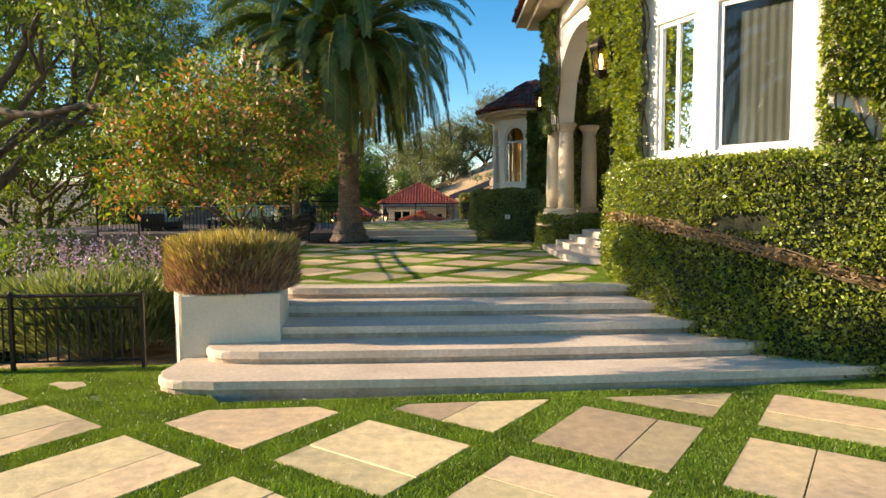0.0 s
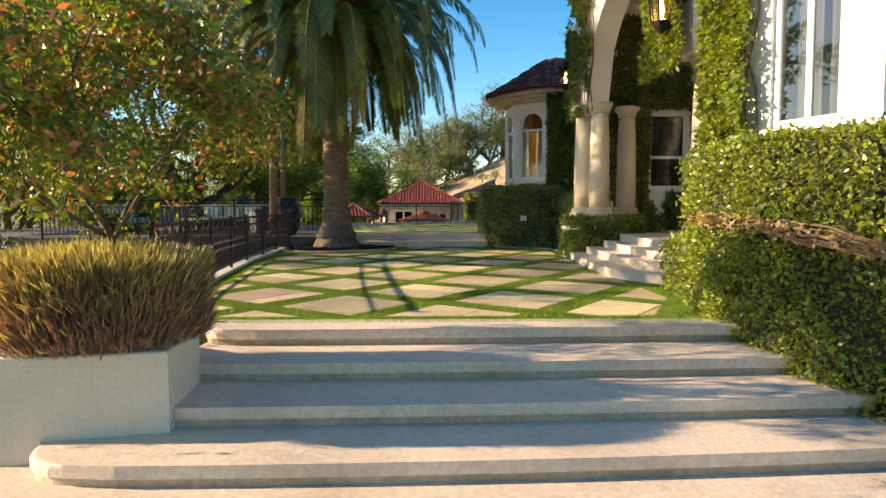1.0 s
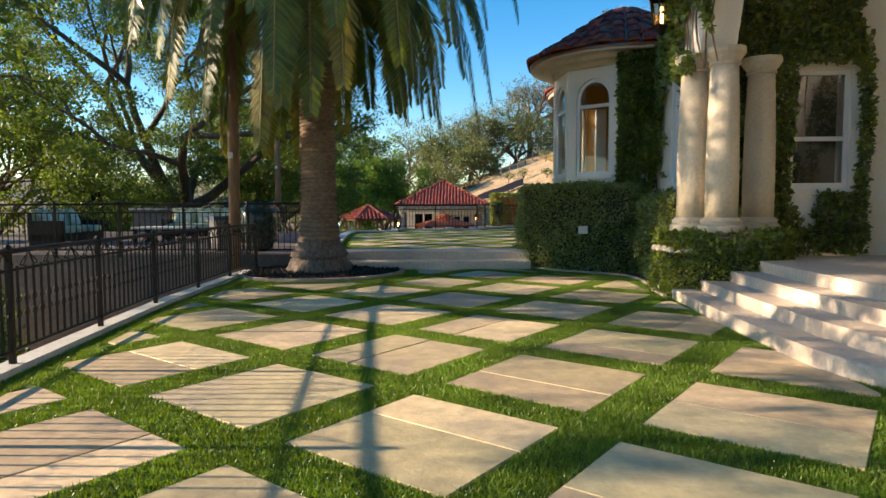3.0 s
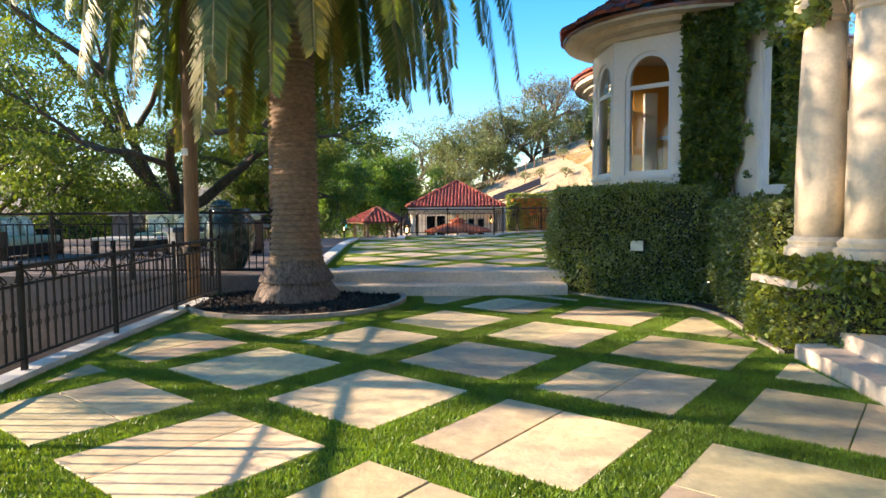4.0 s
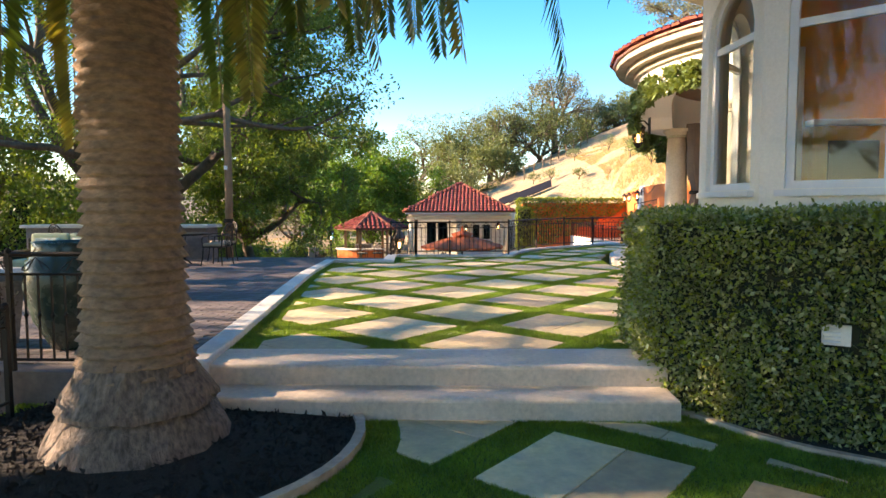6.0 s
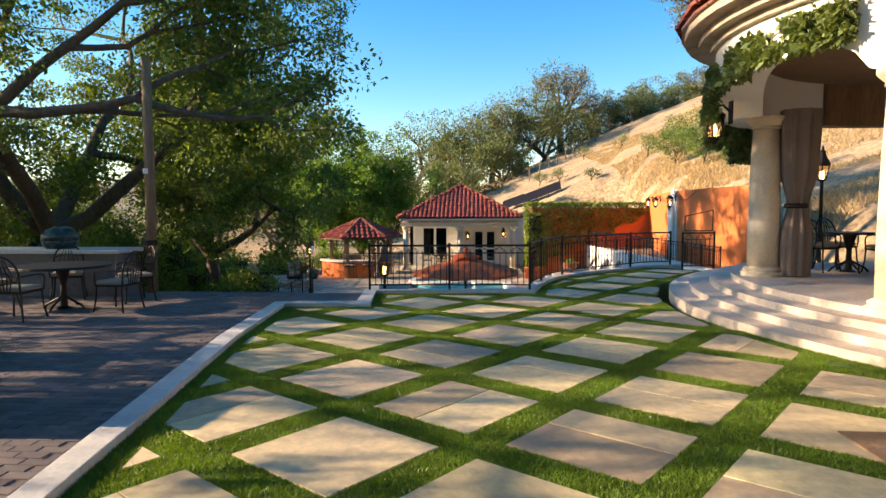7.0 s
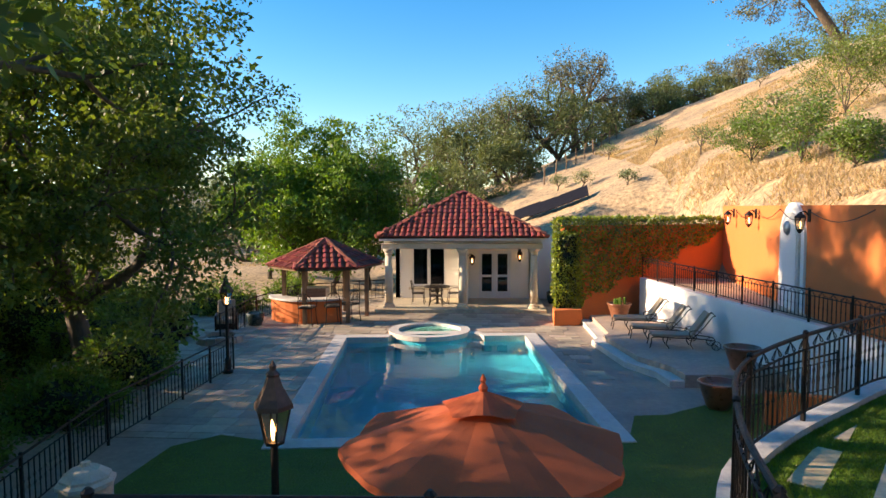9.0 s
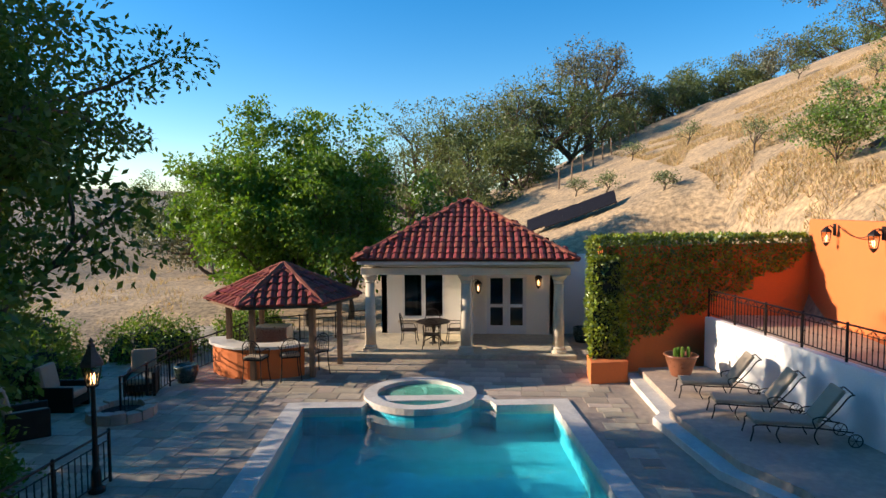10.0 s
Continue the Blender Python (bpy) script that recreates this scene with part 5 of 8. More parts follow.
bush("lavender_bush", "low green shrub behind the lower fence", (-7.0, 8.6, -0.2), (1.6, 0.9, 0.7), 0.045, [(LAV, 0.5, "leaves"), (LIME, 0.5, "young_leaves")], 9000, 7)
for k, (x, y, r, h) in enumerate(((-9.4, 9.4, 1.5, 2.6), (-10.4, 11.6, 1.7, 2.9), (-9.2, 13.6, 1.5, 2.5), (-10.6, 15.6, 1.8, 3.0), (-8.6, 17.0, 1.4, 2.2), (-7.9, 10.8, 1.1, 1.6))):
    bush("garden_shrub", "tall dark green shrub in the lower garden", (x, y, -1.2), (r, r * 1.1, h), 0.07, [(OAK, 0.75, "leaves"), (LIME, 0.25, "young_leaves")], 7000, 140 + k, group="shrubs in the lower garden")
bush("garden_shrub", "green shrub in the lower garden", (-7.2, 13.0, -0.7), (1.6, 2.2, 1.5), 0.06, [(OAK, 0.6, "leaves"), (LIME, 0.4, "young_leaves")], 9000, 8)
bush("garden_shrub", "low green shrub beside the middle fence", (-5.4, 11.2, -0.6), (1.0, 1.6, 0.9), 0.05, [(LAV, 0.5, "leaves"), (OAK, 0.5, "young_leaves")], 7000, 18)


# ---- clipped ivy ----
def ivy_mass(name, label, outline, z0, z1, count, seed, leaf=0.05, mats=None, bulge=0.09, top=True, gap=None, cat="hedge", core=True):
    """A clipped hedge over an outline: a core coloured as the shade inside, and a skin of leaves on its faces. gap(p)
    tells which leaves to leave out.
    """
    gen = np.random.default_rng(seed)
    h = thing(name, label, cat)
    bm = bmesh.new()
    c = np.mean(np.array(outline), 0)
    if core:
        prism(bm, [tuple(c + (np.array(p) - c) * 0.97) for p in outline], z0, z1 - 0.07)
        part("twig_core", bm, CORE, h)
    segs = [(np.array(a), np.array(b)) for a, b in zip(outline, outline[1:] + outline[:1])]
    lens = np.array([np.linalg.norm(b - a) for a, b in segs])
    per = lens * (z1 - z0)
    topa = abs(area(outline)) if top else 0
    tot = per.sum() + topa
    pts, nrm = [], []
    for (a, b), L, ar in zip(segs, lens, per):
        k = int(count * ar / tot)
        s, z = gen.random(k), gen.random(k)
        xy = a + (b - a) * s[:, None]
        d = (b - a) / max(L, 1e-6)
        n = np.array([d[1], -d[0]]) * (1 if area(outline) > 0 else -1)
        zz = z0 + (z1 - z0) * z
        lump = np.array([noise.noise((x * 1.7, y * 1.7, q * 1.9 + seed)) for x, y, q in zip(xy[:, 0], xy[:, 1], zz)])
        off = bulge * lump + 0.045 * gen.normal(size=k) - 0.06 * np.clip((zz - z1 + 0.12) / 0.12, 0, 1)
        pts.append(np.column_stack([xy + n * off[:, None], zz]))
        nrm.append(np.tile([n[0], n[1], 0.25], (k, 1)))
    if top:
        k = int(count * topa / tot)
        arr = np.array(outline)
        cand = arr.min(0) + gen.random((k * 4, 2)) * (arr.max(0) - arr.min(0))
        cand = cand[inside(cand, outline)][:k]
        lump = np.array([noise.noise((x * 1.7, y * 1.7, seed)) for x, y in cand])
        pts.append(np.column_stack([cand, z1 - 0.03 + 0.05 * lump + 0.03 * gen.normal(size=len(cand))]))
        nrm.append(np.tile([0, 0, 1.0], (len(cand), 1)))
    pts, nrm = np.concatenate(pts), np.concatenate(nrm)
    if gap is not None:
        keep = ~gap(pts)
        pts, nrm = pts[keep], nrm[keep]
    pick, lo = gen.random(len(pts)), 0
    for mm, share, nm in mats or [(IVY, 0.5, "leaves"), (IVYLIGHT, 0.5, "young_leaves")]:
        sel = (pick >= lo) & (pick < lo + share)
        lo += share
        soup(nm, [leaf_quads(pts[sel], leaf, nrm[sel] * 0.7, 0.5, 1.4, gen=gen)], mm, h)
    return h


BAYHEDGE = [(2.5, 9.45), (2.4, 8.7), (2.52, 7.9), (2.9, 7.1), (3.55, 6.52), (4.35, 6.1), (5.6, 5.6), (5.9, 6.5), (4.2, 7.0), (3.3, 7.85), (2.9, 8.7), (2.75, 9.5)]
def bare_band(p):
    z = 1.58 - 0.33 * (p[:, 0] - 2.4)
    wob = 0.03 * np.sin(p[:, 0] * 9)
    patch = (np.hypot((p[:, 0] - 3.2) / 0.24, (p[:, 2] - 1.55) / 0.11) < 1) & (p[:, 1] < 7.2)
    return ((np.abs(p[:, 2] - z - wob) < 0.055) & (p[:, 0] > 2.38) & (p[:, 0] < 4.4)) | patch


bh = ivy_mass("ivy_hedge", "thick clipped ivy hedge under the bay window", BAYHEDGE, 0.0, 2.26, 125000, 41, 0.03, gap=bare_band, mats=[(IVY, 0.4, "leaves"), (IVYLIGHT, 0.6, "young_leaves")])
edge = spline([(2.5, 9.3), (2.4, 8.7), (2.52, 7.9), (2.9, 7.1), (3.55, 6.52), (4.35, 6.1)], 8)
for q in range(6):
    bm = bmesh.new()
    g2 = random.Random(q)
    pts = [(x - 0.02 + g2.uniform(-0.015, 0.015), y - 0.02, 1.58 - 0.33 * (x - 2.4) + g2.uniform(-0.02, 0.02) + 0.024 * (q - 2.5)) for x, y in edge[2:]]
    tube(bm, pts, [0.014 - 0.001 * q] * len(pts), 6)
    part("vine_stem", bm, TWIG, bh, "bare grey vine stem")
band = np.array([(x, y, 1.58 - 0.33 * (x - 2.4)) for x, y in edge[2:]])
gb = np.random.default_rng(77)
pk = band[gb.integers(0, len(band), 1500)] + gb.normal(size=(1500, 3)) * np.array([0.05, 0.05, 0.035]) - np.array([0.02, 0.03, 0])
soup("dry_leaves", [leaf_quads(pk, 0.03, None, gen=gb)], IVYDRY, bh, "dry brown inner leaves")
# a vent plate on the bare patch of wall among the ivy
vent = thing("wall_vent", "white slatted vent on a bare patch among the ivy", "vent", at=(3.24, 6.93, 1.52))
vent.rotation_euler = (0, 0, math.atan2(-0.58, 0.65))
bm = bmesh.new()
box(bm, (-0.17, 0.0, -0.07), (0.17, 0.1, 0.07), 0.004)
part("plate", bm, STUCCO, vent)
for k in range(4):
    bm = bmesh.new()
    box(bm, (-0.15, -0.015, -0.05 + 0.03 * k), (0.05, 0.0, -0.038 + 0.03 * k), 0.003)
    part("slat", bm, FRAME, vent)
# The copied plate is no vent here: it stands for a sunlit wall patch.
copy_thing(vent, Matrix.Translation((1.93, 18.77, 1.42)) @ Matrix.Rotation(math.atan2(-0.46, 0.92), 4, "Z") @ Matrix.Diagonal((0.5, 1.0, 1.0, 1)))
ivy_mass("ivy_hedge", "tall clipped ivy hedge at the villa corner", [(4.5, 6.15), (5.0, 5.7), (7, 5.2), (7.2, 6.3), (5.4, 6.6), (4.7, 6.75)], 0.0, 2.75, 40000, 42, 0.032)
# The pale leaf share here and below brightens hedges the sun misses.
ivy_mass("ivy_hedge", "boxy clipped ivy hedge with a bare white patch at the tower foot", [(0.95, 19.6), (1.7, 18.88), (2.62, 18.42), (3.1, 18.9), (2.0, 19.6), (1.75, 20.4), (1.6, 20.9), (1.0, 20.7)], ZM - 0.05, 2.22, 90000, 43, 0.028, gap=lambda p: np.hypot((p[:, 0] - 1.95) / 0.12, (p[:, 2] - 1.42) / 0.10) + 0.12 * np.sin(p[:, 0] * 40) < 1, mats=[(IVY, 0.35, "leaves"), (IVYLIGHT, 0.25, "young_leaves"), (IVYPALE, 0.4, "dusty_leaves")])
ivy_mass("ivy_hedge", "low clipped ivy hedge along the side wall", [(2.8, 18.32), (2.78, 16.55), (3.22, 16.5), (3.22, 18.45)], ZM - 0.05, 2.0, 42000, 44, 0.03, mats=[(IVY, 0.45, "leaves"), (IVYLIGHT, 0.25, "young_leaves"), (IVYPALE, 0.3, "dusty_leaves")])
ivy_mass("ivy_hedge", "low clipped hedge at the porch columns", [(2.48, 16.3), (2.52, 15.72), (2.76, 15.2), (3.3, 15.02), (4.0, 15.6), (4.0, 16.2), (2.9, 16.5)], ZM - 0.05, 1.27, 26000, 45, 0.03)
bm = bmesh.new()
prism(bm, [(2.42, 16.25), (2.5, 15.68), (2.7, 15.4), (3.3, 15.25), (3.9, 15.7), (3.9, 16.2), (2.9, 16.3)], 1.24, 1.31, 0.02)
prism(bm, [(2.6, 16.2), (2.62, 15.72), (2.86, 15.16), (3.25, 15.16), (3.95, 15.7), (3.95, 16.2)], 1.3, 1.52)
tagged(part("column_plinth", bm, STEP), "pale stone plinth under the porch columns", "plinth", kind="structure")
ivy_mass("ivy_hedge", "narrow clipped hedge on the ledge under the columns", [(2.5, 16.2), (2.56, 15.7), (2.82, 15.1), (3.3, 15.1), (3.98, 15.7), (3.9, 16.2)], 1.3, 1.54, 5000, 47, 0.042, top=False, core=False)
ivy_mass("ivy_hedge", "low clipped hedge at the near porch column", [(2.85, 11.0), (2.75, 10.6), (2.7, 9.6), (3.3, 9.6), (3.8, 11.2), (3.3, 11.3)], ZM - 0.05, 1.32, 8000, 46, 0.042)


def ivy_sheet(name, label, a, b, z0, z1, count, seed, leaf=0.05, mats=None, off=0.06, cover=0.0, keep_out=(), cat="ivy"):
    """Ivy that climbs on a wall face from a to b: patchy, with stems. keep_out: (s0, s1, z0, z1) windows."""
    gen = np.random.default_rng(seed)
    h = thing(name, label, cat)
    a, b = np.array(a), np.array(b)
    L = np.linalg.norm(b - a)
    d = (b - a) / L
    n = np.array([d[1], -d[0]])
    s, z = gen.random(count) * L, z0 + gen.random(count) * (z1 - z0)
    dens = np.array([noise.noise((p * 1.3, q * 1.1, seed)) + 0.4 * noise.noise((p * 4, q * 4, seed + 5)) for p, q in zip(s, z)])
    ok = dens > cover
    for s0, s1, q0, q1 in keep_out:
        ok &= ~((s > s0) & (s < s1) & (z > q0) & (z < q1))
    s, z, dens = s[ok], z[ok], dens[ok]
    xy = a + d * s[:, None] + n * (off * (0.3 + np.clip(dens - cover, 0, 0.6))[:, None] + 0.02 * np.abs(gen.normal(size=(len(s), 1))))
    pts = np.column_stack([xy, z])
    nr = np.tile([n[0], n[1], 0.2], (len(s), 1))
    pick, lo = gen.random(len(pts)), 0
    for mm, share, nm in mats or [(IVY, 0.8, "leaves"), (IVYLIGHT, 0.2, "young_leaves")]:
        sel = (pick >= lo) & (pick < lo + share)
        lo += share
        soup(nm, [leaf_quads(pts[sel], leaf, nr[sel] * 0.7, 0.6, 1.4, gen=gen)], mm, h)
    bm = bmesh.new()
    for k in range(7):
        s0 = gen.random() * L
        if any(lo - 0.1 < s0 < hi + 0.1 for lo, hi, _, _ in keep_out):
            continue
        pts = []
        for j in range(7):
            q = min(L, max(0, s0 + gen.normal() * 0.12))
            p = a + d * q + n * 0.025
            pts.append((p[0], p[1], z0 + (z1 - z0) * j / 6))
        tube(bm, spline(pts, 3), 0.012, 5)
    part("stem_work", bm, TWIG, h)
    return h


LIGHTIVY = [(IVY, 0.45, "leaves"), (IVYLIGHT, 0.55, "young_leaves")]
ivy_sheet("climbing_ivy", "yellow-green ivy above the casement window", BAY[1], BAY[2], 2.2, 6.1, 16000, 62, 0.045, LIGHTIVY, 0.1, -0.25, ((-1, 9, 2.1, 4.9),))
bd = (np.array(BAY[3]) - np.array(BAY[2])) / np.linalg.norm(np.array(BAY[3]) - np.array(BAY[2]))
ivy_sheet("climbing_ivy", "yellow-green ivy strip on the sunlit bay wall", np.array(BAY[3]) + bd * 0.02, np.array(BAY[3]) * 0.45 + np.array(BAY[4]) * 0.55, 2.2, 6.1, 20000, 63, 0.04, LIGHTIVY, 0.12, -0.3)
ivy_sheet("climbing_ivy", "thick ivy on the pier over the near porch column", (3.08, 12.2), (3.16, 11.15), 3.5, 6.5, 20000, 64, 0.05, LIGHTIVY, 0.25, -0.6)
ivy_sheet("climbing_ivy", "thick ivy on the corner between bay and porch", (2.7, 9.3), (2.86, 8.75), 2.1, 6.3, 12000, 71, 0.05, LIGHTIVY, 0.2, -0.6)
ivy_sheet("climbing_ivy", "dark ivy on the porch arch wall", (2.68, 16.35), (2.80, 15.0), 3.5, 6.6, 14000, 65, 0.055, None, 0.2, -0.1)
ivy_sheet("climbing_ivy", "dark ivy round the sash window of the porch", (3.3, 16.28), (5.25, 16.28), 1.2, 5.6, 30000, 66, 0.05, None, 0.14, -0.45, ((0.95, 1.78, 2.02, 3.72),))
ivy_sheet("climbing_ivy", "patchy dark ivy on the side wall by the tower", (3.23, 18.9), (3.23, 16.7), 1.8, 5.2, 20000, 67, 0.05, None, 0.14, 0.0, ((0.7, 1.8, 2.1, 4.05),))
ivy_sheet("climbing_ivy", "dense dark ivy beside the tower window", (2.62, 19.0), (3.24, 18.72), 1.8, 4.6, 16000, 68, 0.055, None, 0.22, -0.5)
ivy_sheet("climbing_ivy", "dark ivy on the porch back wall", (5.98, 16.9), (5.98, 11.0), 1.2, 5.6, 14000, 69, 0.06, None, 0.1, 0.0)
ivy_sheet("climbing_ivy", "ivy on the garden wall of the villa", (4.13, 25.5), (4.13, 21.4), 1.0, 4.6, 20000, 70, 0.055, None, 0.12, -0.15)

# ---- iron fences ----
def picket_mesh(h, scroll):
    bm = bmesh.new()
    box(bm, (-0.007, -0.007, 0), (0.007, 0.007, h))
    if scroll:
        for z in (h * 0.42, h * 0.6):
            for sx in (-1, 1):
                pts = [(sx * (0.012 + 0.022 * math.sin(radians(a)) * (1 if a < 200 else 0.5)), 0, z + 0.028 * math.cos(radians(a)) * (1 - a / 700)) for a in range(0, 300, 50)]
                tube(bm, pts, 0.0035, 3, cap=False)
    else:
        lathe(bm, [(0.008, h * 0.48), (0.02, h * 0.52), (0.008, h * 0.56)], n=6)
    bmesh.ops.recalc_face_normals(bm, faces=bm.faces)
    me = bpy.data.meshes.new("picket")
    bm.to_mesh(me)
    bm.free()
    me.materials.append(IRON)
    return me


def fence(name, label, line, h, spacing=0.11, post_every=1.35, scroll=True, group="", z=None, band=True):
    """An iron fence along 3D points: posts, two rails and a top rail, a band of scrolls, pickets."""
    f = thing(name, label, "fence", group)
    P = [Vector(p) for p in line]
    lens = [(b - a).length for a, b in zip(P, P[1:])]
    total = sum(lens)

    def at(s):
        for a, b, L in zip(P, P[1:], lens):
            if s <= L or b is P[-1]:
                return a.lerp(b, min(1, s / L)), (b - a).normalized()
            s -= L
    nposts = max(1, round(total / post_every))
    bm = bmesh.new()
    box(bm, (-0.02, -0.02, -0.06), (0.02, 0.02, h + 0.015), 0.004)
    lathe(bm, [(0.026, h + 0.012), (0.03, h + 0.03), (0.012, h + 0.05)], n=8)
    bmesh.ops.recalc_face_normals(bm, faces=bm.faces)
    pm = bpy.data.meshes.new("post")
    bm.to_mesh(pm)
    bm.free()
    pm.materials.append(IRON)
    for k in range(nposts + 1):
        p, d = at(total * k / nposts)
        o = new("post", pm)
        o.parent, o.location, o.rotation_euler = f, p, (0, 0, math.atan2(d.y, d.x))
    dense = []
    m = max(2, int(total / 0.25))
    for k in range(m + 1):
        dense.append(at(total * k / m)[0])
    for z0, r, nm in ((h, 0.021, "top_rail"), (h * 0.83, 0.012, "rail"), (0.09, 0.014, "rail")):
        bm = bmesh.new()
        tube(bm, [p + Vector((0, 0, z0)) for p in dense], r, 6)
        part(nm, bm, IRON, f)
    if band:
        bm = bmesh.new()
        step = 0.33
        k = 0
        while k * step < total - 0.1:
            s0 = k * step
            zc = h * 0.915
            for sg in (-1, 1):
                pts = []
                for j in range(13):
                    a = j / 12
                    s = s0 + step / 2 + sg * (step * 0.42 * a if a < 0.55 else step * 0.42 * (0.55 + 0.3 * math.sin((a - 0.55) * 9)))
                    p, d = at(min(total, max(0, s)))
                    zz = zc + h * 0.055 * (math.cos(a * 5.2))
                    pts.append(p + Vector((0, 0, zz)))
                tube(bm, pts, 0.006, 4, cap=False)
            k += 1
        part("scroll_band", bm, IRON, f)["kind"] = "stuff"
    pk = picket_mesh(h * 0.76, scroll)
    n = int(total / spacing)
    for k in range(1, n):
        p, d = at(total * k / n)
        o = new("picket", pk)
        o.parent, o.location, o.rotation_euler = f, p + Vector((0, 0, 0.08)), (0, 0, math.atan2(d.y, d.x))
    return f


kz = ZM + 0.05
fence("iron_fence", "dark wrought-iron fence on the middle terrace kerb", [(x, y, kz) for x, y in ((-2.85, 8.95), (-3.15, 10.6), (-3.42, 12.3), (-3.76, 14.8), (-3.95, 17.4), (-4.0, 18.9))], 0.80)
fence("iron_fence", "low dark iron fence in front of the lavender", [(-10, 6.25, 0.0), (-3.25, 6.75, 0.0)], 0.80)
fence("iron_fence", "dark iron fence on the patio edge by the urn", [(-10.5, 19.2, ZU - 0.04), (-3.05, 19.35, ZU - 0.04)], 0.96, scroll=False)
kz = ZU + 0.06
fence("pool_railing", "straight dark iron railing with scrolls above the pool", [(-2.85, 30.72, kz), (0.2, 30.85, kz)], 0.84, post_every=1.55)
curve = spline([(0.2, 30.87, kz), (0.42, 31.85, kz), (0.92, 33.15, kz), (1.71, 34.12, kz), (2.65, 34.98, kz), (3.7, 35.86, kz), (4.3, 36.02, kz)], 3)
fence("pool_railing", "curved dark iron railing round the terrace end", curve, 0.86, spacing=0.12)
fence("deck_railing", "low dark iron railing along the pool deck", [(-6.9, 33.4, ZP), (-7.75, 38.5, ZP), (-7.62, 43.9, ZP)], 0.86, spacing=0.14, band=False)
fence("deck_railing", "dark iron railing behind the gazebo", [(-9.3, 47.0, ZP), (-9.6, 50.5, ZP), (-9.0, 54.5, ZP), (-5.6, 56.5, ZP)], 0.9, spacing=0.17, band=False, scroll=False)
gatez = ZU + 0.02
g = fence("garden_gate", "dark iron garden gate with a raised scroll panel", [(4.35, 35.15, gatez), (5.2, 35.35, gatez)], 0.92, post_every=0.85)
bm = bmesh.new()
for a, b in (((4.4, 35.16, gatez + 0.98), (4.4, 35.16, gatez + 1.35)), ((4.4, 35.16, gatez + 1.35), (5.15, 35.34, gatez + 1.5)), ((5.15, 35.34, gatez + 1.5), (5.15, 35.34, gatez + 0.98)), ((4.4, 35.16, gatez + 0.98), (5.15, 35.34, gatez + 0.98))):
    tube(bm, [a, b], 0.014, 6)
part("raised_panel", bm, IRON, g)

# ---- pool house ----
PHY = 53.4


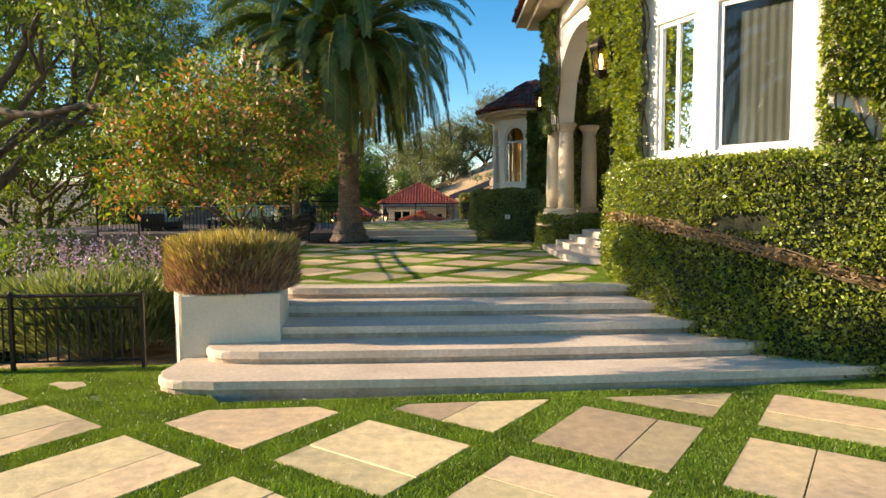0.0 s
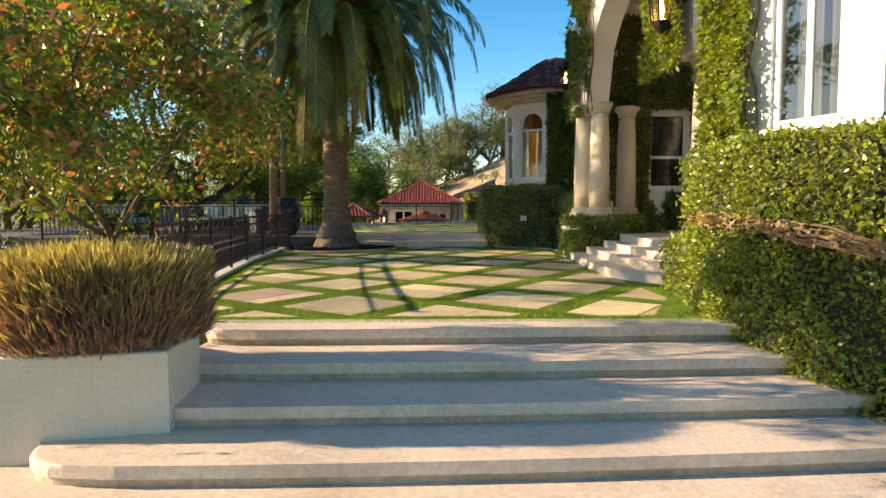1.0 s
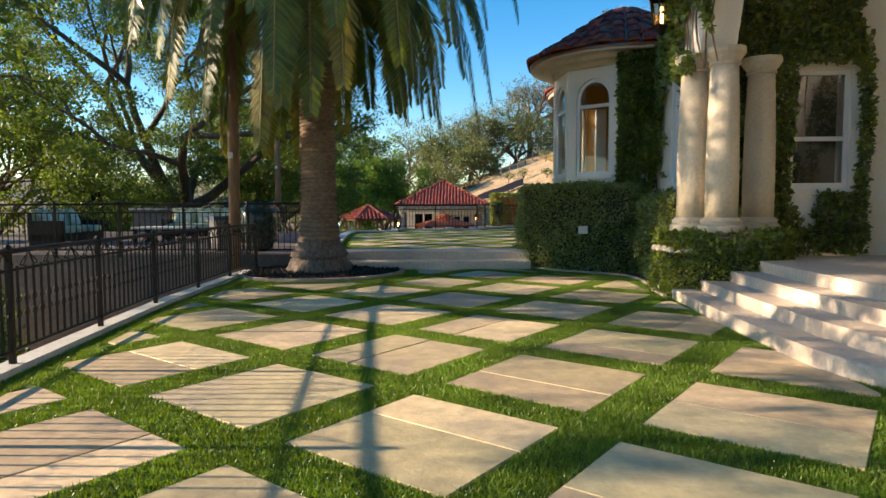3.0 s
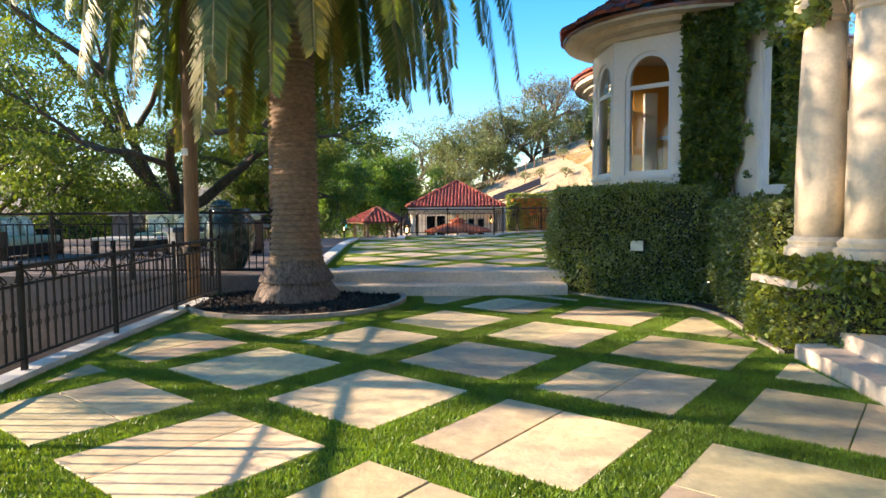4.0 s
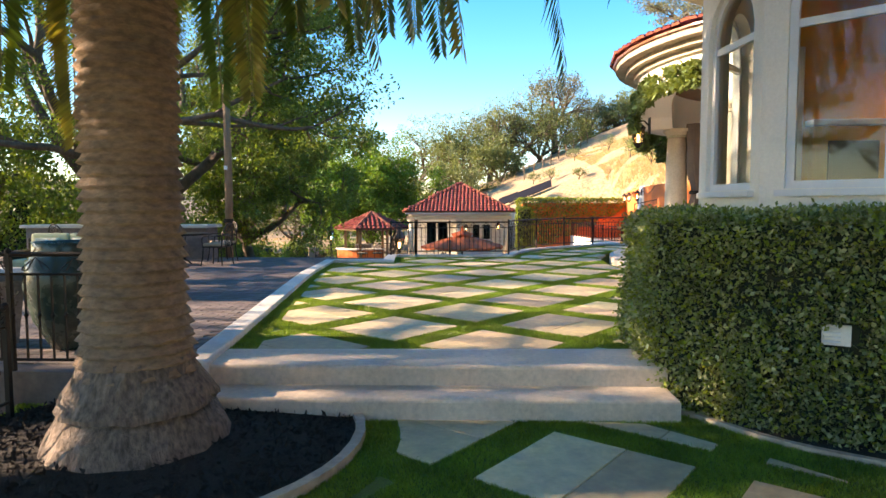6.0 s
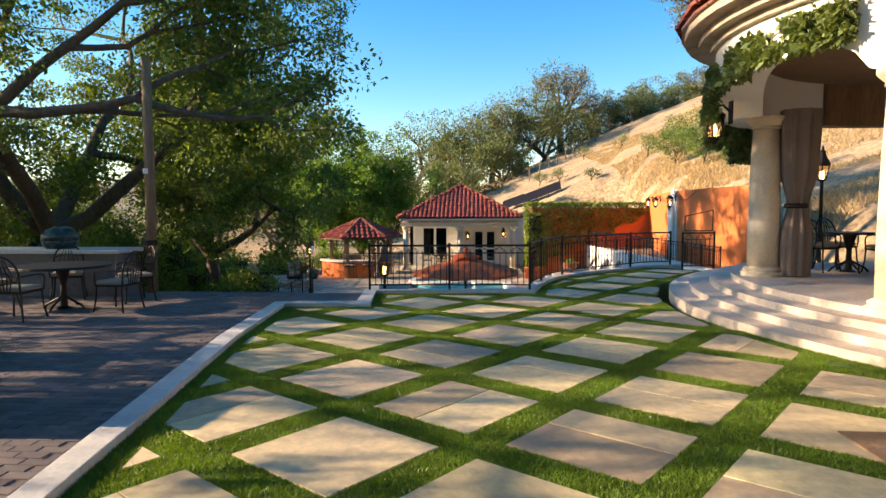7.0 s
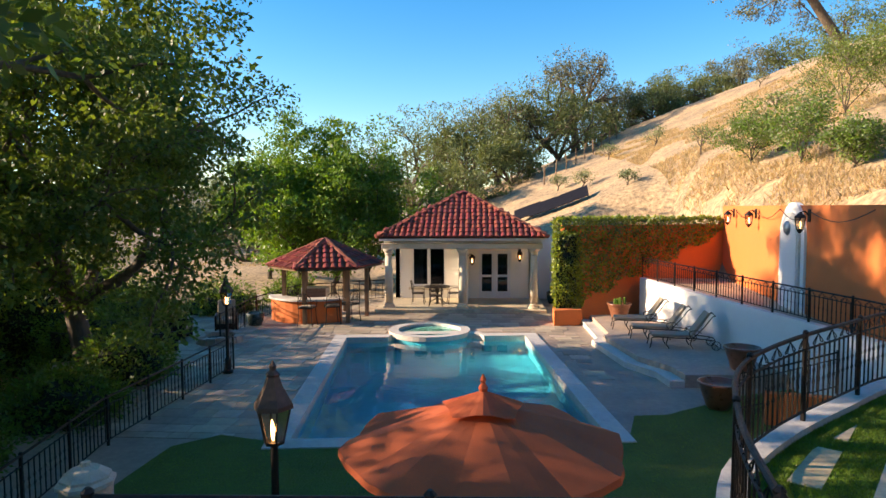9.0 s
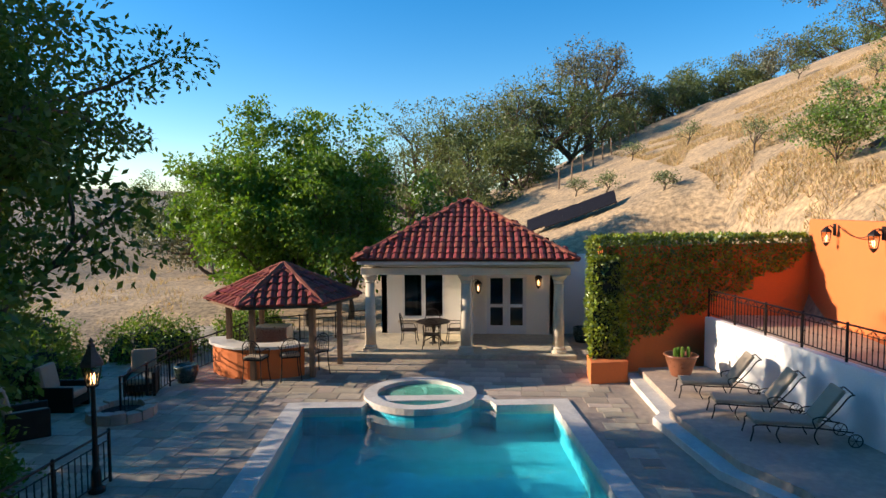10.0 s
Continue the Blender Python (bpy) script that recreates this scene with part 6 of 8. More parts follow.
def pool_house():
    h = thing("pool_house", "white pool house with red tile roof and columned porch", "pool house")
    z = ZP + 0.12
    bm = bmesh.new()
    prism(bm, [(-5.5, 52.95), (1.35, 52.95), (1.35, 60), (-5.5, 60)], ZP - 0.1, z, 0.02)
    part("porch_floor", bm, DECKS, h, "stone porch floor")
    bm = bmesh.new()
    wall_run(bm, (-5.1, 56.2), (-1.9, 56.2), z, 2.0, 0.2, [(0.75, 2.25, z + 0.55, z + 2.28, False)])
    part("wall", bm, STUCCO, h)
    bm = bmesh.new()
    wall_run(bm, (-1.9, 56.2), (1.05, 56.2), z, 2.0, 0.2, [(0.55, 1.95, z, z + 2.12, False)])
    part("wall", bm, STUCCO, h)
    for a, b in (((-5.1, 59.6), (-5.1, 56.2)), ((1.05, 56.2), (1.05, 59.6)), ((1.05, 59.6), (-5.1, 59.6))):
        bm = bmesh.new()
        wall_run(bm, a, b, z, 2.0, 0.2)
        part("wall", bm, STUCCO, h)
    bm = bmesh.new()
    box(bm, (-1.98, 54.3, z), (-1.82, 56.2, 1.95))
    part("porch_partition", bm, STUCCO, h)
    bm = bmesh.new()
    box(bm, (-5.25, 53.25, 1.52), (1.2, 53.55, 1.74), 0.02)
    part("porch_beam", bm, CREAM, h, "white porch beam")
    bm = bmesh.new()
    box(bm, (-5.2, 53.5, 1.76), (1.15, 59.6, 1.84))
    part("porch_ceiling", bm, STUCCO, h)
    bm = bmesh.new()
    box(bm, (-5.3, 52.98, 1.86), (1.28, 59.9, 1.96), 0.02)
    part("eave_board", bm, FRAME, h, "grey-white eave board")
    # Back wall coloured near-black for the shade indoors.
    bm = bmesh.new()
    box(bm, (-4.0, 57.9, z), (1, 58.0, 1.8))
    part("inner_wall", bm, UNLIT, h)
    roof = part("roof_board", bm_hip(), TERRA, h)
    e = [(-5.4, 52.85), (1.38, 52.85), (1.38, 60.0), (-5.4, 60.0)]
    ax, ay, az = -2.05, 56.4, 3.84
    for k in range(4):
        a, b = e[k], e[(k + 1) % 4]
        t = tiled_slope(h, [(*a, 2.0), (*b, 2.0), (ax, ay, az), (ax, ay, az)], name="roof_tiles", width=0.235, length=0.4)
        t["kind"] = "stuff"
        bm = bmesh.new()
        tube(bm, [Vector((*a, 2.04)).lerp(Vector((ax, ay, az + 0.05)), q / 10) for q in range(11)], [0.085 + 0.02 * (q % 2) for q in range(11)], 8)
        part("ridge_tiles", bm, TILES, h)
    for k, x in enumerate((-4.98, -1.99, 0.86)):
        for nm, prof in (("column_base", [(0.25, 0), (0.25, 0.08), (0.2, 0.1), (0.22, 0.16), (0.17, 0.2)]), ("column_shaft", [(0.165, 0.19), (0.17, 0.8), (0.14, 2.15)]), ("column_capital", [(0.14, 2.14), (0.17, 2.18), (0.15, 2.22), (0.22, 2.32), (0.24, 2.34), (0.24, 2.4)])):
            bm = bmesh.new()
            lathe(bm, prof, (x, PHY, z), 20)
            part(nm, bm, CREAM, h, smooth=nm == "column_shaft")
    # window and french doors
    for nm, x0, x1, q0, q1, n in (("window", -4.35, -2.85, z + 0.55, z + 2.28, 2), ("french_door", -1.35, 0.05, z, z + 2.12, 2)):
        w = thing(nm, "", "")
        w.parent = h
        for key in ("label", "category"):
            if key in w:
                del w[key]
        wide = (x1 - x0) / n
        for k in range(n):
            a, b = x0 + wide * k, x0 + wide * (k + 1)
            fw = 0.07 if nm == "window" else 0.13
            bm = bmesh.new()
            for lo, hi in (((a, q0), (a + fw, q1)), ((b - fw, q0), (b, q1)), ((a + fw, q1 - fw), (b - fw, q1)), ((a + fw, q0), (b - fw, q0 + (fw if nm == "window" else 0.3)))):
                box(bm, (lo[0], 56.24, lo[1]), (hi[0], 56.31, hi[1]), 0.005)
            if nm == "french_door":
                box(bm, (a + fw, 56.25, z + 0.95), (b - fw, 56.30, z + 1.05))
            part("leaf_frame" if nm == "french_door" else "window_frame", bm, FRAME, w)
            bm = bmesh.new()
            box(bm, (a + fw, 56.275, q0 + 0.05), (b - fw, 56.285, q1 - fw))
            pn = part("pane", bm, GLASSDARK, w)
            pn.visible_shadow = False
    bm = bmesh.new()
    box(bm, (-4.5, 56.1, z + 0.38), (-2.7, 56.26, z + 0.5), 0.02)
    part("window_sill", bm, CREAM, h)
    return h


def bm_hip():
    bm = bmesh.new()
    v = [bm.verts.new(p) for p in ((-5.36, 52.9, 1.97), (1.34, 52.9, 1.97), (1.34, 59.95, 1.97), (-5.36, 59.95, 1.97), (-2.05, 56.4, 3.81))]
    for k in range(4):
        bm.faces.new((v[k], v[(k + 1) % 4], v[4]))
    bm.faces.new(v[:4])
    return bm


pool_house()
wall("wall_court", "white rendered court wall beside the pool house", [((1.1, 57.0), (2.4, 57.0), ZP, 1.9, 0.2), ((2.4, 57.0), (2.4, 52.5), ZP, 1.3, 0.2)])


def wall_lantern(x, y, z, face, label="dark iron wall lantern with warm glass", s=1.0):
    w = thing("wall_lantern", label, "lantern", "wall lanterns", at=(x, y, z))
    w.rotation_euler = (0, 0, face)
    bm = bmesh.new()
    tube(bm, [(0, 0, 0), (0.08 * s, 0, 0.08 * s), (0.16 * s, 0, 0.06 * s)], 0.012 * s, 6)
    box(bm, (-0.015, -0.05 * s, -0.12 * s), (0.01, 0.05 * s, 0.12 * s), 0.004)
    part("bracket", bm, IRON, w)
    bm = bmesh.new()
    lathe(bm, [(0.02 * s, 0.06 * s), (0.11 * s, -0.02 * s), (0.11 * s, -0.045 * s)], (0.16 * s, 0, 0), 6)
    part("cap", bm, IRON, w)
    bm = bmesh.new()
    lathe(bm, [(0.095 * s, -0.045 * s), (0.065 * s, -0.26 * s)], (0.16 * s, 0, 0), 6)
    gl = part("glass", bm, glass_warm, w)
    gl.visible_shadow = False
    bm = bmesh.new()
    lathe(bm, [(0.07 * s, -0.255 * s), (0.05 * s, -0.29 * s), (0.015 * s, -0.33 * s)], (0.16 * s, 0, 0), 6)
    cage = part("cage", bm, IRON, w)
    for k in range(6):
        a = math.pi * k / 3
        bm = bmesh.new()
        tube(bm, [(0.16 * s + 0.097 * s * math.cos(a), 0.097 * s * math.sin(a), -0.045 * s), (0.16 * s + 0.067 * s * math.cos(a), 0.067 * s * math.sin(a), -0.26 * s)], 0.007 * s, 4)
        part("cage_bar", bm, IRON, cage)
    bm = bmesh.new()
    lathe(bm, [(0.012 * s, -0.24 * s), (0.022 * s, -0.17 * s), (0.008 * s, -0.10 * s)], (0.16 * s, 0, 0), 8)
    part("bulb", bm, FLAME, w)
    return w


glass_warm = glass("lantern_glass", (1.0, 0.85, 0.68), 0.8, 0.15)
wall_lantern(-1.82, 55.0, 1.1, 0, s=1.2)
wall_lantern(0.45, 56.18, 1.2, -math.pi / 2, s=1.3)
wall_lantern(3.12, 11.35, 4.6, math.pi, "large dark copper lantern on the porch wall", 1.9)
wall_lantern(2.74, 16.2, 4.65, math.pi, "large dark copper lantern on the porch wall", 1.6)

# ---- gazebo with a bar ----


def gazebo():
    g = thing("gazebo", "small gazebo with a red tile roof on wooden posts", "gazebo")
    c = Vector((-7.15, 51.7))
    r, ze, zt = 2.15, 1.02, 1.95
    n = 6
    P = [(c.x + r * math.cos(radians(a)), c.y + r * math.sin(radians(a))) for a in range(15, 375, 60)]
    for k in range(n):
        a, b = P[k], P[(k + 1) % n]
        t = tiled_slope(g, [(*a, ze), (*b, ze), (c.x, c.y, zt), (c.x, c.y, zt)], name="roof_tiles", width=0.26, length=0.42)
        t["kind"] = "stuff"
        bm = bmesh.new()
        tube(bm, [Vector((*a, ze + 0.04)).lerp(Vector((c.x, c.y, zt + 0.05)), q / 6) for q in range(7)], [0.085 + 0.02 * (q % 2) for q in range(7)], 8)
        part("ridge_tiles", bm, TILES, g)
    bm = bmesh.new()
    lo = [bm.verts.new((x, y, ze - 0.05)) for x, y in P]
    t = bm.verts.new((c.x, c.y, zt - 0.02))
    for k in range(n):
        bm.faces.new((lo[k], lo[(k + 1) % n], t))
    bm.faces.new(lo[::-1])
    part("roof_board", bm, WOOD, g)
    for a in (75, 135, 195, 255, 315, 15):
        bm = bmesh.new()
        x, y = c.x + 1.55 * math.cos(radians(a)), c.y + 1.55 * math.sin(radians(a))
        box(bm, (x - 0.07, y - 0.07, ZP), (x + 0.07, y + 0.07, ze), 0.01)
        part("post", bm, WOOD, g)


gazebo()


def bar_counter():
    b = thing("bar_counter", "curved orange rendered bar with a stone worktop", "bar")
    line = arc(-7.6, 51.9, 1.45, 190, 320, 12)
    bm = bmesh.new()
    ring_path(bm, line, 0.42, ZP - 0.02, ZP + 0.82, 0.02)
    part("body", bm, ORANGE, b)
    bm = bmesh.new()
    ring_path(bm, line, 0.62, ZP + 0.82, ZP + 0.89, 0.02)
    part("worktop", bm, COPING, b, "pale stone worktop")
    bm = bmesh.new()
    box(bm, (-8.3, 52.3, ZP + 0.0), (-7.3, 52.9, ZP + 1.05), 0.04)
    part("grill_hood", bm, STEEL, b, "steel grill")


bar_counter()


def garden_chair(name, label, m, group, high=0.0, cushion=True, lattice=True):
    """A cast metal chair: four legs, a seat, arms and an openwork back."""
    c = thing(name, label, "chair", group)
    s = 0.44 + high
    for x in (-0.23, 0.23):
        for y in (-0.22, 0.22):
            bm = bmesh.new()
            tube(bm, [(x, y, s), (x * 1.05, y * 1.05, s * 0.5), (x * 1.2, y * 1.2, 0)], [0.016, 0.014, 0.018], 6)
            part("leg", bm, IRON, c)
    bm = bmesh.new()
    box(bm, (-0.25, -0.24, s - 0.02), (0.25, 0.24, s + 0.015), 0.01)
    part("seat_frame", bm, IRON, c)
    if cushion:
        bm = bmesh.new()
        box(bm, (-0.24, -0.23, s + 0.016), (0.24, 0.23, s + 0.08), 0.03)
        part("cushion", bm, CUSHION, c, "pale beige seat cushion")
    bm = bmesh.new()
    hoop = [(-0.24, 0.24, s)] + [(-0.24 * math.cos(radians(a)), 0.26 + 0.07 * math.sin(radians(a)), s + 0.28 + 0.26 * math.sin(radians(a))) for a in range(0, 181, 20)] + [(0.24, 0.24, s)]
    tube(bm, hoop, 0.015, 6)
    back = part("backrest", bm, IRON, c, "openwork metal backrest")
    for k in range(5):
        x = -0.16 + 0.08 * k
        bm = bmesh.new()
        tube(bm, [(x * 0.5, 0.25, s), (x, 0.285, s + 0.25), (x * 0.4, 0.325, s + 0.5)], 0.008, 4)
        part("slat", bm, IRON, back)
    for z in (0.16, 0.34):
        bm = bmesh.new()
        tube(bm, [(-0.23, 0.27, s + z), (0, 0.285, s + z + 0.04), (0.23, 0.27, s + z)], 0.008, 4)
        part("cross_bar", bm, IRON, back)
    for x in (-0.26, 0.26):
        bm = bmesh.new()
        tube(bm, spline([(x, 0.24, s + 0.24), (x * 1.08, 0.0, s + 0.25), (x * 1.1, -0.2, s + 0.22), (x, -0.22, s)], 4), 0.013, 6)
        part("arm", bm, IRON, c)
    c.matrix_basis = m
    return c


def dining_table(m, r=0.6, label="round dark metal garden table"):
    t = thing("garden_table", label, "table")
    bm = bmesh.new()
    lathe(bm, [(r, 0.70), (r, 0.73), (r - 0.01, 0.74)], n=32)
    part("tabletop", bm, IRON, t)
    bm = bmesh.new()
    lathe(bm, [(0.16, 0.0), (0.06, 0.05), (0.045, 0.4), (0.12, 0.7)], n=14)
    part("pedestal", bm, IRON, t)
    for a in range(0, 360, 90):
        bm = bmesh.new()
        tube(bm, [(0.05 * math.cos(radians(a)), 0.05 * math.sin(radians(a)), 0.2), (0.3 * math.cos(radians(a)), 0.3 * math.sin(radians(a)), 0.07), (0.36 * math.cos(radians(a)), 0.36 * math.sin(radians(a)), 0.0)], 0.02, 6)
        part("foot", bm, IRON, t)
    t.matrix_basis = m
    return t


pz = ZP + 0.12
dining_table(pose(-3.1, 54.6, pz), 0.55, "round dark table on the pool house porch")
ch = garden_chair("porch_chair", "dark cast-metal chair on the pool house porch", pose(-3.9, 54.6, pz, 0, 0, 90), "porch chairs", cushion=False)
copy_thing(ch, pose(-3.1, 53.85, pz, 0, 0, 180))
copy_thing(ch, pose(-2.4, 54.7, pz, 0, 0, -80))
copy_thing(ch, pose(-3.2, 55.4, pz, 0, 0, 5))
st = garden_chair("bar_stool", "tall dark cast-metal bar chair at the counter", pose(-7.4, 50.0, ZP, 0, 0, 175), "bar chairs", 0.2)
copy_thing(st, pose(-6.6, 50.35, ZP, 0, 0, 205))
copy_thing(st, pose(-6.05, 50.95, ZP, 0, 0, 230))
tz = ZU - 0.045
dining_table(pose(-7.7, 28.9, tz), 0.75, "dark metal dining table on the brick patio")
dc = garden_chair("dining_chair", "ornate dark metal dining chair with a pale cushion", pose(-7.7, 27.85, tz, 0, 0, 180), "patio dining chairs")
for m in (pose(-6.65, 28.75, tz, 0, 0, -95), pose(-6.95, 29.75, tz, 0, 0, -40), pose(-8.7, 28.6, tz, 0, 0, 95), pose(-8.3, 29.9, tz, 0, 0, 30), pose(-9.9, 28.2, tz, 0, 0, 160)):
    copy_thing(dc, m)


def counter_grill():
    c = thing("outdoor_counter", "dark outdoor kitchen counter with a pale stone top", "counter")
    bm = bmesh.new()
    box(bm, (-12.5, 30.3, tz - 0.02), (-7.6, 31.0, tz + 0.82), 0.02)
    part("body", bm, BRICK, c)
    bm = bmesh.new()
    box(bm, (-12.6, 30.2, tz + 0.82), (-7.5, 31.08, tz + 0.9), 0.02)
    part("worktop", bm, COPING, c)
    e = thing("ceramic_grill", "dark green domed ceramic grill on the counter", "grill", at=(-8.9, 30.6, tz + 0.9))
    bm = bmesh.new()
    lathe(bm, [(0.26, 0), (0.33, 0.12), (0.34, 0.16)], n=28)
    part("base", bm, DARKPOT, e, smooth=True)
    bm = bmesh.new()
    lathe(bm, [(0.345, 0.17), (0.33, 0.27), (0.24, 0.38), (0.09, 0.43)], n=28)
    part("lid", bm, DARKPOT, e, smooth=True)


counter_grill()


def timber_post(x, y, z, h, label):
    p = thing("timber_post", label, "post", "light posts", at=(x, y, z))
    bm = bmesh.new()
    tube(bm, [(0, 0, -0.1), (0.02, 0.01, h * 0.5), (0, 0.03, h)], [0.105, 0.1, 0.09], 12)
    part("shaft", bm, WOOD, p, smooth=True)
    bm = bmesh.new()
    lathe(bm, [(0.13, 0.95), (0.13, 1.05)], n=12)
    part("collar", bm, IRON, p)
    bm = bmesh.new()
    box(bm, (-0.04, -0.14, 2.35), (0.04, -0.09, 2.45), 0.005)
    part("camera_box", bm, FRAME, p, "small white box")


timber_post(-4.4, 18.9, ZM - 0.3, 5.5, "round timber post with a small white box")
timber_post(-7.25, 30.9, ZU - 0.05, 4.6, "round timber post at the patio edge")


def pot(name, label, at, prof, mat, cat="pot"):
    p = thing(name, label, cat, at=at)
    bm = bmesh.new()
    lathe(bm, prof, n=28)
    part("body", bm, mat, p, smooth=True)
    return p


URN = [(0.16, 0), (0.2, 0.03), (0.34, 0.3), (0.41, 0.62), (0.38, 0.85), (0.3, 0.97), (0.33, 1.03), (0.29, 1.03), (0.26, 0.95)]
pot("garden_urn", "large dark green glazed garden urn", (-4.35, 20.2, ZU - 0.05), URN, DARKPOT, "urn")
CLAY = [(0.2, 0), (0.24, 0.04), (0.36, 0.4), (0.38, 0.5), (0.42, 0.52), (0.42, 0.56), (0.36, 0.56), (0.33, 0.48)]
cp = pot("terracotta_pot", "brown glazed clay pot with small cactus on the raised deck", (3.55, 50.1, ZP + 0.3), CLAY, TERRA)
bm = bmesh.new()
for k in range(7):
    x, y, hh = 0.2 * math.cos(k * 2.4) * (k / 7 + 0.2), 0.2 * math.sin(k * 2.4) * (k / 7 + 0.2), 0.16 + 0.05 * (k % 3)
    lathe(bm, [(0.03, 0.45), (0.05, 0.5 + hh * 0.5), (0.045, 0.48 + hh), (0.01, 0.52 + hh)], (x, y, 0), 8)
part("cactus", bm, LIME, cp, "green cactus")
pot("terracotta_pot", "dark glazed clay pot below the curved railing", (3.75, 41.3, ZP), CLAY, TERRA)
pot("terracotta_pot", "dark brown glazed pot on the raised deck", (5.0, 43.3, ZP + 0.3), CLAY, TERRA)
fence("stair_railing", "short dark iron railing by the lawn steps", [(4.0, 41.0, ZP), (5.0, 41.3, ZP + 0.1), (6.1, 41.3, ZP + 0.4)], 0.8, spacing=0.13, scroll=False, band=False)
bm = bmesh.new()
ring_path(bm, [(4.3, 40.4), (6.3, 39.9)], 0.2, ZP - 0.1, ZP + 0.62, 0.015)
tagged(part("wall_stair", bm, ORANGE), "low orange rendered wall beside the lawn steps", "wall", kind="structure")
pot("dark_pot", "dark round pot near the bar", (-9.3, 50.0, ZP), [(0.22, 0), (0.3, 0.2), (0.31, 0.42), (0.26, 0.46), (0.22, 0.4)], DARKPOT)
pot("dark_pot", "dark pot beside the court wall", (1.9, 55.6, ZP), [(0.22, 0), (0.3, 0.2), (0.31, 0.5), (0.26, 0.52), (0.22, 0.4)], DARKPOT)

# ---- spa ring at the pool's far end ----
SPA = pool_xy(-0.2, POOL_L + 0.95)
bm = bmesh.new()
n = 40
ring_between(bm, [(SPA[0] + 1.05 * math.cos(2 * math.pi * k / n), SPA[1] + 1.05 * math.sin(2 * math.pi * k / n)) for k in range(n)], [(SPA[0] + 1.37 * math.cos(2 * math.pi * k / n), SPA[1] + 1.37 * math.sin(2 * math.pi * k / n)) for k in range(n)], ZP - 0.06, ZP + 0.09)
tagged(part("spa_ring", bm, COPING), "round raised stone rim of the spa", "spa", kind="structure")
bm = bmesh.new()
ring_between(bm, [(SPA[0] + 1.07 * math.cos(2 * math.pi * k / n), SPA[1] + 1.07 * math.sin(2 * math.pi * k / n)) for k in range(n)], [(SPA[0] + 1.31 * math.cos(2 * math.pi * k / n), SPA[1] + 1.31 * math.sin(2 * math.pi * k / n)) for k in range(n)], ZP - 1.6, ZP - 0.062)
tagged(part("spa_wall", bm, POOLTILE), "blue plastered wall of the spa", "spa", kind="structure")
bm = bmesh.new()
lathe(bm, [(1.08, -0.45), (1.08, -0.44)], (SPA[0], SPA[1], ZP), 40)
tagged(part("spa_basin", bm, POOLTILE), "blue plastered spa floor", "spa", kind="structure")
bm = bmesh.new()
lathe(bm, [(1.06, -0.005), (1.06, 0.0)], (SPA[0], SPA[1], ZP), 40)
w = tagged(part("spa_water", bm, WATER), "still turquoise spa water", "water", kind="structure")
w.visible_shadow = False

# ---- lawn and raised deck by the pool ----
bm = bmesh.new()
prism(bm, [(-7.0, 31.0), (6.5, 31.0), (6.5, 43.0), (4.57, 42.2), (3.43, 41.4), (2.57, 40.8), (1.9, 40.7), (1.45, 39.2), (-4.4, 38.75), (-5.0, 38.95), (-5.95, 39.2), (-6.6, 38.6)], ZP - 0.1, ZP + 0.004)
tagged(part("pool_lawn", bm, TURF), "shaded artificial lawn round the near pool end", "lawn", kind="structure")
GRASS.append(([(-6.9, 31.1), (6.4, 31.1), (6.4, 42.9), (4.57, 42.2), (3.43, 41.4), (2.57, 40.8), (1.9, 40.7), (1.45, 39.2), (-4.4, 38.75), (-5.0, 38.95), (-5.95, 39.2), (-6.6, 38.6)], None, (0, 0), 0, ZP + 0.012, ()))
for k in range(2):
    bm = bmesh.new()
    q = 0.34 * k
    prism(bm, [(2.35 + q, 50.9), (2.4 + q, 47.6), (2.15 + q, 47.3), (2.55 + q, 44.6), (3.1 + q, 43.6), (3.2 + q, 42.8), (6.3, 42.9), (4.7, 51.2)], ZP - 0.1, ZP + 0.15 * (k + 1), 0.02)
    tagged(part("deck_step", bm, DECKS if k else COPING), "raised stone deck with the sun loungers", "deck", kind="structure")
WW = [(4.62, 51.3), (5.6, 45.1), (6.3, 41.0), (6.6, 38.0)]
bm = bmesh.new()
ring_path(bm, WW, 0.2, ZP - 0.1, 0.62, 0.015)
tagged(part("wall_ramp", bm, STUCCO), "white rendered retaining wall with soft leaf shadows", "wall", kind="structure")
bm = bmesh.new()
prism(bm, [(4.7, 51.5), (5.7, 45.1), (6.4, 41.0), (6.7, 37.5), (5.4, 36.2), (9, 36.0), (7.6, 44), (8.2, 52.5), (5.6, 52.6)], -0.5, 0.45)
tagged(part("ramp_walk", bm, DECKS), "stone walk above the retaining wall", "walk", kind="structure")
fence("ramp_railing", "light-struck iron railing on the retaining wall", [(*WW[0], 0.62), (*WW[1], 0.62), (*WW[2], 0.62), (6.55, 38.6, 0.62)], 0.72, spacing=0.13, scroll=False)
OW = [(8.1, 53.2), (7.32, 46.9), (6.93, 44.0), (6.75, 41.0), (6.9, 37.0)]
bm = bmesh.new()
ring_path(bm, [(x + 0.15, y) for x, y in OW], 0.3, -1.2, 3.2, 0.01)
tagged(part("wall_orange", bm, ORANGE), "tall orange stucco garden wall", "wall", kind="structure")
bm = bmesh.new()
ring_path(bm, [(1.75, 51.4), (3.0, 51.9), (5.3, 52.6), (8.3, 53.3)], 0.28, ZP - 0.1, 2.5, 0.01)
tagged(part("wall_orange_low", bm, ORANGE), "orange stucco garden wall half hidden by creeper", "wall", kind="structure")
bm = bmesh.new()
prism(bm, [(1.35, 50.3), (2.35, 50.55), (2.3, 51.5), (1.4, 51.3)], ZP - 0.1, ZP + 0.55, 0.02)
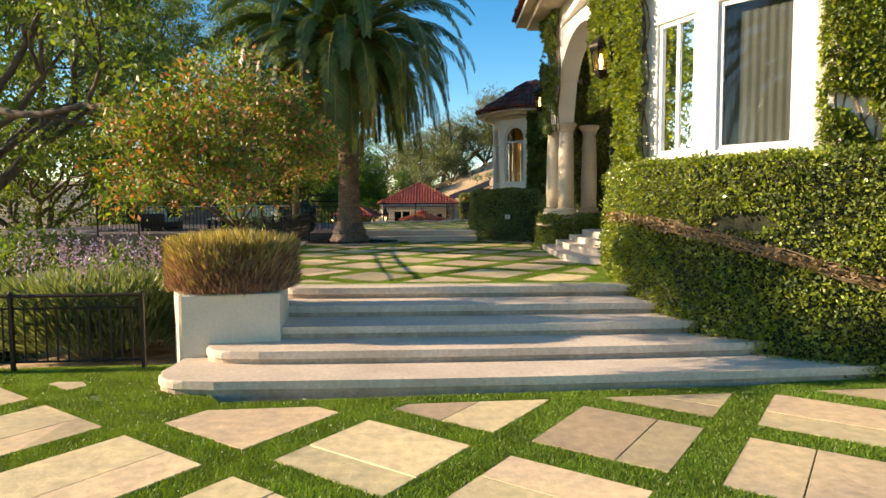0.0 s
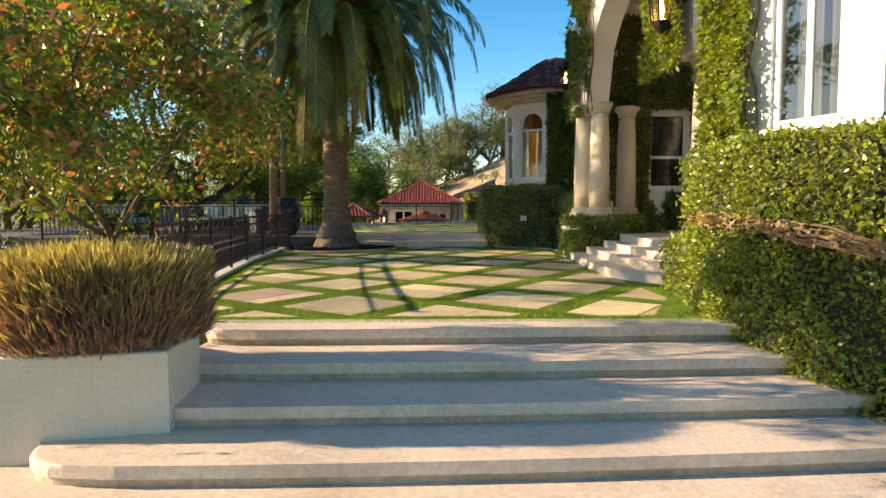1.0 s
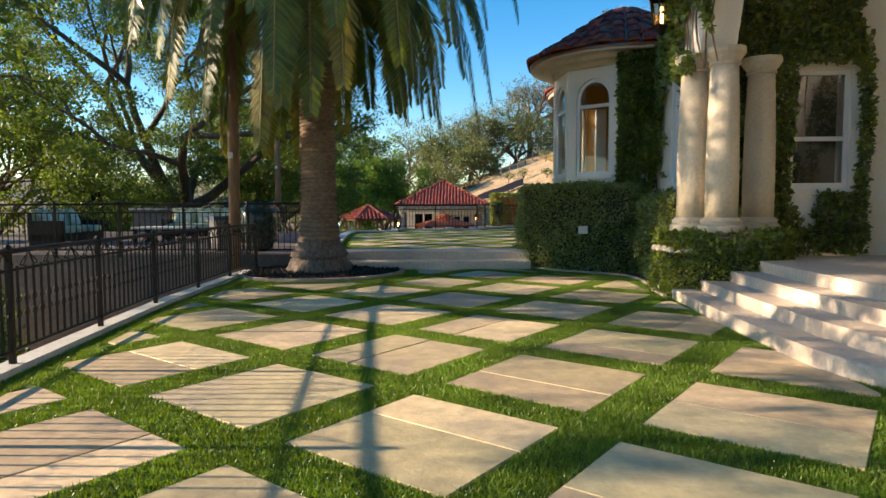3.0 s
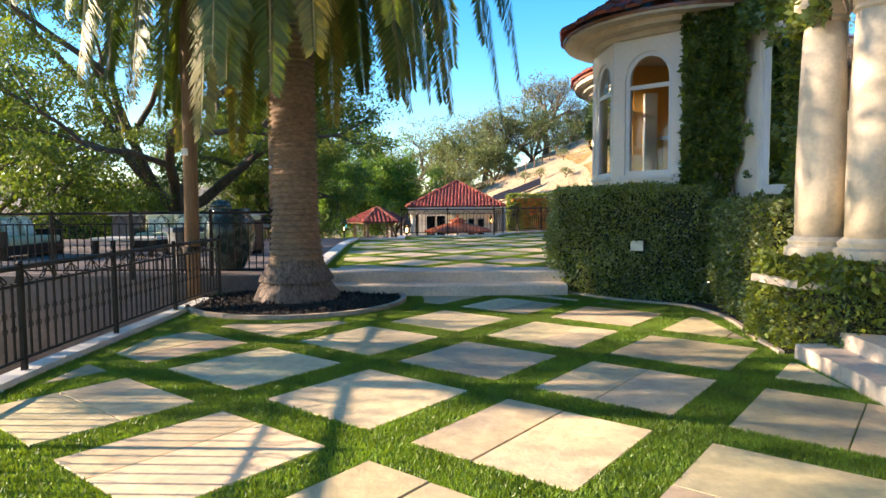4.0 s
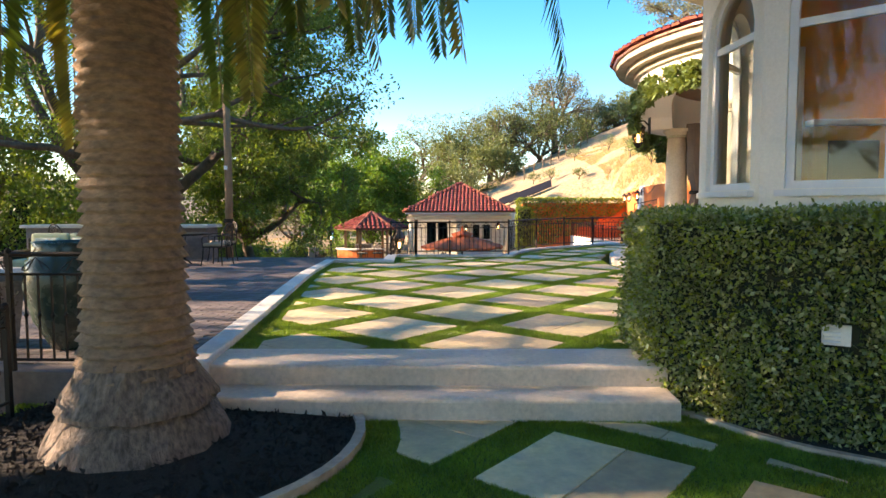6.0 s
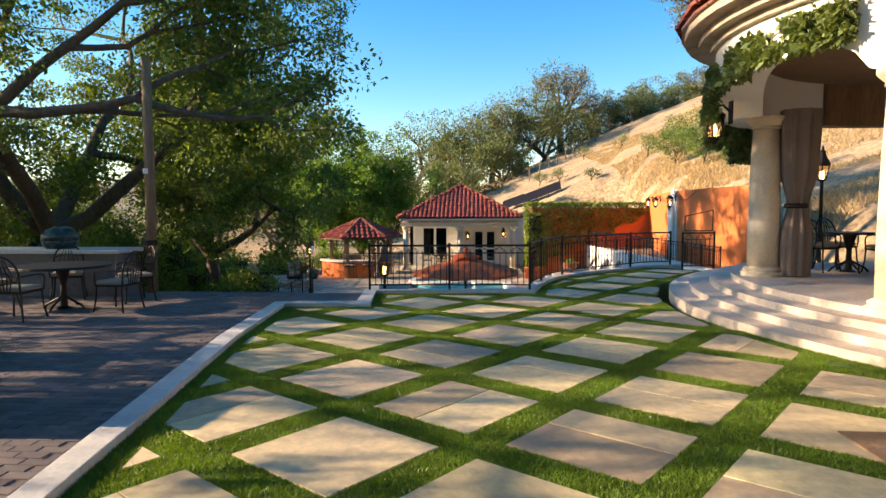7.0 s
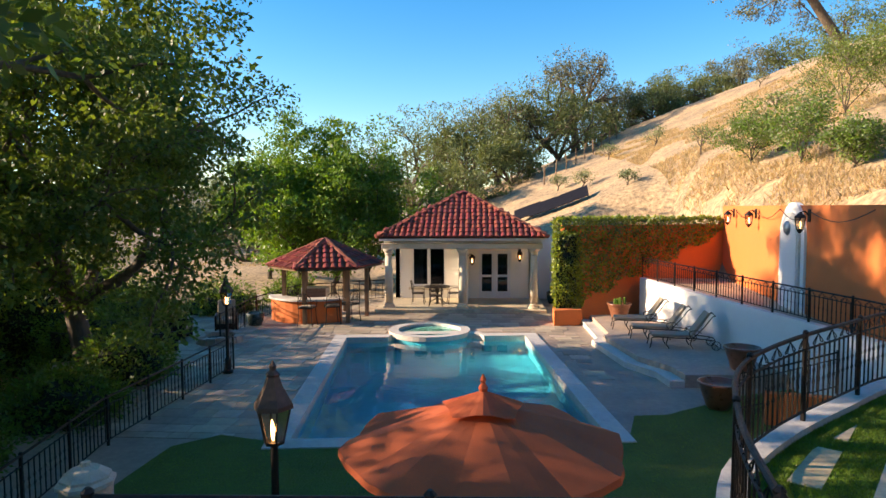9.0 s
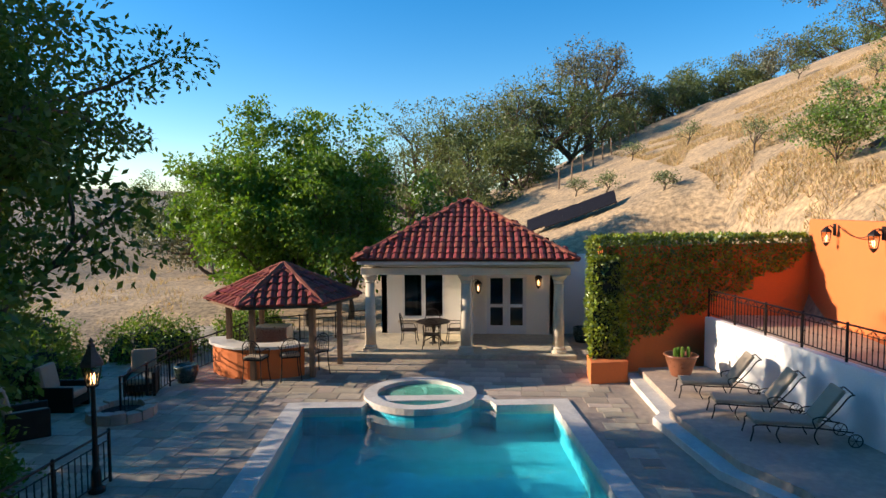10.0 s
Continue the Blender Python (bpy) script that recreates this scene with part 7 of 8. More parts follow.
tagged(part("orange_planter", bm, ORANGE), "low orange rendered planter with a creeper", "planter")
def hanging_edge(p):
    """Leaves below the slanting lower edge of the creeper."""
    return p[:, 2] < -0.1 + 0.44 * (p[:, 0] - 2.84) + 0.15 * np.sin(p[:, 0] * 5)


ivy_mass("creeper", "yellow-green creeper over the orange wall", [(1.45, 51.15), (2.2, 51.05), (3.0, 51.6), (5.3, 52.3), (8.0, 53.0), (8.1, 53.5), (5.2, 52.9), (2.9, 52.3), (1.6, 51.8)], -0.6, 2.75, 30000, 91, 0.075, mats=[(IVY, 0.4, "leaves"), (IVYLIGHT, 0.6, "young_leaves")], bulge=0.2, cat="creeper", gap=hanging_edge, core=False)
ivy_mass("creeper", "yellow-green creeper hanging into the planter", [(1.45, 50.75), (2.2, 50.95), (2.3, 51.5), (1.55, 51.4)], ZP + 0.55, 2.2, 6000, 92, 0.075, mats=[(IVY, 0.3, "leaves"), (IVYLIGHT, 0.7, "young_leaves")], bulge=0.2, cat="creeper")


def arch_niche():
    a = thing("wall_fountain", "white arched wall fountain with a round boss", "fountain")
    d = (Vector(OW[1]) - Vector(OW[2])).normalized()
    n = Vector((-d.y, d.x))
    if n.x > 0:
        n = -n
    base = Vector((7.12, 45.45))

    def plate(w, h, t0, t1, nm, mat):
        bm = bmesh.new()
        out = [(-w, 0.45)] + [(-w * math.cos(radians(q)), h - w + w * math.sin(radians(q))) for q in range(0, 181, 15)] + [(w, 0.45)]
        f = [bm.verts.new((*(base + d * s + n * t1), z)) for s, z in out]
        b = [bm.verts.new((*(base + d * s + n * t0), z)) for s, z in out]
        bm.faces.new(f)
        for k in range(len(out)):
            bm.faces.new((f[k], b[k], b[(k + 1) % len(out)], f[(k + 1) % len(out)]))
        part(nm, bm, mat, a)
    plate(0.95, 3.28, -0.1, 0.06, "surround", STUCCO)
    plate(0.72, 3.02, 0.02, 0.12, "moulding", COPING)
    plate(0.6, 2.9, 0.1, 0.14, "panel", STUCCO)
    bm = bmesh.new()
    p = base + n * 0.16
    bmesh.ops.create_icosphere(bm, subdivisions=2, radius=0.17, matrix=Matrix.Translation((p.x, p.y, 2.6)) @ Matrix.Diagonal((0.6, 1, 1.15, 1)))
    part("boss", bm, STEEL, a)


arch_niche()
for x, y in ((7.58, 48.6), (6.88, 43.9), (7.9, 51.2)):
    wall_lantern(x - 0.15, y, 2.95, math.pi, "rust-coloured iron sconce on the orange wall", 1.3)
bm = bmesh.new()
for a, b in zip([(7.8, 51, 3.05), (7.45, 48.6, 3.05), (7.15, 46.2, 3.1), (6.8, 43.9, 3.05)], [(7.45, 48.6, 3.05), (7.15, 46.2, 3.1), (6.8, 43.9, 3.05), (6.6, 41, 3.1)]):
    A, B = Vector(a) - Vector((0.06, 0, 0)), Vector(b) - Vector((0.06, 0, 0))
    tube(bm, [A.lerp(B, q / 8) - Vector((0, 0, 0.25 * math.sin(math.pi * q / 8))) for q in range(9)], 0.012, 4)
tagged(part("light_cable", bm, IRON), "dark sagging cable along the orange wall", "cable")


def lounger(m):
    l = thing("sun_lounger", "wheeled iron sun lounger with a beige cushion, back raised", "sun lounger", "loungers on the raised deck")
    bm = bmesh.new()
    for y in (-0.3, 0.3):
        tube(bm, spline([(-0.98, y, 0.0), (-0.93, y, 0.2), (-0.88, y, 0.34), (-0.3, y, 0.33), (0.3, y, 0.33), (0.9, y, 0.28)], 3), 0.016, 6)
    for x in (-0.85, -0.3, 0.3):
        tube(bm, [(x, -0.3, 0.33), (x, 0.3, 0.33)], 0.013, 6)
    part("frame", bm, IRON, l)
    for x in (-0.45, 0.25):
        for y in (-0.3, 0.3):
            bm = bmesh.new()
            tube(bm, spline([(x, y, 0.33), (x - 0.05, y, 0.16), (x + 0.03, y, 0.0)], 3), 0.014, 6)
            part("leg", bm, IRON, l)
    for y in (-0.34, 0.34):
        bm = bmesh.new()
        pts = [(0.93 + 0.13 * math.cos(radians(a)), y, 0.13 + 0.13 * math.sin(radians(a))) for a in range(0, 361, 24)]
        tube(bm, pts, 0.012, 5)
        for a in (0, 60, 120):
            tube(bm, [(0.93 - 0.13 * math.cos(radians(a)), y, 0.13 - 0.13 * math.sin(radians(a))), (0.93 + 0.13 * math.cos(radians(a)), y, 0.13 + 0.13 * math.sin(radians(a)))], 0.006, 4)
        part("wheel", bm, IRON, l)
        bm = bmesh.new()
        tube(bm, spline([(0.2, y, 0.34), (0.15, y, 0.52), (0.35, y, 0.58), (0.5, y, 0.5)], 4), 0.013, 5)
        part("arm", bm, IRON, l)
    bm = bmesh.new()
    for y in (-0.29, 0.29):
        tube(bm, spline([(0.28, y, 0.34), (0.6, y, 0.7), (0.8, y, 0.98), (0.92, y * 0.9, 1.02)], 4), 0.014, 6)
    tube(bm, spline([(0.9, -0.27, 1.02), (0.84, 0, 1.1), (0.9, 0.27, 1.02)], 4), 0.014, 6)
    part("back_frame", bm, IRON, l)
    bm = bmesh.new()
    box(bm, (-0.92, -0.29, 0.35), (0.28, 0.29, 0.44), 0.035)
    part("seat_cushion", bm, CUSHION, l)
    bm = bmesh.new()
    box(bm, (0, -0.29, 0), (0.82, 0.29, 0.09), 0.035, turn=pose(0.3, 0, 0.41, 0, -55, 0))
    part("back_cushion", bm, CUSHION, l)
    l.matrix_basis = m
    return l


l0 = lounger(pose(3.85, 48.35, ZP + 0.3, 0, 0, -6) @ Matrix.Diagonal((0.9, 0.9, 0.9, 1)))
copy_thing(l0, pose(4.1, 46.95, ZP + 0.3, 0, 0, -8))
copy_thing(l0, pose(4.35, 45.75, ZP + 0.3, 0, 0, -6))


def umbrella():
    u = thing("patio_umbrella", "large rust-red canvas garden umbrella, open", "umbrella", at=(-1.1, 33.55, ZP))
    bm = bmesh.new()
    tube(bm, [(0, 0, 0), (0, 0, 2.5)], 0.026, 10)
    part("pole", bm, IRON, u)
    bm = bmesh.new()
    n = 8
    zt, ze, r = 2.46, 2.12, 1.26
    top = bm.verts.new((0, 0, zt))
    rings = []
    for j in range(1, 7):
        f = j / 6
        ring = []
        for k in range(n * 4):
            a = 2 * math.pi * k / (n * 4) + 0.2
            q = abs((k % 4) - 2) / 2           # 1 on the ribs
            rr = r * f * (0.93 + 0.07 * q)
            ring.append(bm.verts.new((rr * math.cos(a), rr * math.sin(a), zt - (zt - ze) * f ** 1.0 - 0.05 * (1 - q) * f * f + 0.015 * math.sin(math.pi * f))))
        rings.append(ring)
    m = n * 4
    for k in range(m):
        bm.faces.new((top, rings[0][k], rings[0][(k + 1) % m]))
    for a, b in zip(rings, rings[1:]):
        for k in range(m):
            bm.faces.new((a[k], b[k], b[(k + 1) % m], a[(k + 1) % m]))
    low = [bm.verts.new(v.co - Vector((0, 0, 0.06)) + Vector((v.co.x, v.co.y, 0)) * 0.005) for v in rings[-1]]
    for k in range(m):
        bm.faces.new((rings[-1][k], low[k], low[(k + 1) % m], rings[-1][(k + 1) % m]))
    part("canopy", bm, CANVAS, u)
    bm = bmesh.new()
    top = bm.verts.new((0, 0, zt + 0.12))
    ring = [bm.verts.new((0.34 * (1 + 0.06 * math.cos(8 * a)) * math.cos(a), 0.34 * (1 + 0.06 * math.cos(8 * a)) * math.sin(a), zt - 0.02 + 0.03 * math.cos(4 * a))) for a in (2 * math.pi * k / 32 for k in range(32))]
    for k in range(32):
        bm.faces.new((top, ring[k], ring[(k + 1) % 32]))
    part("vent", bm, CANVAS, u)
    bm = bmesh.new()
    lathe(bm, [(0.03, zt + 0.1), (0.045, zt + 0.14), (0.02, zt + 0.18), (0.03, zt + 0.21), (0.008, zt + 0.26)], n=10)
    part("finial", bm, CANVAS, u)
    for k in range(n):
        a = 2 * math.pi * k / n + 0.2
        bm = bmesh.new()
        tube(bm, [(0.03 * math.cos(a), 0.03 * math.sin(a), zt - 0.04), (r * 0.99 * math.cos(a), r * 0.99 * math.sin(a), ze - 0.03)], 0.009, 4)
        part("rib", bm, IRON, u)
    bm = bmesh.new()
    lathe(bm, [(0.3, 0.0), (0.3, 0.06), (0.06, 0.1), (0.05, 0.3)], n=20)
    part("base_plate", bm, IRON, u)


umbrella()
dining_table(pose(-1.1, 33.55, ZP), 0.5, "round table under the rust-red umbrella")
uc = garden_chair("lawn_chair", "dark metal chair with a pale cushion under the umbrella", pose(-1.65, 33.05, ZP, 0, 0, 150), "chairs under the umbrella")
copy_thing(uc, pose(-0.5, 33.05, ZP, 0, 0, 215))
copy_thing(uc, pose(-0.9, 34.5, ZP, 0, 0, 10))
copy_thing(uc, pose(-2.0, 34.1, ZP, 0, 0, 75))


def street_lamp(m, h, label):
    s = thing("lamp_post", label, "street lamp", "lamp posts")
    bm = bmesh.new()
    lathe(bm, [(0.13, 0), (0.13, 0.06), (0.08, 0.1), (0.075, 0.35), (0.045, 0.42), (0.035, h - 0.55), (0.06, h - 0.5)], n=12)
    part("post", bm, IRON, s)
    bm = bmesh.new()
    lathe(bm, [(0.09, h - 0.5), (0.16, h - 0.17)], n=6, cap=False)
    gl = part("glass", bm, glass_warm, s)
    gl.visible_shadow = False
    bm = bmesh.new()
    lathe(bm, [(0.095, h - 0.52), (0.1, h - 0.49)], n=6)
    cage = part("cage", bm, IRON, s)
    for k in range(6):
        a = math.pi * k / 3
        bm = bmesh.new()
        tube(bm, [(0.09 * math.cos(a), 0.09 * math.sin(a), h - 0.5), (0.162 * math.cos(a), 0.162 * math.sin(a), h - 0.17)], 0.009, 4)
        part("cage_bar", bm, IRON, cage)
    bm = bmesh.new()
    lathe(bm, [(0.19, h - 0.18), (0.185, h - 0.14), (0.09, h + 0.03), (0.06, h + 0.12), (0.07, h + 0.14), (0.03, h + 0.18), (0.035, h + 0.22), (0.005, h + 0.27)], n=6)
    part("cap", bm, material("oxidised_copper_cap", (0.12, 0.075, 0.055), 0.55, 0.5), s)
    for x, y in ((0.03, 0), (-0.025, 0.02), (0, -0.03)):
        bm = bmesh.new()
        lathe(bm, [(0.01, h - 0.48), (0.018, h - 0.38), (0.006, h - 0.3)], (x, y, 0), 8)
        part("bulb", bm, FLAME, s)
    s.matrix_basis = m
    return s


street_lamp(pose(-3.05, 33.75, ZP), 2.5, "tall lamp post with a lit six-sided copper lantern")
street_lamp(pose(-7.6, 43.5, ZP), 2.25, "slim lamp post with a six-sided lantern by the deck")


def pillar():
    p = thing("stone_pillar", "pale stone gate pillar with a moulded domed cap", "pillar", at=(-5.95, 35.3, ZP))
    bm = bmesh.new()
    box(bm, (-0.22, -0.22, 0), (0.22, 0.22, 0.82), 0.02)
    part("shaft", bm, CREAM, p)
    bm = bmesh.new()
    lathe(bm, [(0.34, 0.82), (0.34, 0.87), (0.29, 0.9), (0.29, 0.93), (0.17, 1.02), (0.06, 1.05), (0.055, 1.1), (0.0, 1.12)], n=8, cap=False)
    part("cap", bm, CREAM, p)


pillar()


def fire_pit():
    f = thing("fire_pit", "round low stone fire pit on the deck", "fire pit", at=(-9.4, 47.2, ZP))
    for k in range(14):
        bm = bmesh.new()
        a0, a1 = 360 / 14 * k + 1, 360 / 14 * (k + 1) - 1
        pts = arc(0, 0, 0.72, a0, a1, 3) + arc(0, 0, 0.46, a1, a0, 3)
        prism(bm, pts, 0, 0.2 + 0.02 * (k % 3), 0.02)
        part("stone", bm, DECKS, f)
    bm = bmesh.new()
    lathe(bm, [(0.46, 0.0), (0.46, 0.1)], n=20)
    part("ash_bed", bm, SOIL, f)


fire_pit()


def armchair(m):
    c = thing("lounge_chair", "brown cushioned garden lounge chair by the fire pit", "armchair", "fire pit chairs")
    for x in (-0.36, 0.3):
        bm = bmesh.new()
        box(bm, (x, -0.38, 0), (x + 0.07, 0.38, 0.58), 0.02)
        part("arm", bm, IRON, c)
    bm = bmesh.new()
    box(bm, (-0.3, -0.38, 0.12), (0.3, 0.36, 0.3), 0.02)
    part("base", bm, IRON, c)
    bm = bmesh.new()
    box(bm, (-0.29, -0.38, 0.3), (0.29, 0.3, 0.46), 0.06)
    part("seat_cushion", bm, CUSHION, c)
    bm = bmesh.new()
    box(bm, (-0.29, -0.07, 0), (0.29, 0.09, 0.62), 0.06, turn=pose(0, 0.3, 0.42, -12, 0, 0))
    part("back_cushion", bm, CUSHION, c)
    c.matrix_basis = m
    return c


a0 = armchair(pose(-11.0, 47.6, ZP, 0, 0, 95))
copy_thing(a0, pose(-10.6, 45.9, ZP, 0, 0, 130))
copy_thing(a0, pose(-9.9, 48.9, ZP, 0, 0, 20))


def solar_panels():
    s = thing("solar_panels", "dark solar panels on a low frame on the hill", "solar panel")
    tilt = Matrix(((0.93, 0.05, -0.355, 0), (-0.11, 0.86, -0.466, 0), (0.35, 0.5, 0.8, 0), (0, 0, 0, 1)))
    for k in range(4):
        x, y = 1.5 + 0.85 * k, 66.6 - 0.5 * k
        z = float(ground_height(np.array(x), np.array(y))) + 0.5
        bm = bmesh.new()
        box(bm, (-0.85, -0.6, 0), (0.85, 0.6, 0.05), 0.01, turn=Matrix.Translation((x, y, z)) @ tilt)
        panel = part("panel", bm, IRON, s)
        bm = bmesh.new()
        box(bm, (-0.8, -0.03, -0.45), (-0.72, 0.03, 0), turn=Matrix.Translation((x, y, z)) @ tilt)
        box(bm, (0.72, -0.03, -0.45), (0.8, 0.03, 0), turn=Matrix.Translation((x, y, z)) @ tilt)
        part("bracket", bm, STEEL, panel)


solar_panels()


# ---- seating on the brick patio ----
SOFA = material("sage_cushion_cloth", (0.42, 0.44, 0.28), 0.9, spread=0.1, grain=90, stains=3, stain=0.15, bump=0.15)
PILLOW = material("patterned_pillow", (0.66, 0.64, 0.50), 0.9, spread=0.35, grain=14, stains=9, stain=0.5, tint=(0.25, 0.30, 0.22), bump=0.1)


def sofa(m, wide, label):
    s = thing("garden_sofa", label, "sofa", "patio sofas")
    bm = bmesh.new()
    box(bm, (-wide / 2, -0.4, 0.1), (wide / 2, 0.4, 0.3), 0.02)
    part("base", bm, IRON, s)
    for x in (-wide / 2, wide / 2 - 0.08):
        bm = bmesh.new()
        box(bm, (x, -0.4, 0.0), (x + 0.08, 0.4, 0.6), 0.02)
        part("arm", bm, IRON, s)
    bm = bmesh.new()
    box(bm, (-wide / 2, 0.36, 0.1), (wide / 2, 0.42, 0.8), 0.02)
    part("back_frame", bm, IRON, s)
    n = max(1, round(wide / 0.7))
    w = (wide - 0.18) / n
    for k in range(n):
        x = -wide / 2 + 0.09 + w * k
        bm = bmesh.new()
        box(bm, (x + 0.01, -0.4, 0.3), (x + w - 0.01, 0.3, 0.46), 0.05)
        part("seat_cushion", bm, SOFA, s)
        bm = bmesh.new()
        box(bm, (x + 0.01, -0.07, 0), (x + w - 0.01, 0.08, 0.45), 0.05, turn=pose(0, 0.28, 0.44, -10, 0, 0))
        part("back_cushion", bm, SOFA, s)
        bm = bmesh.new()
        box(bm, (x + 0.1, -0.06, 0), (x + w - 0.12, 0.06, 0.36), 0.05, turn=pose(0, 0.12, 0.46, -18, 0, 0))
        part("pillow", bm, PILLOW, s)
    s.matrix_basis = m
    return s


sofa(pose(-7.6, 25.2, tz, 0, 0, 8), 2.2, "dark garden sofa with sage cushions and patterned pillows")
sofa(pose(-10.2, 23.0, tz, 0, 0, 95), 2.0, "dark garden sofa with sage cushions at the patio edge")
sofa(pose(-5.6, 23.6, tz, 0, 0, -95), 0.9, "single dark garden seat with a patterned pillow")


def coffee_table():
    c = thing("coffee_table", "low pale stone coffee table between the sofas", "table", at=(-7.9, 23.4, tz))
    bm = bmesh.new()
    box(bm, (-0.7, -0.4, 0.36), (0.7, 0.4, 0.42), 0.015)
    part("tabletop", bm, COPING, c)
    for x in (-0.62, 0.62):
        for y in (-0.33, 0.33):
            bm = bmesh.new()
            box(bm, (x - 0.04, y - 0.04, 0), (x + 0.04, y + 0.04, 0.36), 0.008)
            part("leg", bm, IRON, c)


coffee_table()
bx = thing("planter_box", "tapered grey planter box with a lid behind the fence", "planter", at=(-5.2, 20.3, tz))
bm = bmesh.new()
lathe(bm, [(0.2, 0), (0.29, 0.62), (0.29, 0.64)], n=4)
part("body", bm, STEEL, bx)
bm = bmesh.new()
lathe(bm, [(0.36, 0.64), (0.36, 0.72)], n=4)
part("lid", bm, material("blue_grey_lid", (0.10, 0.14, 0.18), 0.6), bx)

# tied curtain and hanging ivy at the rotunda column
DRAPE = material("taupe_outdoor_cloth", (0.19, 0.145, 0.12), 0.9, spread=0.12, grain=60, stains=2, stain=0.2, bump=0.15)


def curtain(x, y):
    c = thing("curtain", "taupe outdoor curtain tied beside the rotunda column", "curtain", at=(x, y, ZU + 0.4))
    bm = bmesh.new()
    rings = []
    for j in range(25):
        f = j / 24
        tie = 1 - 0.45 * math.exp(-((f - 0.43) / 0.12) ** 2)
        ring = []
        for k in range(60):
            a = 2 * math.pi * k / 60
            r = (0.27 * tie + 0.03 * math.cos(9 * a + 1.2 * f) + 0.012 * math.cos(17 * a)) * (0.9 + 0.25 * f)
            ring.append(bm.verts.new((r * math.cos(a) + 0.05 * f, 0.75 * r * math.sin(a), 0.02 + 2.85 * f)))
        rings.append(ring)
    for a, b in zip(rings, rings[1:]):
        for k in range(60):
            bm.faces.new((a[k], a[(k + 1) % 60], b[(k + 1) % 60], b[k]))
    part("cloth", bm, DRAPE, c, smooth=True)
    bm = bmesh.new()
    lathe(bm, [(0.185, 1.19), (0.2, 1.21), (0.2, 1.25), (0.185, 1.27)], n=20, squash=0.8)
    part("tie_back", bm, IRON, c)


curtain(4.72, 30.15)


def ivy_ring(a0, a1, z0, z1, r, count, seed):
    gen = np.random.default_rng(seed)
    h = thing("climbing_ivy", "dark ivy hanging over the rotunda arch", "ivy")
    a = np.radians(a0 + gen.random(count) * (a1 - a0))
    z = z0 + gen.random(count) * (z1 - z0)
    keep = np.array([noise.noise((q * 7, w * 1.5, seed)) for q, w in zip(a, z)]) > -0.1
    a, z = a[keep], z[keep]
    rr = r + 0.22 * gen.random(len(a)) - 0.04
    pts = np.stack([STAIR_C[0] + rr * np.cos(a), STAIR_C[1] + rr * np.sin(a), z], 1)
    out = np.stack([np.cos(a), np.sin(a), -0.2 + 0 * a], 1)
    soup("leaves", [leaf_quads(pts, 0.06, out * 0.6, 0.6, gen=gen)], IVY, h)
    bm = bmesh.new()
    for f in (0.3, 0.7):
        tube(bm, [(STAIR_C[0] + r * math.cos(radians(q)), STAIR_C[1] + r * math.sin(radians(q)), z0 + (z1 - z0) * (f + 0.1 * math.sin(q))) for q in np.linspace(a0, a1, 14)], 0.015, 5)
    part("stem_work", bm, TWIG, h)


for a0, a1, z0, z1, r, count, seed in ((114, 134, 3.5, 4.5, 4.05, 12000, 95), (132, 149, 3.75, 4.4, 4.08, 9000, 98), (150, 166, 4.05, 4.6, 4.02, 9000, 96), (160, 186, 4.5, 4.9, 3.95, 7000, 97), (186, 212, 4.55, 5.0, 4.05, 7000, 94)):
    ivy_ring(a0, a1, z0, z1, r, count, seed)
wall_lantern(STAIR_C[0] - 3.6, STAIR_C[1] + 1.2, 4.2, math.pi, "dark iron lantern under the rotunda arch", 1.6)

ivy_sheet("climbing_ivy", "dark ivy on the low wall behind the rotunda", (8.76, 34), (8.76, 27.2), ZU, 2.3, 14000, 99, 0.06, None, 0.12, -0.2)
for m in (pose(5.6, 31.1, ZU + 0.4, 0, 0, 120), pose(6.5, 30.6, ZU + 0.4, 0, 0, -100), pose(6.2, 31.6, ZU + 0.4, 0, 0, 20)):
    copy_thing(dc, m)
dining_table(pose(6.1, 31.0, ZU + 0.4), 0.4, "small round dark table in the rotunda")
street_lamp(pose(6.9, 33.6, ZU - 0.2), 2.9, "tall dark lamp post behind the rotunda")

# ---- dry grass on the slopes ----
gen = np.random.default_rng(15)
n = 150000
gx, gy = 8.6 + 30 * gen.random(n) ** 1.3, 37 + 48 * gen.random(n)
gl = np.stack([-15 - 25 * gen.random(15000), 38 + 40 * gen.random(15000)], 1)
gx, gy = np.concatenate([gx, gl[:, 0]]), np.concatenate([gy, gl[:, 1]])
clump_ = np.array([noise.noise((x * 0.35, y * 0.35, 2.0)) for x, y in zip(gx, gy)])
ok = clump_ > -0.05
gx, gy = gx[ok], gy[ok]
gz = ground_height(gx, gy)
base = np.stack([gx, gy, gz - 0.03], 1)
lean = gen.normal(size=(len(gx), 3)) * 0.12
lean[:, 2] = 0.14 + 0.16 * gen.random(len(gx))
sd = np.stack([np.cos(gx * 50), np.sin(gx * 50), 0 * gx], 1) * 0.02
tagged(soup("dry_grass", [np.stack([base - sd, base + sd, base + lean], 1)], STRAW), "dry straw-coloured grass tufts on the slope", "grass", kind="stuff")

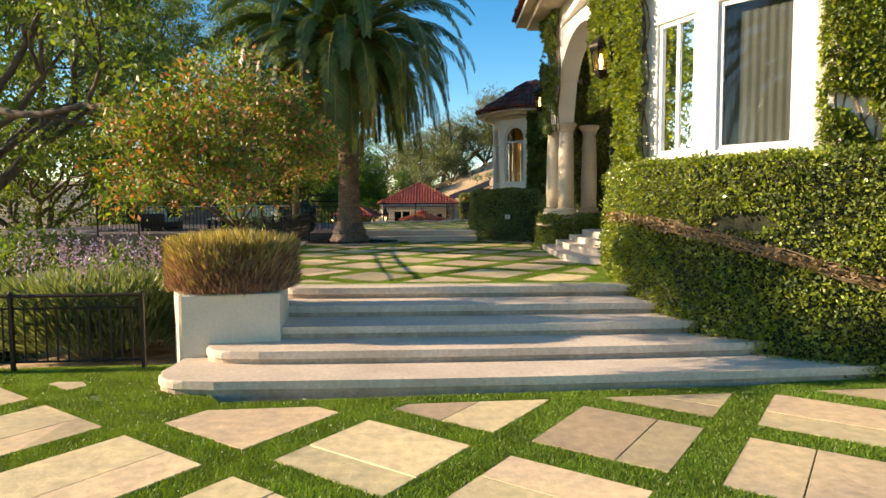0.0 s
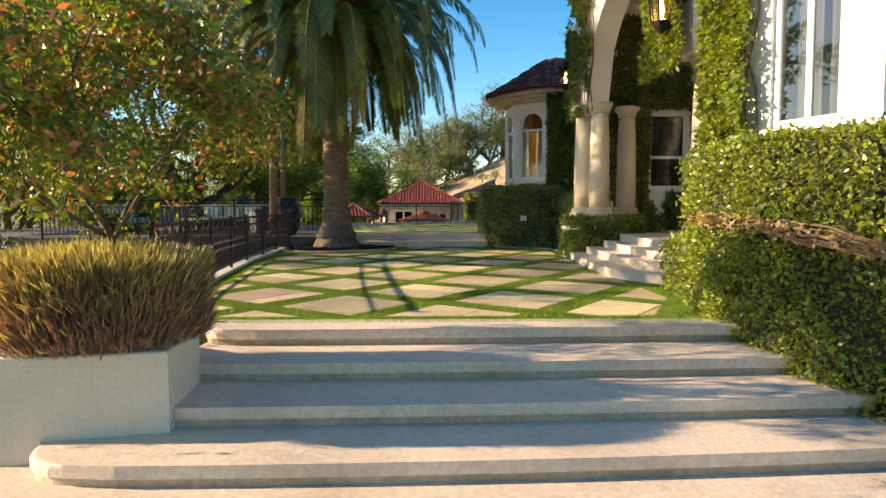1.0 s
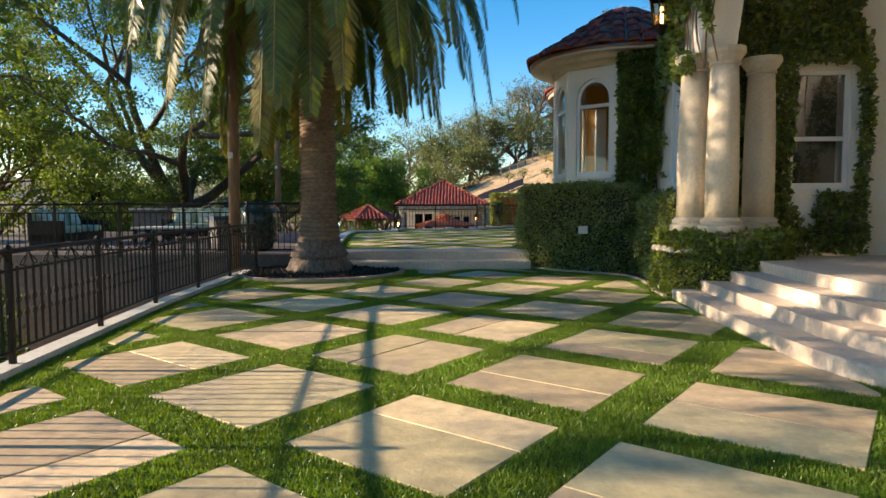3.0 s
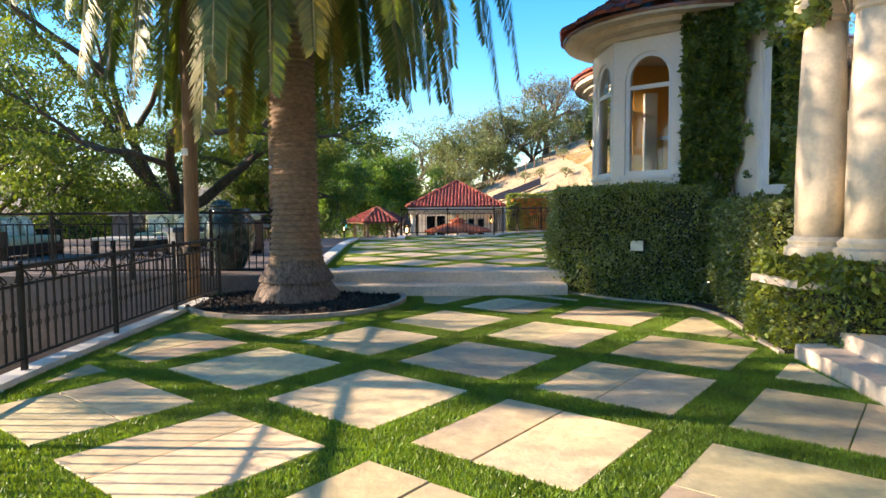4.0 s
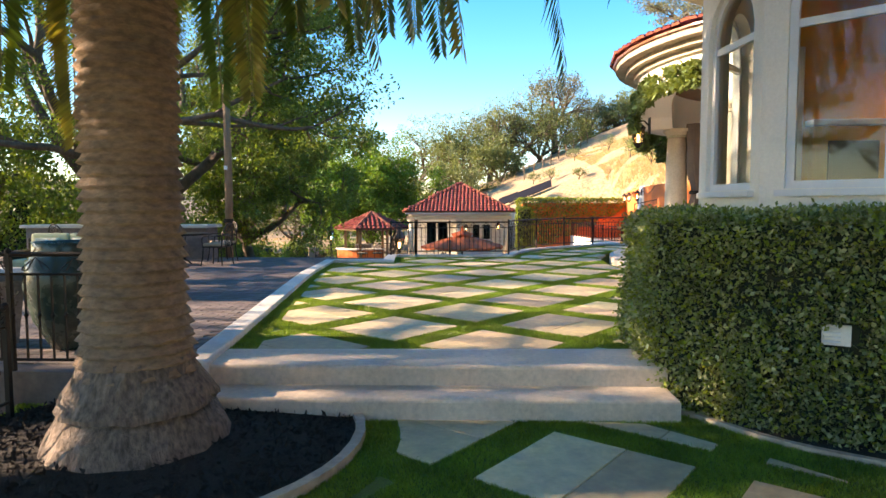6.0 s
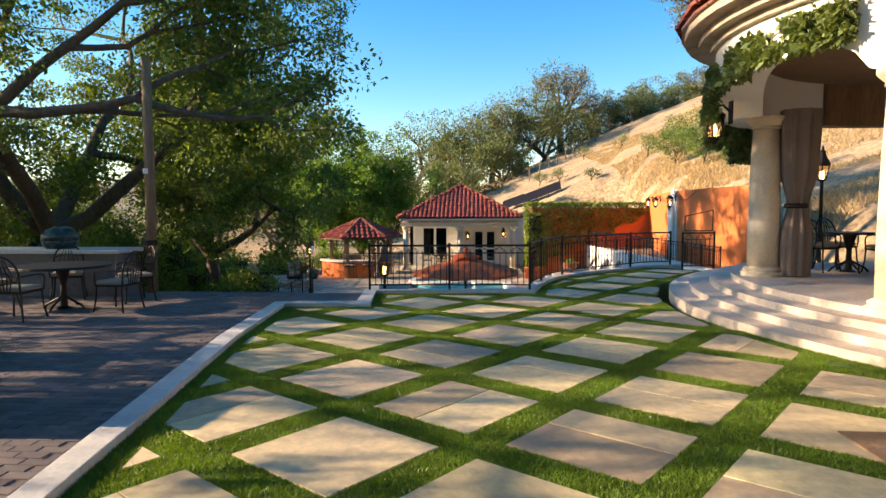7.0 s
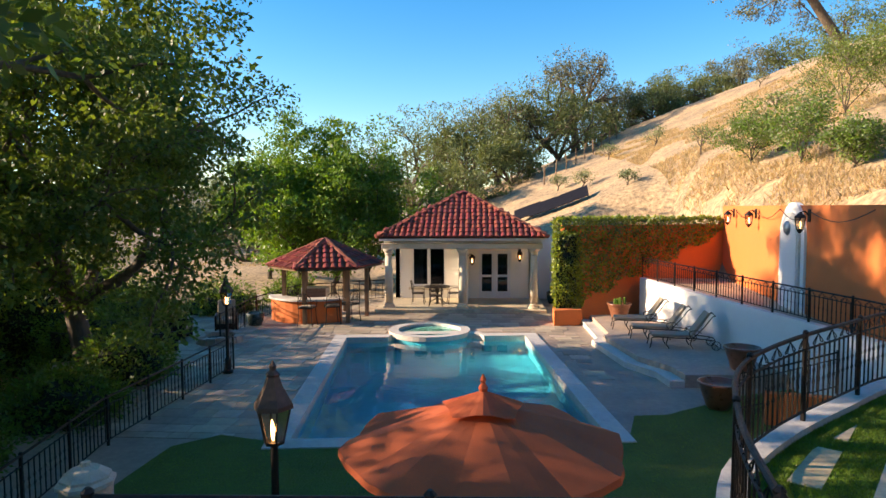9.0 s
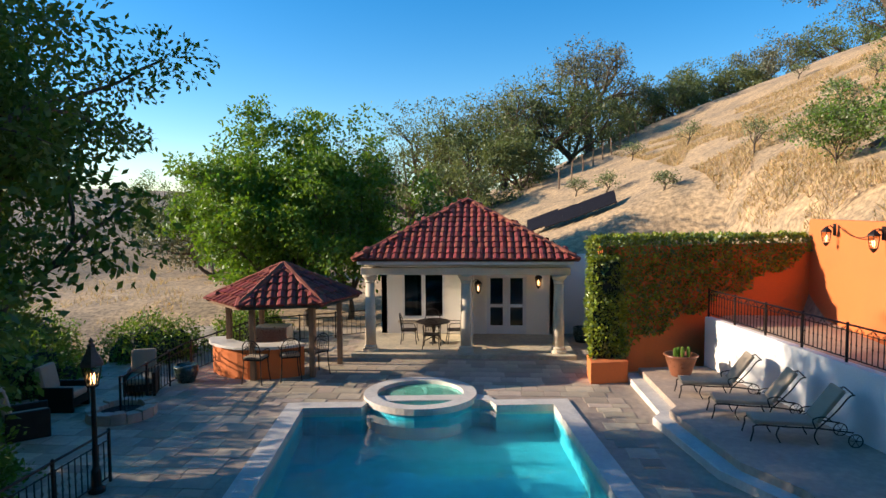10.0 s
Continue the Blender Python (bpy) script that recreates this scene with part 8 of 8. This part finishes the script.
# ---- pavers, one by one ----
pavers(lower, LOWER_HULL, LOWER_O, 55.0, Z0, (), 1)
pavers(lower, LEFT_HULL, LOWER_O, 55.0, Z0, (), 4)
pavers(mid, MID_HULL, (-0.214, 15.314), 55.15, ZM, (BED[:2] + (BED[2] + 0.28,),), 2)
for field, seed in ((UP_MAIN, 3), (UP_END, 3), (UP_TONGUE, 3)):
    pavers(upper, field, (-0.375, 26.902), 53.5, ZU, ((FLIGHT_C[0], FLIGHT_C[1], FLIGHT_R + 0.2),), seed)


# ---- bricks of the patio and stones of the deck ----
def small_slab(w, l, h, e=0.004):
    verts = [(x * w / 2, y * l / 2, -h) for x, y in ((-1, -1), (1, -1), (1, 1), (-1, 1))] + [(x * w / 2, y * l / 2, -e) for x, y in ((-1, -1), (1, -1), (1, 1), (-1, 1))] + [(x * (w / 2 - e), y * (l / 2 - e), 0) for x, y in ((-1, -1), (1, -1), (1, 1), (-1, 1))]
    faces = [(r * 4 + k, r * 4 + (k + 1) % 4, (r + 1) * 4 + (k + 1) % 4, (r + 1) * 4 + k) for r in range(2) for k in range(4)] + [(8, 9, 10, 11)]
    return verts, faces


def paving(parent, name, mat_one, mat_many, boxes, level, near, h):
    """Stones of the given plan boxes (x, y, w, l): those in near as parts, the rest joined."""
    rest, cache, made = [], {}, 0
    for x, y, w, l in boxes:
        z = level + rng.normal() * 0.0015
        v, f = small_slab(w, l, h)
        if made < 300 and near[0] < x < near[2] and near[1] < y < near[3]:
            key = (round(w, 3), round(l, 3))
            if key not in cache:
                me = bpy.data.meshes.new(name)
                me.from_pydata(v, [], f)
                me.materials.append(mat_one)
                cache[key] = me
            o = new(name, cache[key])
            o.parent, o.location = parent, (x, y, z)
            made += 1
        else:
            a = np.array(v) + np.array([x, y, z])
            rest.append(np.stack([a[list(q)] for q in f]))
    o = soup(name + "s", [np.concatenate(rest)], mat_many, parent)
    o["kind"] = "stuff"


BRICKONE = material("patio_brick_single", (0.15, 0.115, 0.105), 0.8, spread=0.25, grain=12, stains=1.2, stain=0.3, bump=0.3, per="object")
bricks = []
edge_x = lambda y: np.interp(y, [19.3, 25, 29.1, 33.4], [-2.98, -3.85, -4.3, -4.3])
for r in range(int(11.4 / 0.105)):
    y = 19.6 + 0.105 * r
    x = float(edge_x(y)) - 0.12 - (0.1 if r % 2 else 0)
    while x > -10.5:
        bricks.append((x, y, 0.2, 0.097))
        x -= 0.207
paving(patio, "brick", BRICKONE, BRICK, bricks, ZU - 0.036, (-5.8, 22.3, -3, 24.6), 0.03)
stones = []
y, row = 39.0, 0
g3 = random.Random(4)
plan = [(a[0], a[1]) for a in outer]
while y < 57.5:
    l = g3.choice((0.3, 0.42, 0.5))
    x = -9.2 if y < 43.5 else -12.8
    x += g3.random() * 0.3
    while x < 6.4:
        w = g3.choice((0.4, 0.55, 0.7))
        c = np.array([(x + w / 2 + sx * w / 2, y + l / 2 + sy * l / 2) for sx in (-1, 0, 1) for sy in (-1, 0, 1)])
        free = not inside(c, plan).any() and np.hypot(c[:, 0] - SPA[0], c[:, 1] - SPA[1]).min() > 1.4
        if free and not (x > 1.1 and y < 43.0) and not (-5.6 < x < 1.3 and y > 52.4) and not (x + w > 2.1 and y < 51.2):
            stones.append((x + w / 2, y + l / 2, w - 0.012, l - 0.012))
        x += w
    y += l
paving(deck, "deck_stone", DECK, DECKS, stones, ZP + 0.0, (-6.5, 39, 2.2, 53), 0.03)

# ---- turf blades ----
def turf(name, label, outline, hull, origin, angle, level, discs, per_m2, box_, seed, h=0.023):
    gen = np.random.default_rng(seed)
    x0, y0, x1, y1 = box_
    n = int((x1 - x0) * (y1 - y0) * per_m2)
    p = np.stack([x0 + gen.random(n) * (x1 - x0), y0 + gen.random(n) * (y1 - y0)], 1)
    p = p[inside(p, outline)]
    if hull is not None:
        ca, sa = math.cos(radians(angle)), math.sin(radians(angle))
        d = p - np.array(origin)
        u, v = (d[:, 0] * ca + d[:, 1] * sa) / S, (-d[:, 0] * sa + d[:, 1] * ca) / S
        half = (S - GAP) / 2 / S + 0.002
        stone_at = inside(p, hull) | inside(p, UP_TONGUE) | inside(p, LEFT_HULL)
        stone = (np.abs(u - np.round(u)) < half) & (np.abs(v - np.round(v)) < half) & stone_at
        for dx, dy, r in discs:
            dist = np.hypot(p[:, 0] - dx, p[:, 1] - dy)
            stone &= dist > r
            if r < 3:
                p, stone = p[dist > r - 0.26], stone[dist > r - 0.26]
            else:
                p, stone = p[dist > r - 0.25], stone[dist > r - 0.25]
        p = p[~stone]
    n = len(p)
    z = np.full(n, level - 0.012)
    base = np.column_stack([p, z])
    a = gen.random(n) * 2 * math.pi
    lean = gen.normal(size=(n, 2)) * 0.4
    hh = h * (0.7 + 0.6 * gen.random(n))
    side = np.column_stack([np.cos(a), np.sin(a), np.zeros(n)]) * 0.0042
    tip = base + np.column_stack([lean * hh[:, None], hh])
    tri = np.stack([base - side, base + side, tip], 1)
    ob = soup(name, [tri], BLADE)
    tagged(ob, label, "grass", kind="stuff")


B0 = (BED[:2] + (BED[2] + 0.28,),)
turf("turf", "short green artificial turf of the lower court", LOWER_OUT, LOWER_HULL, LOWER_O, 55.0, Z0, (), 12000, (-5.5, 2.2, 6.0, 7.0), 1)
turf("turf", "short green artificial turf of the middle terrace", MID_OUT, MID_HULL, (-0.214, 15.314), 55.15, ZM, B0, 12000, (-4.4, 8.3, 3.3, 19.6), 2)
turf("turf", "short green artificial turf of the upper terrace", UP_OUT, UP_HULL, (-0.375, 26.902), 53.5, ZU, ((FLIGHT_C[0], FLIGHT_C[1], FLIGHT_R + 0.2),), 9000, (-4.2, 19.3, 4.4, 36), 3)
g = GRASS[-1]
turf("turf", "short dark green artificial turf of the pool lawn", g[0], None, (0, 0), 0, ZP + 0.012, (), 1500, (-7, 31.1, 6.5, 43), 4)
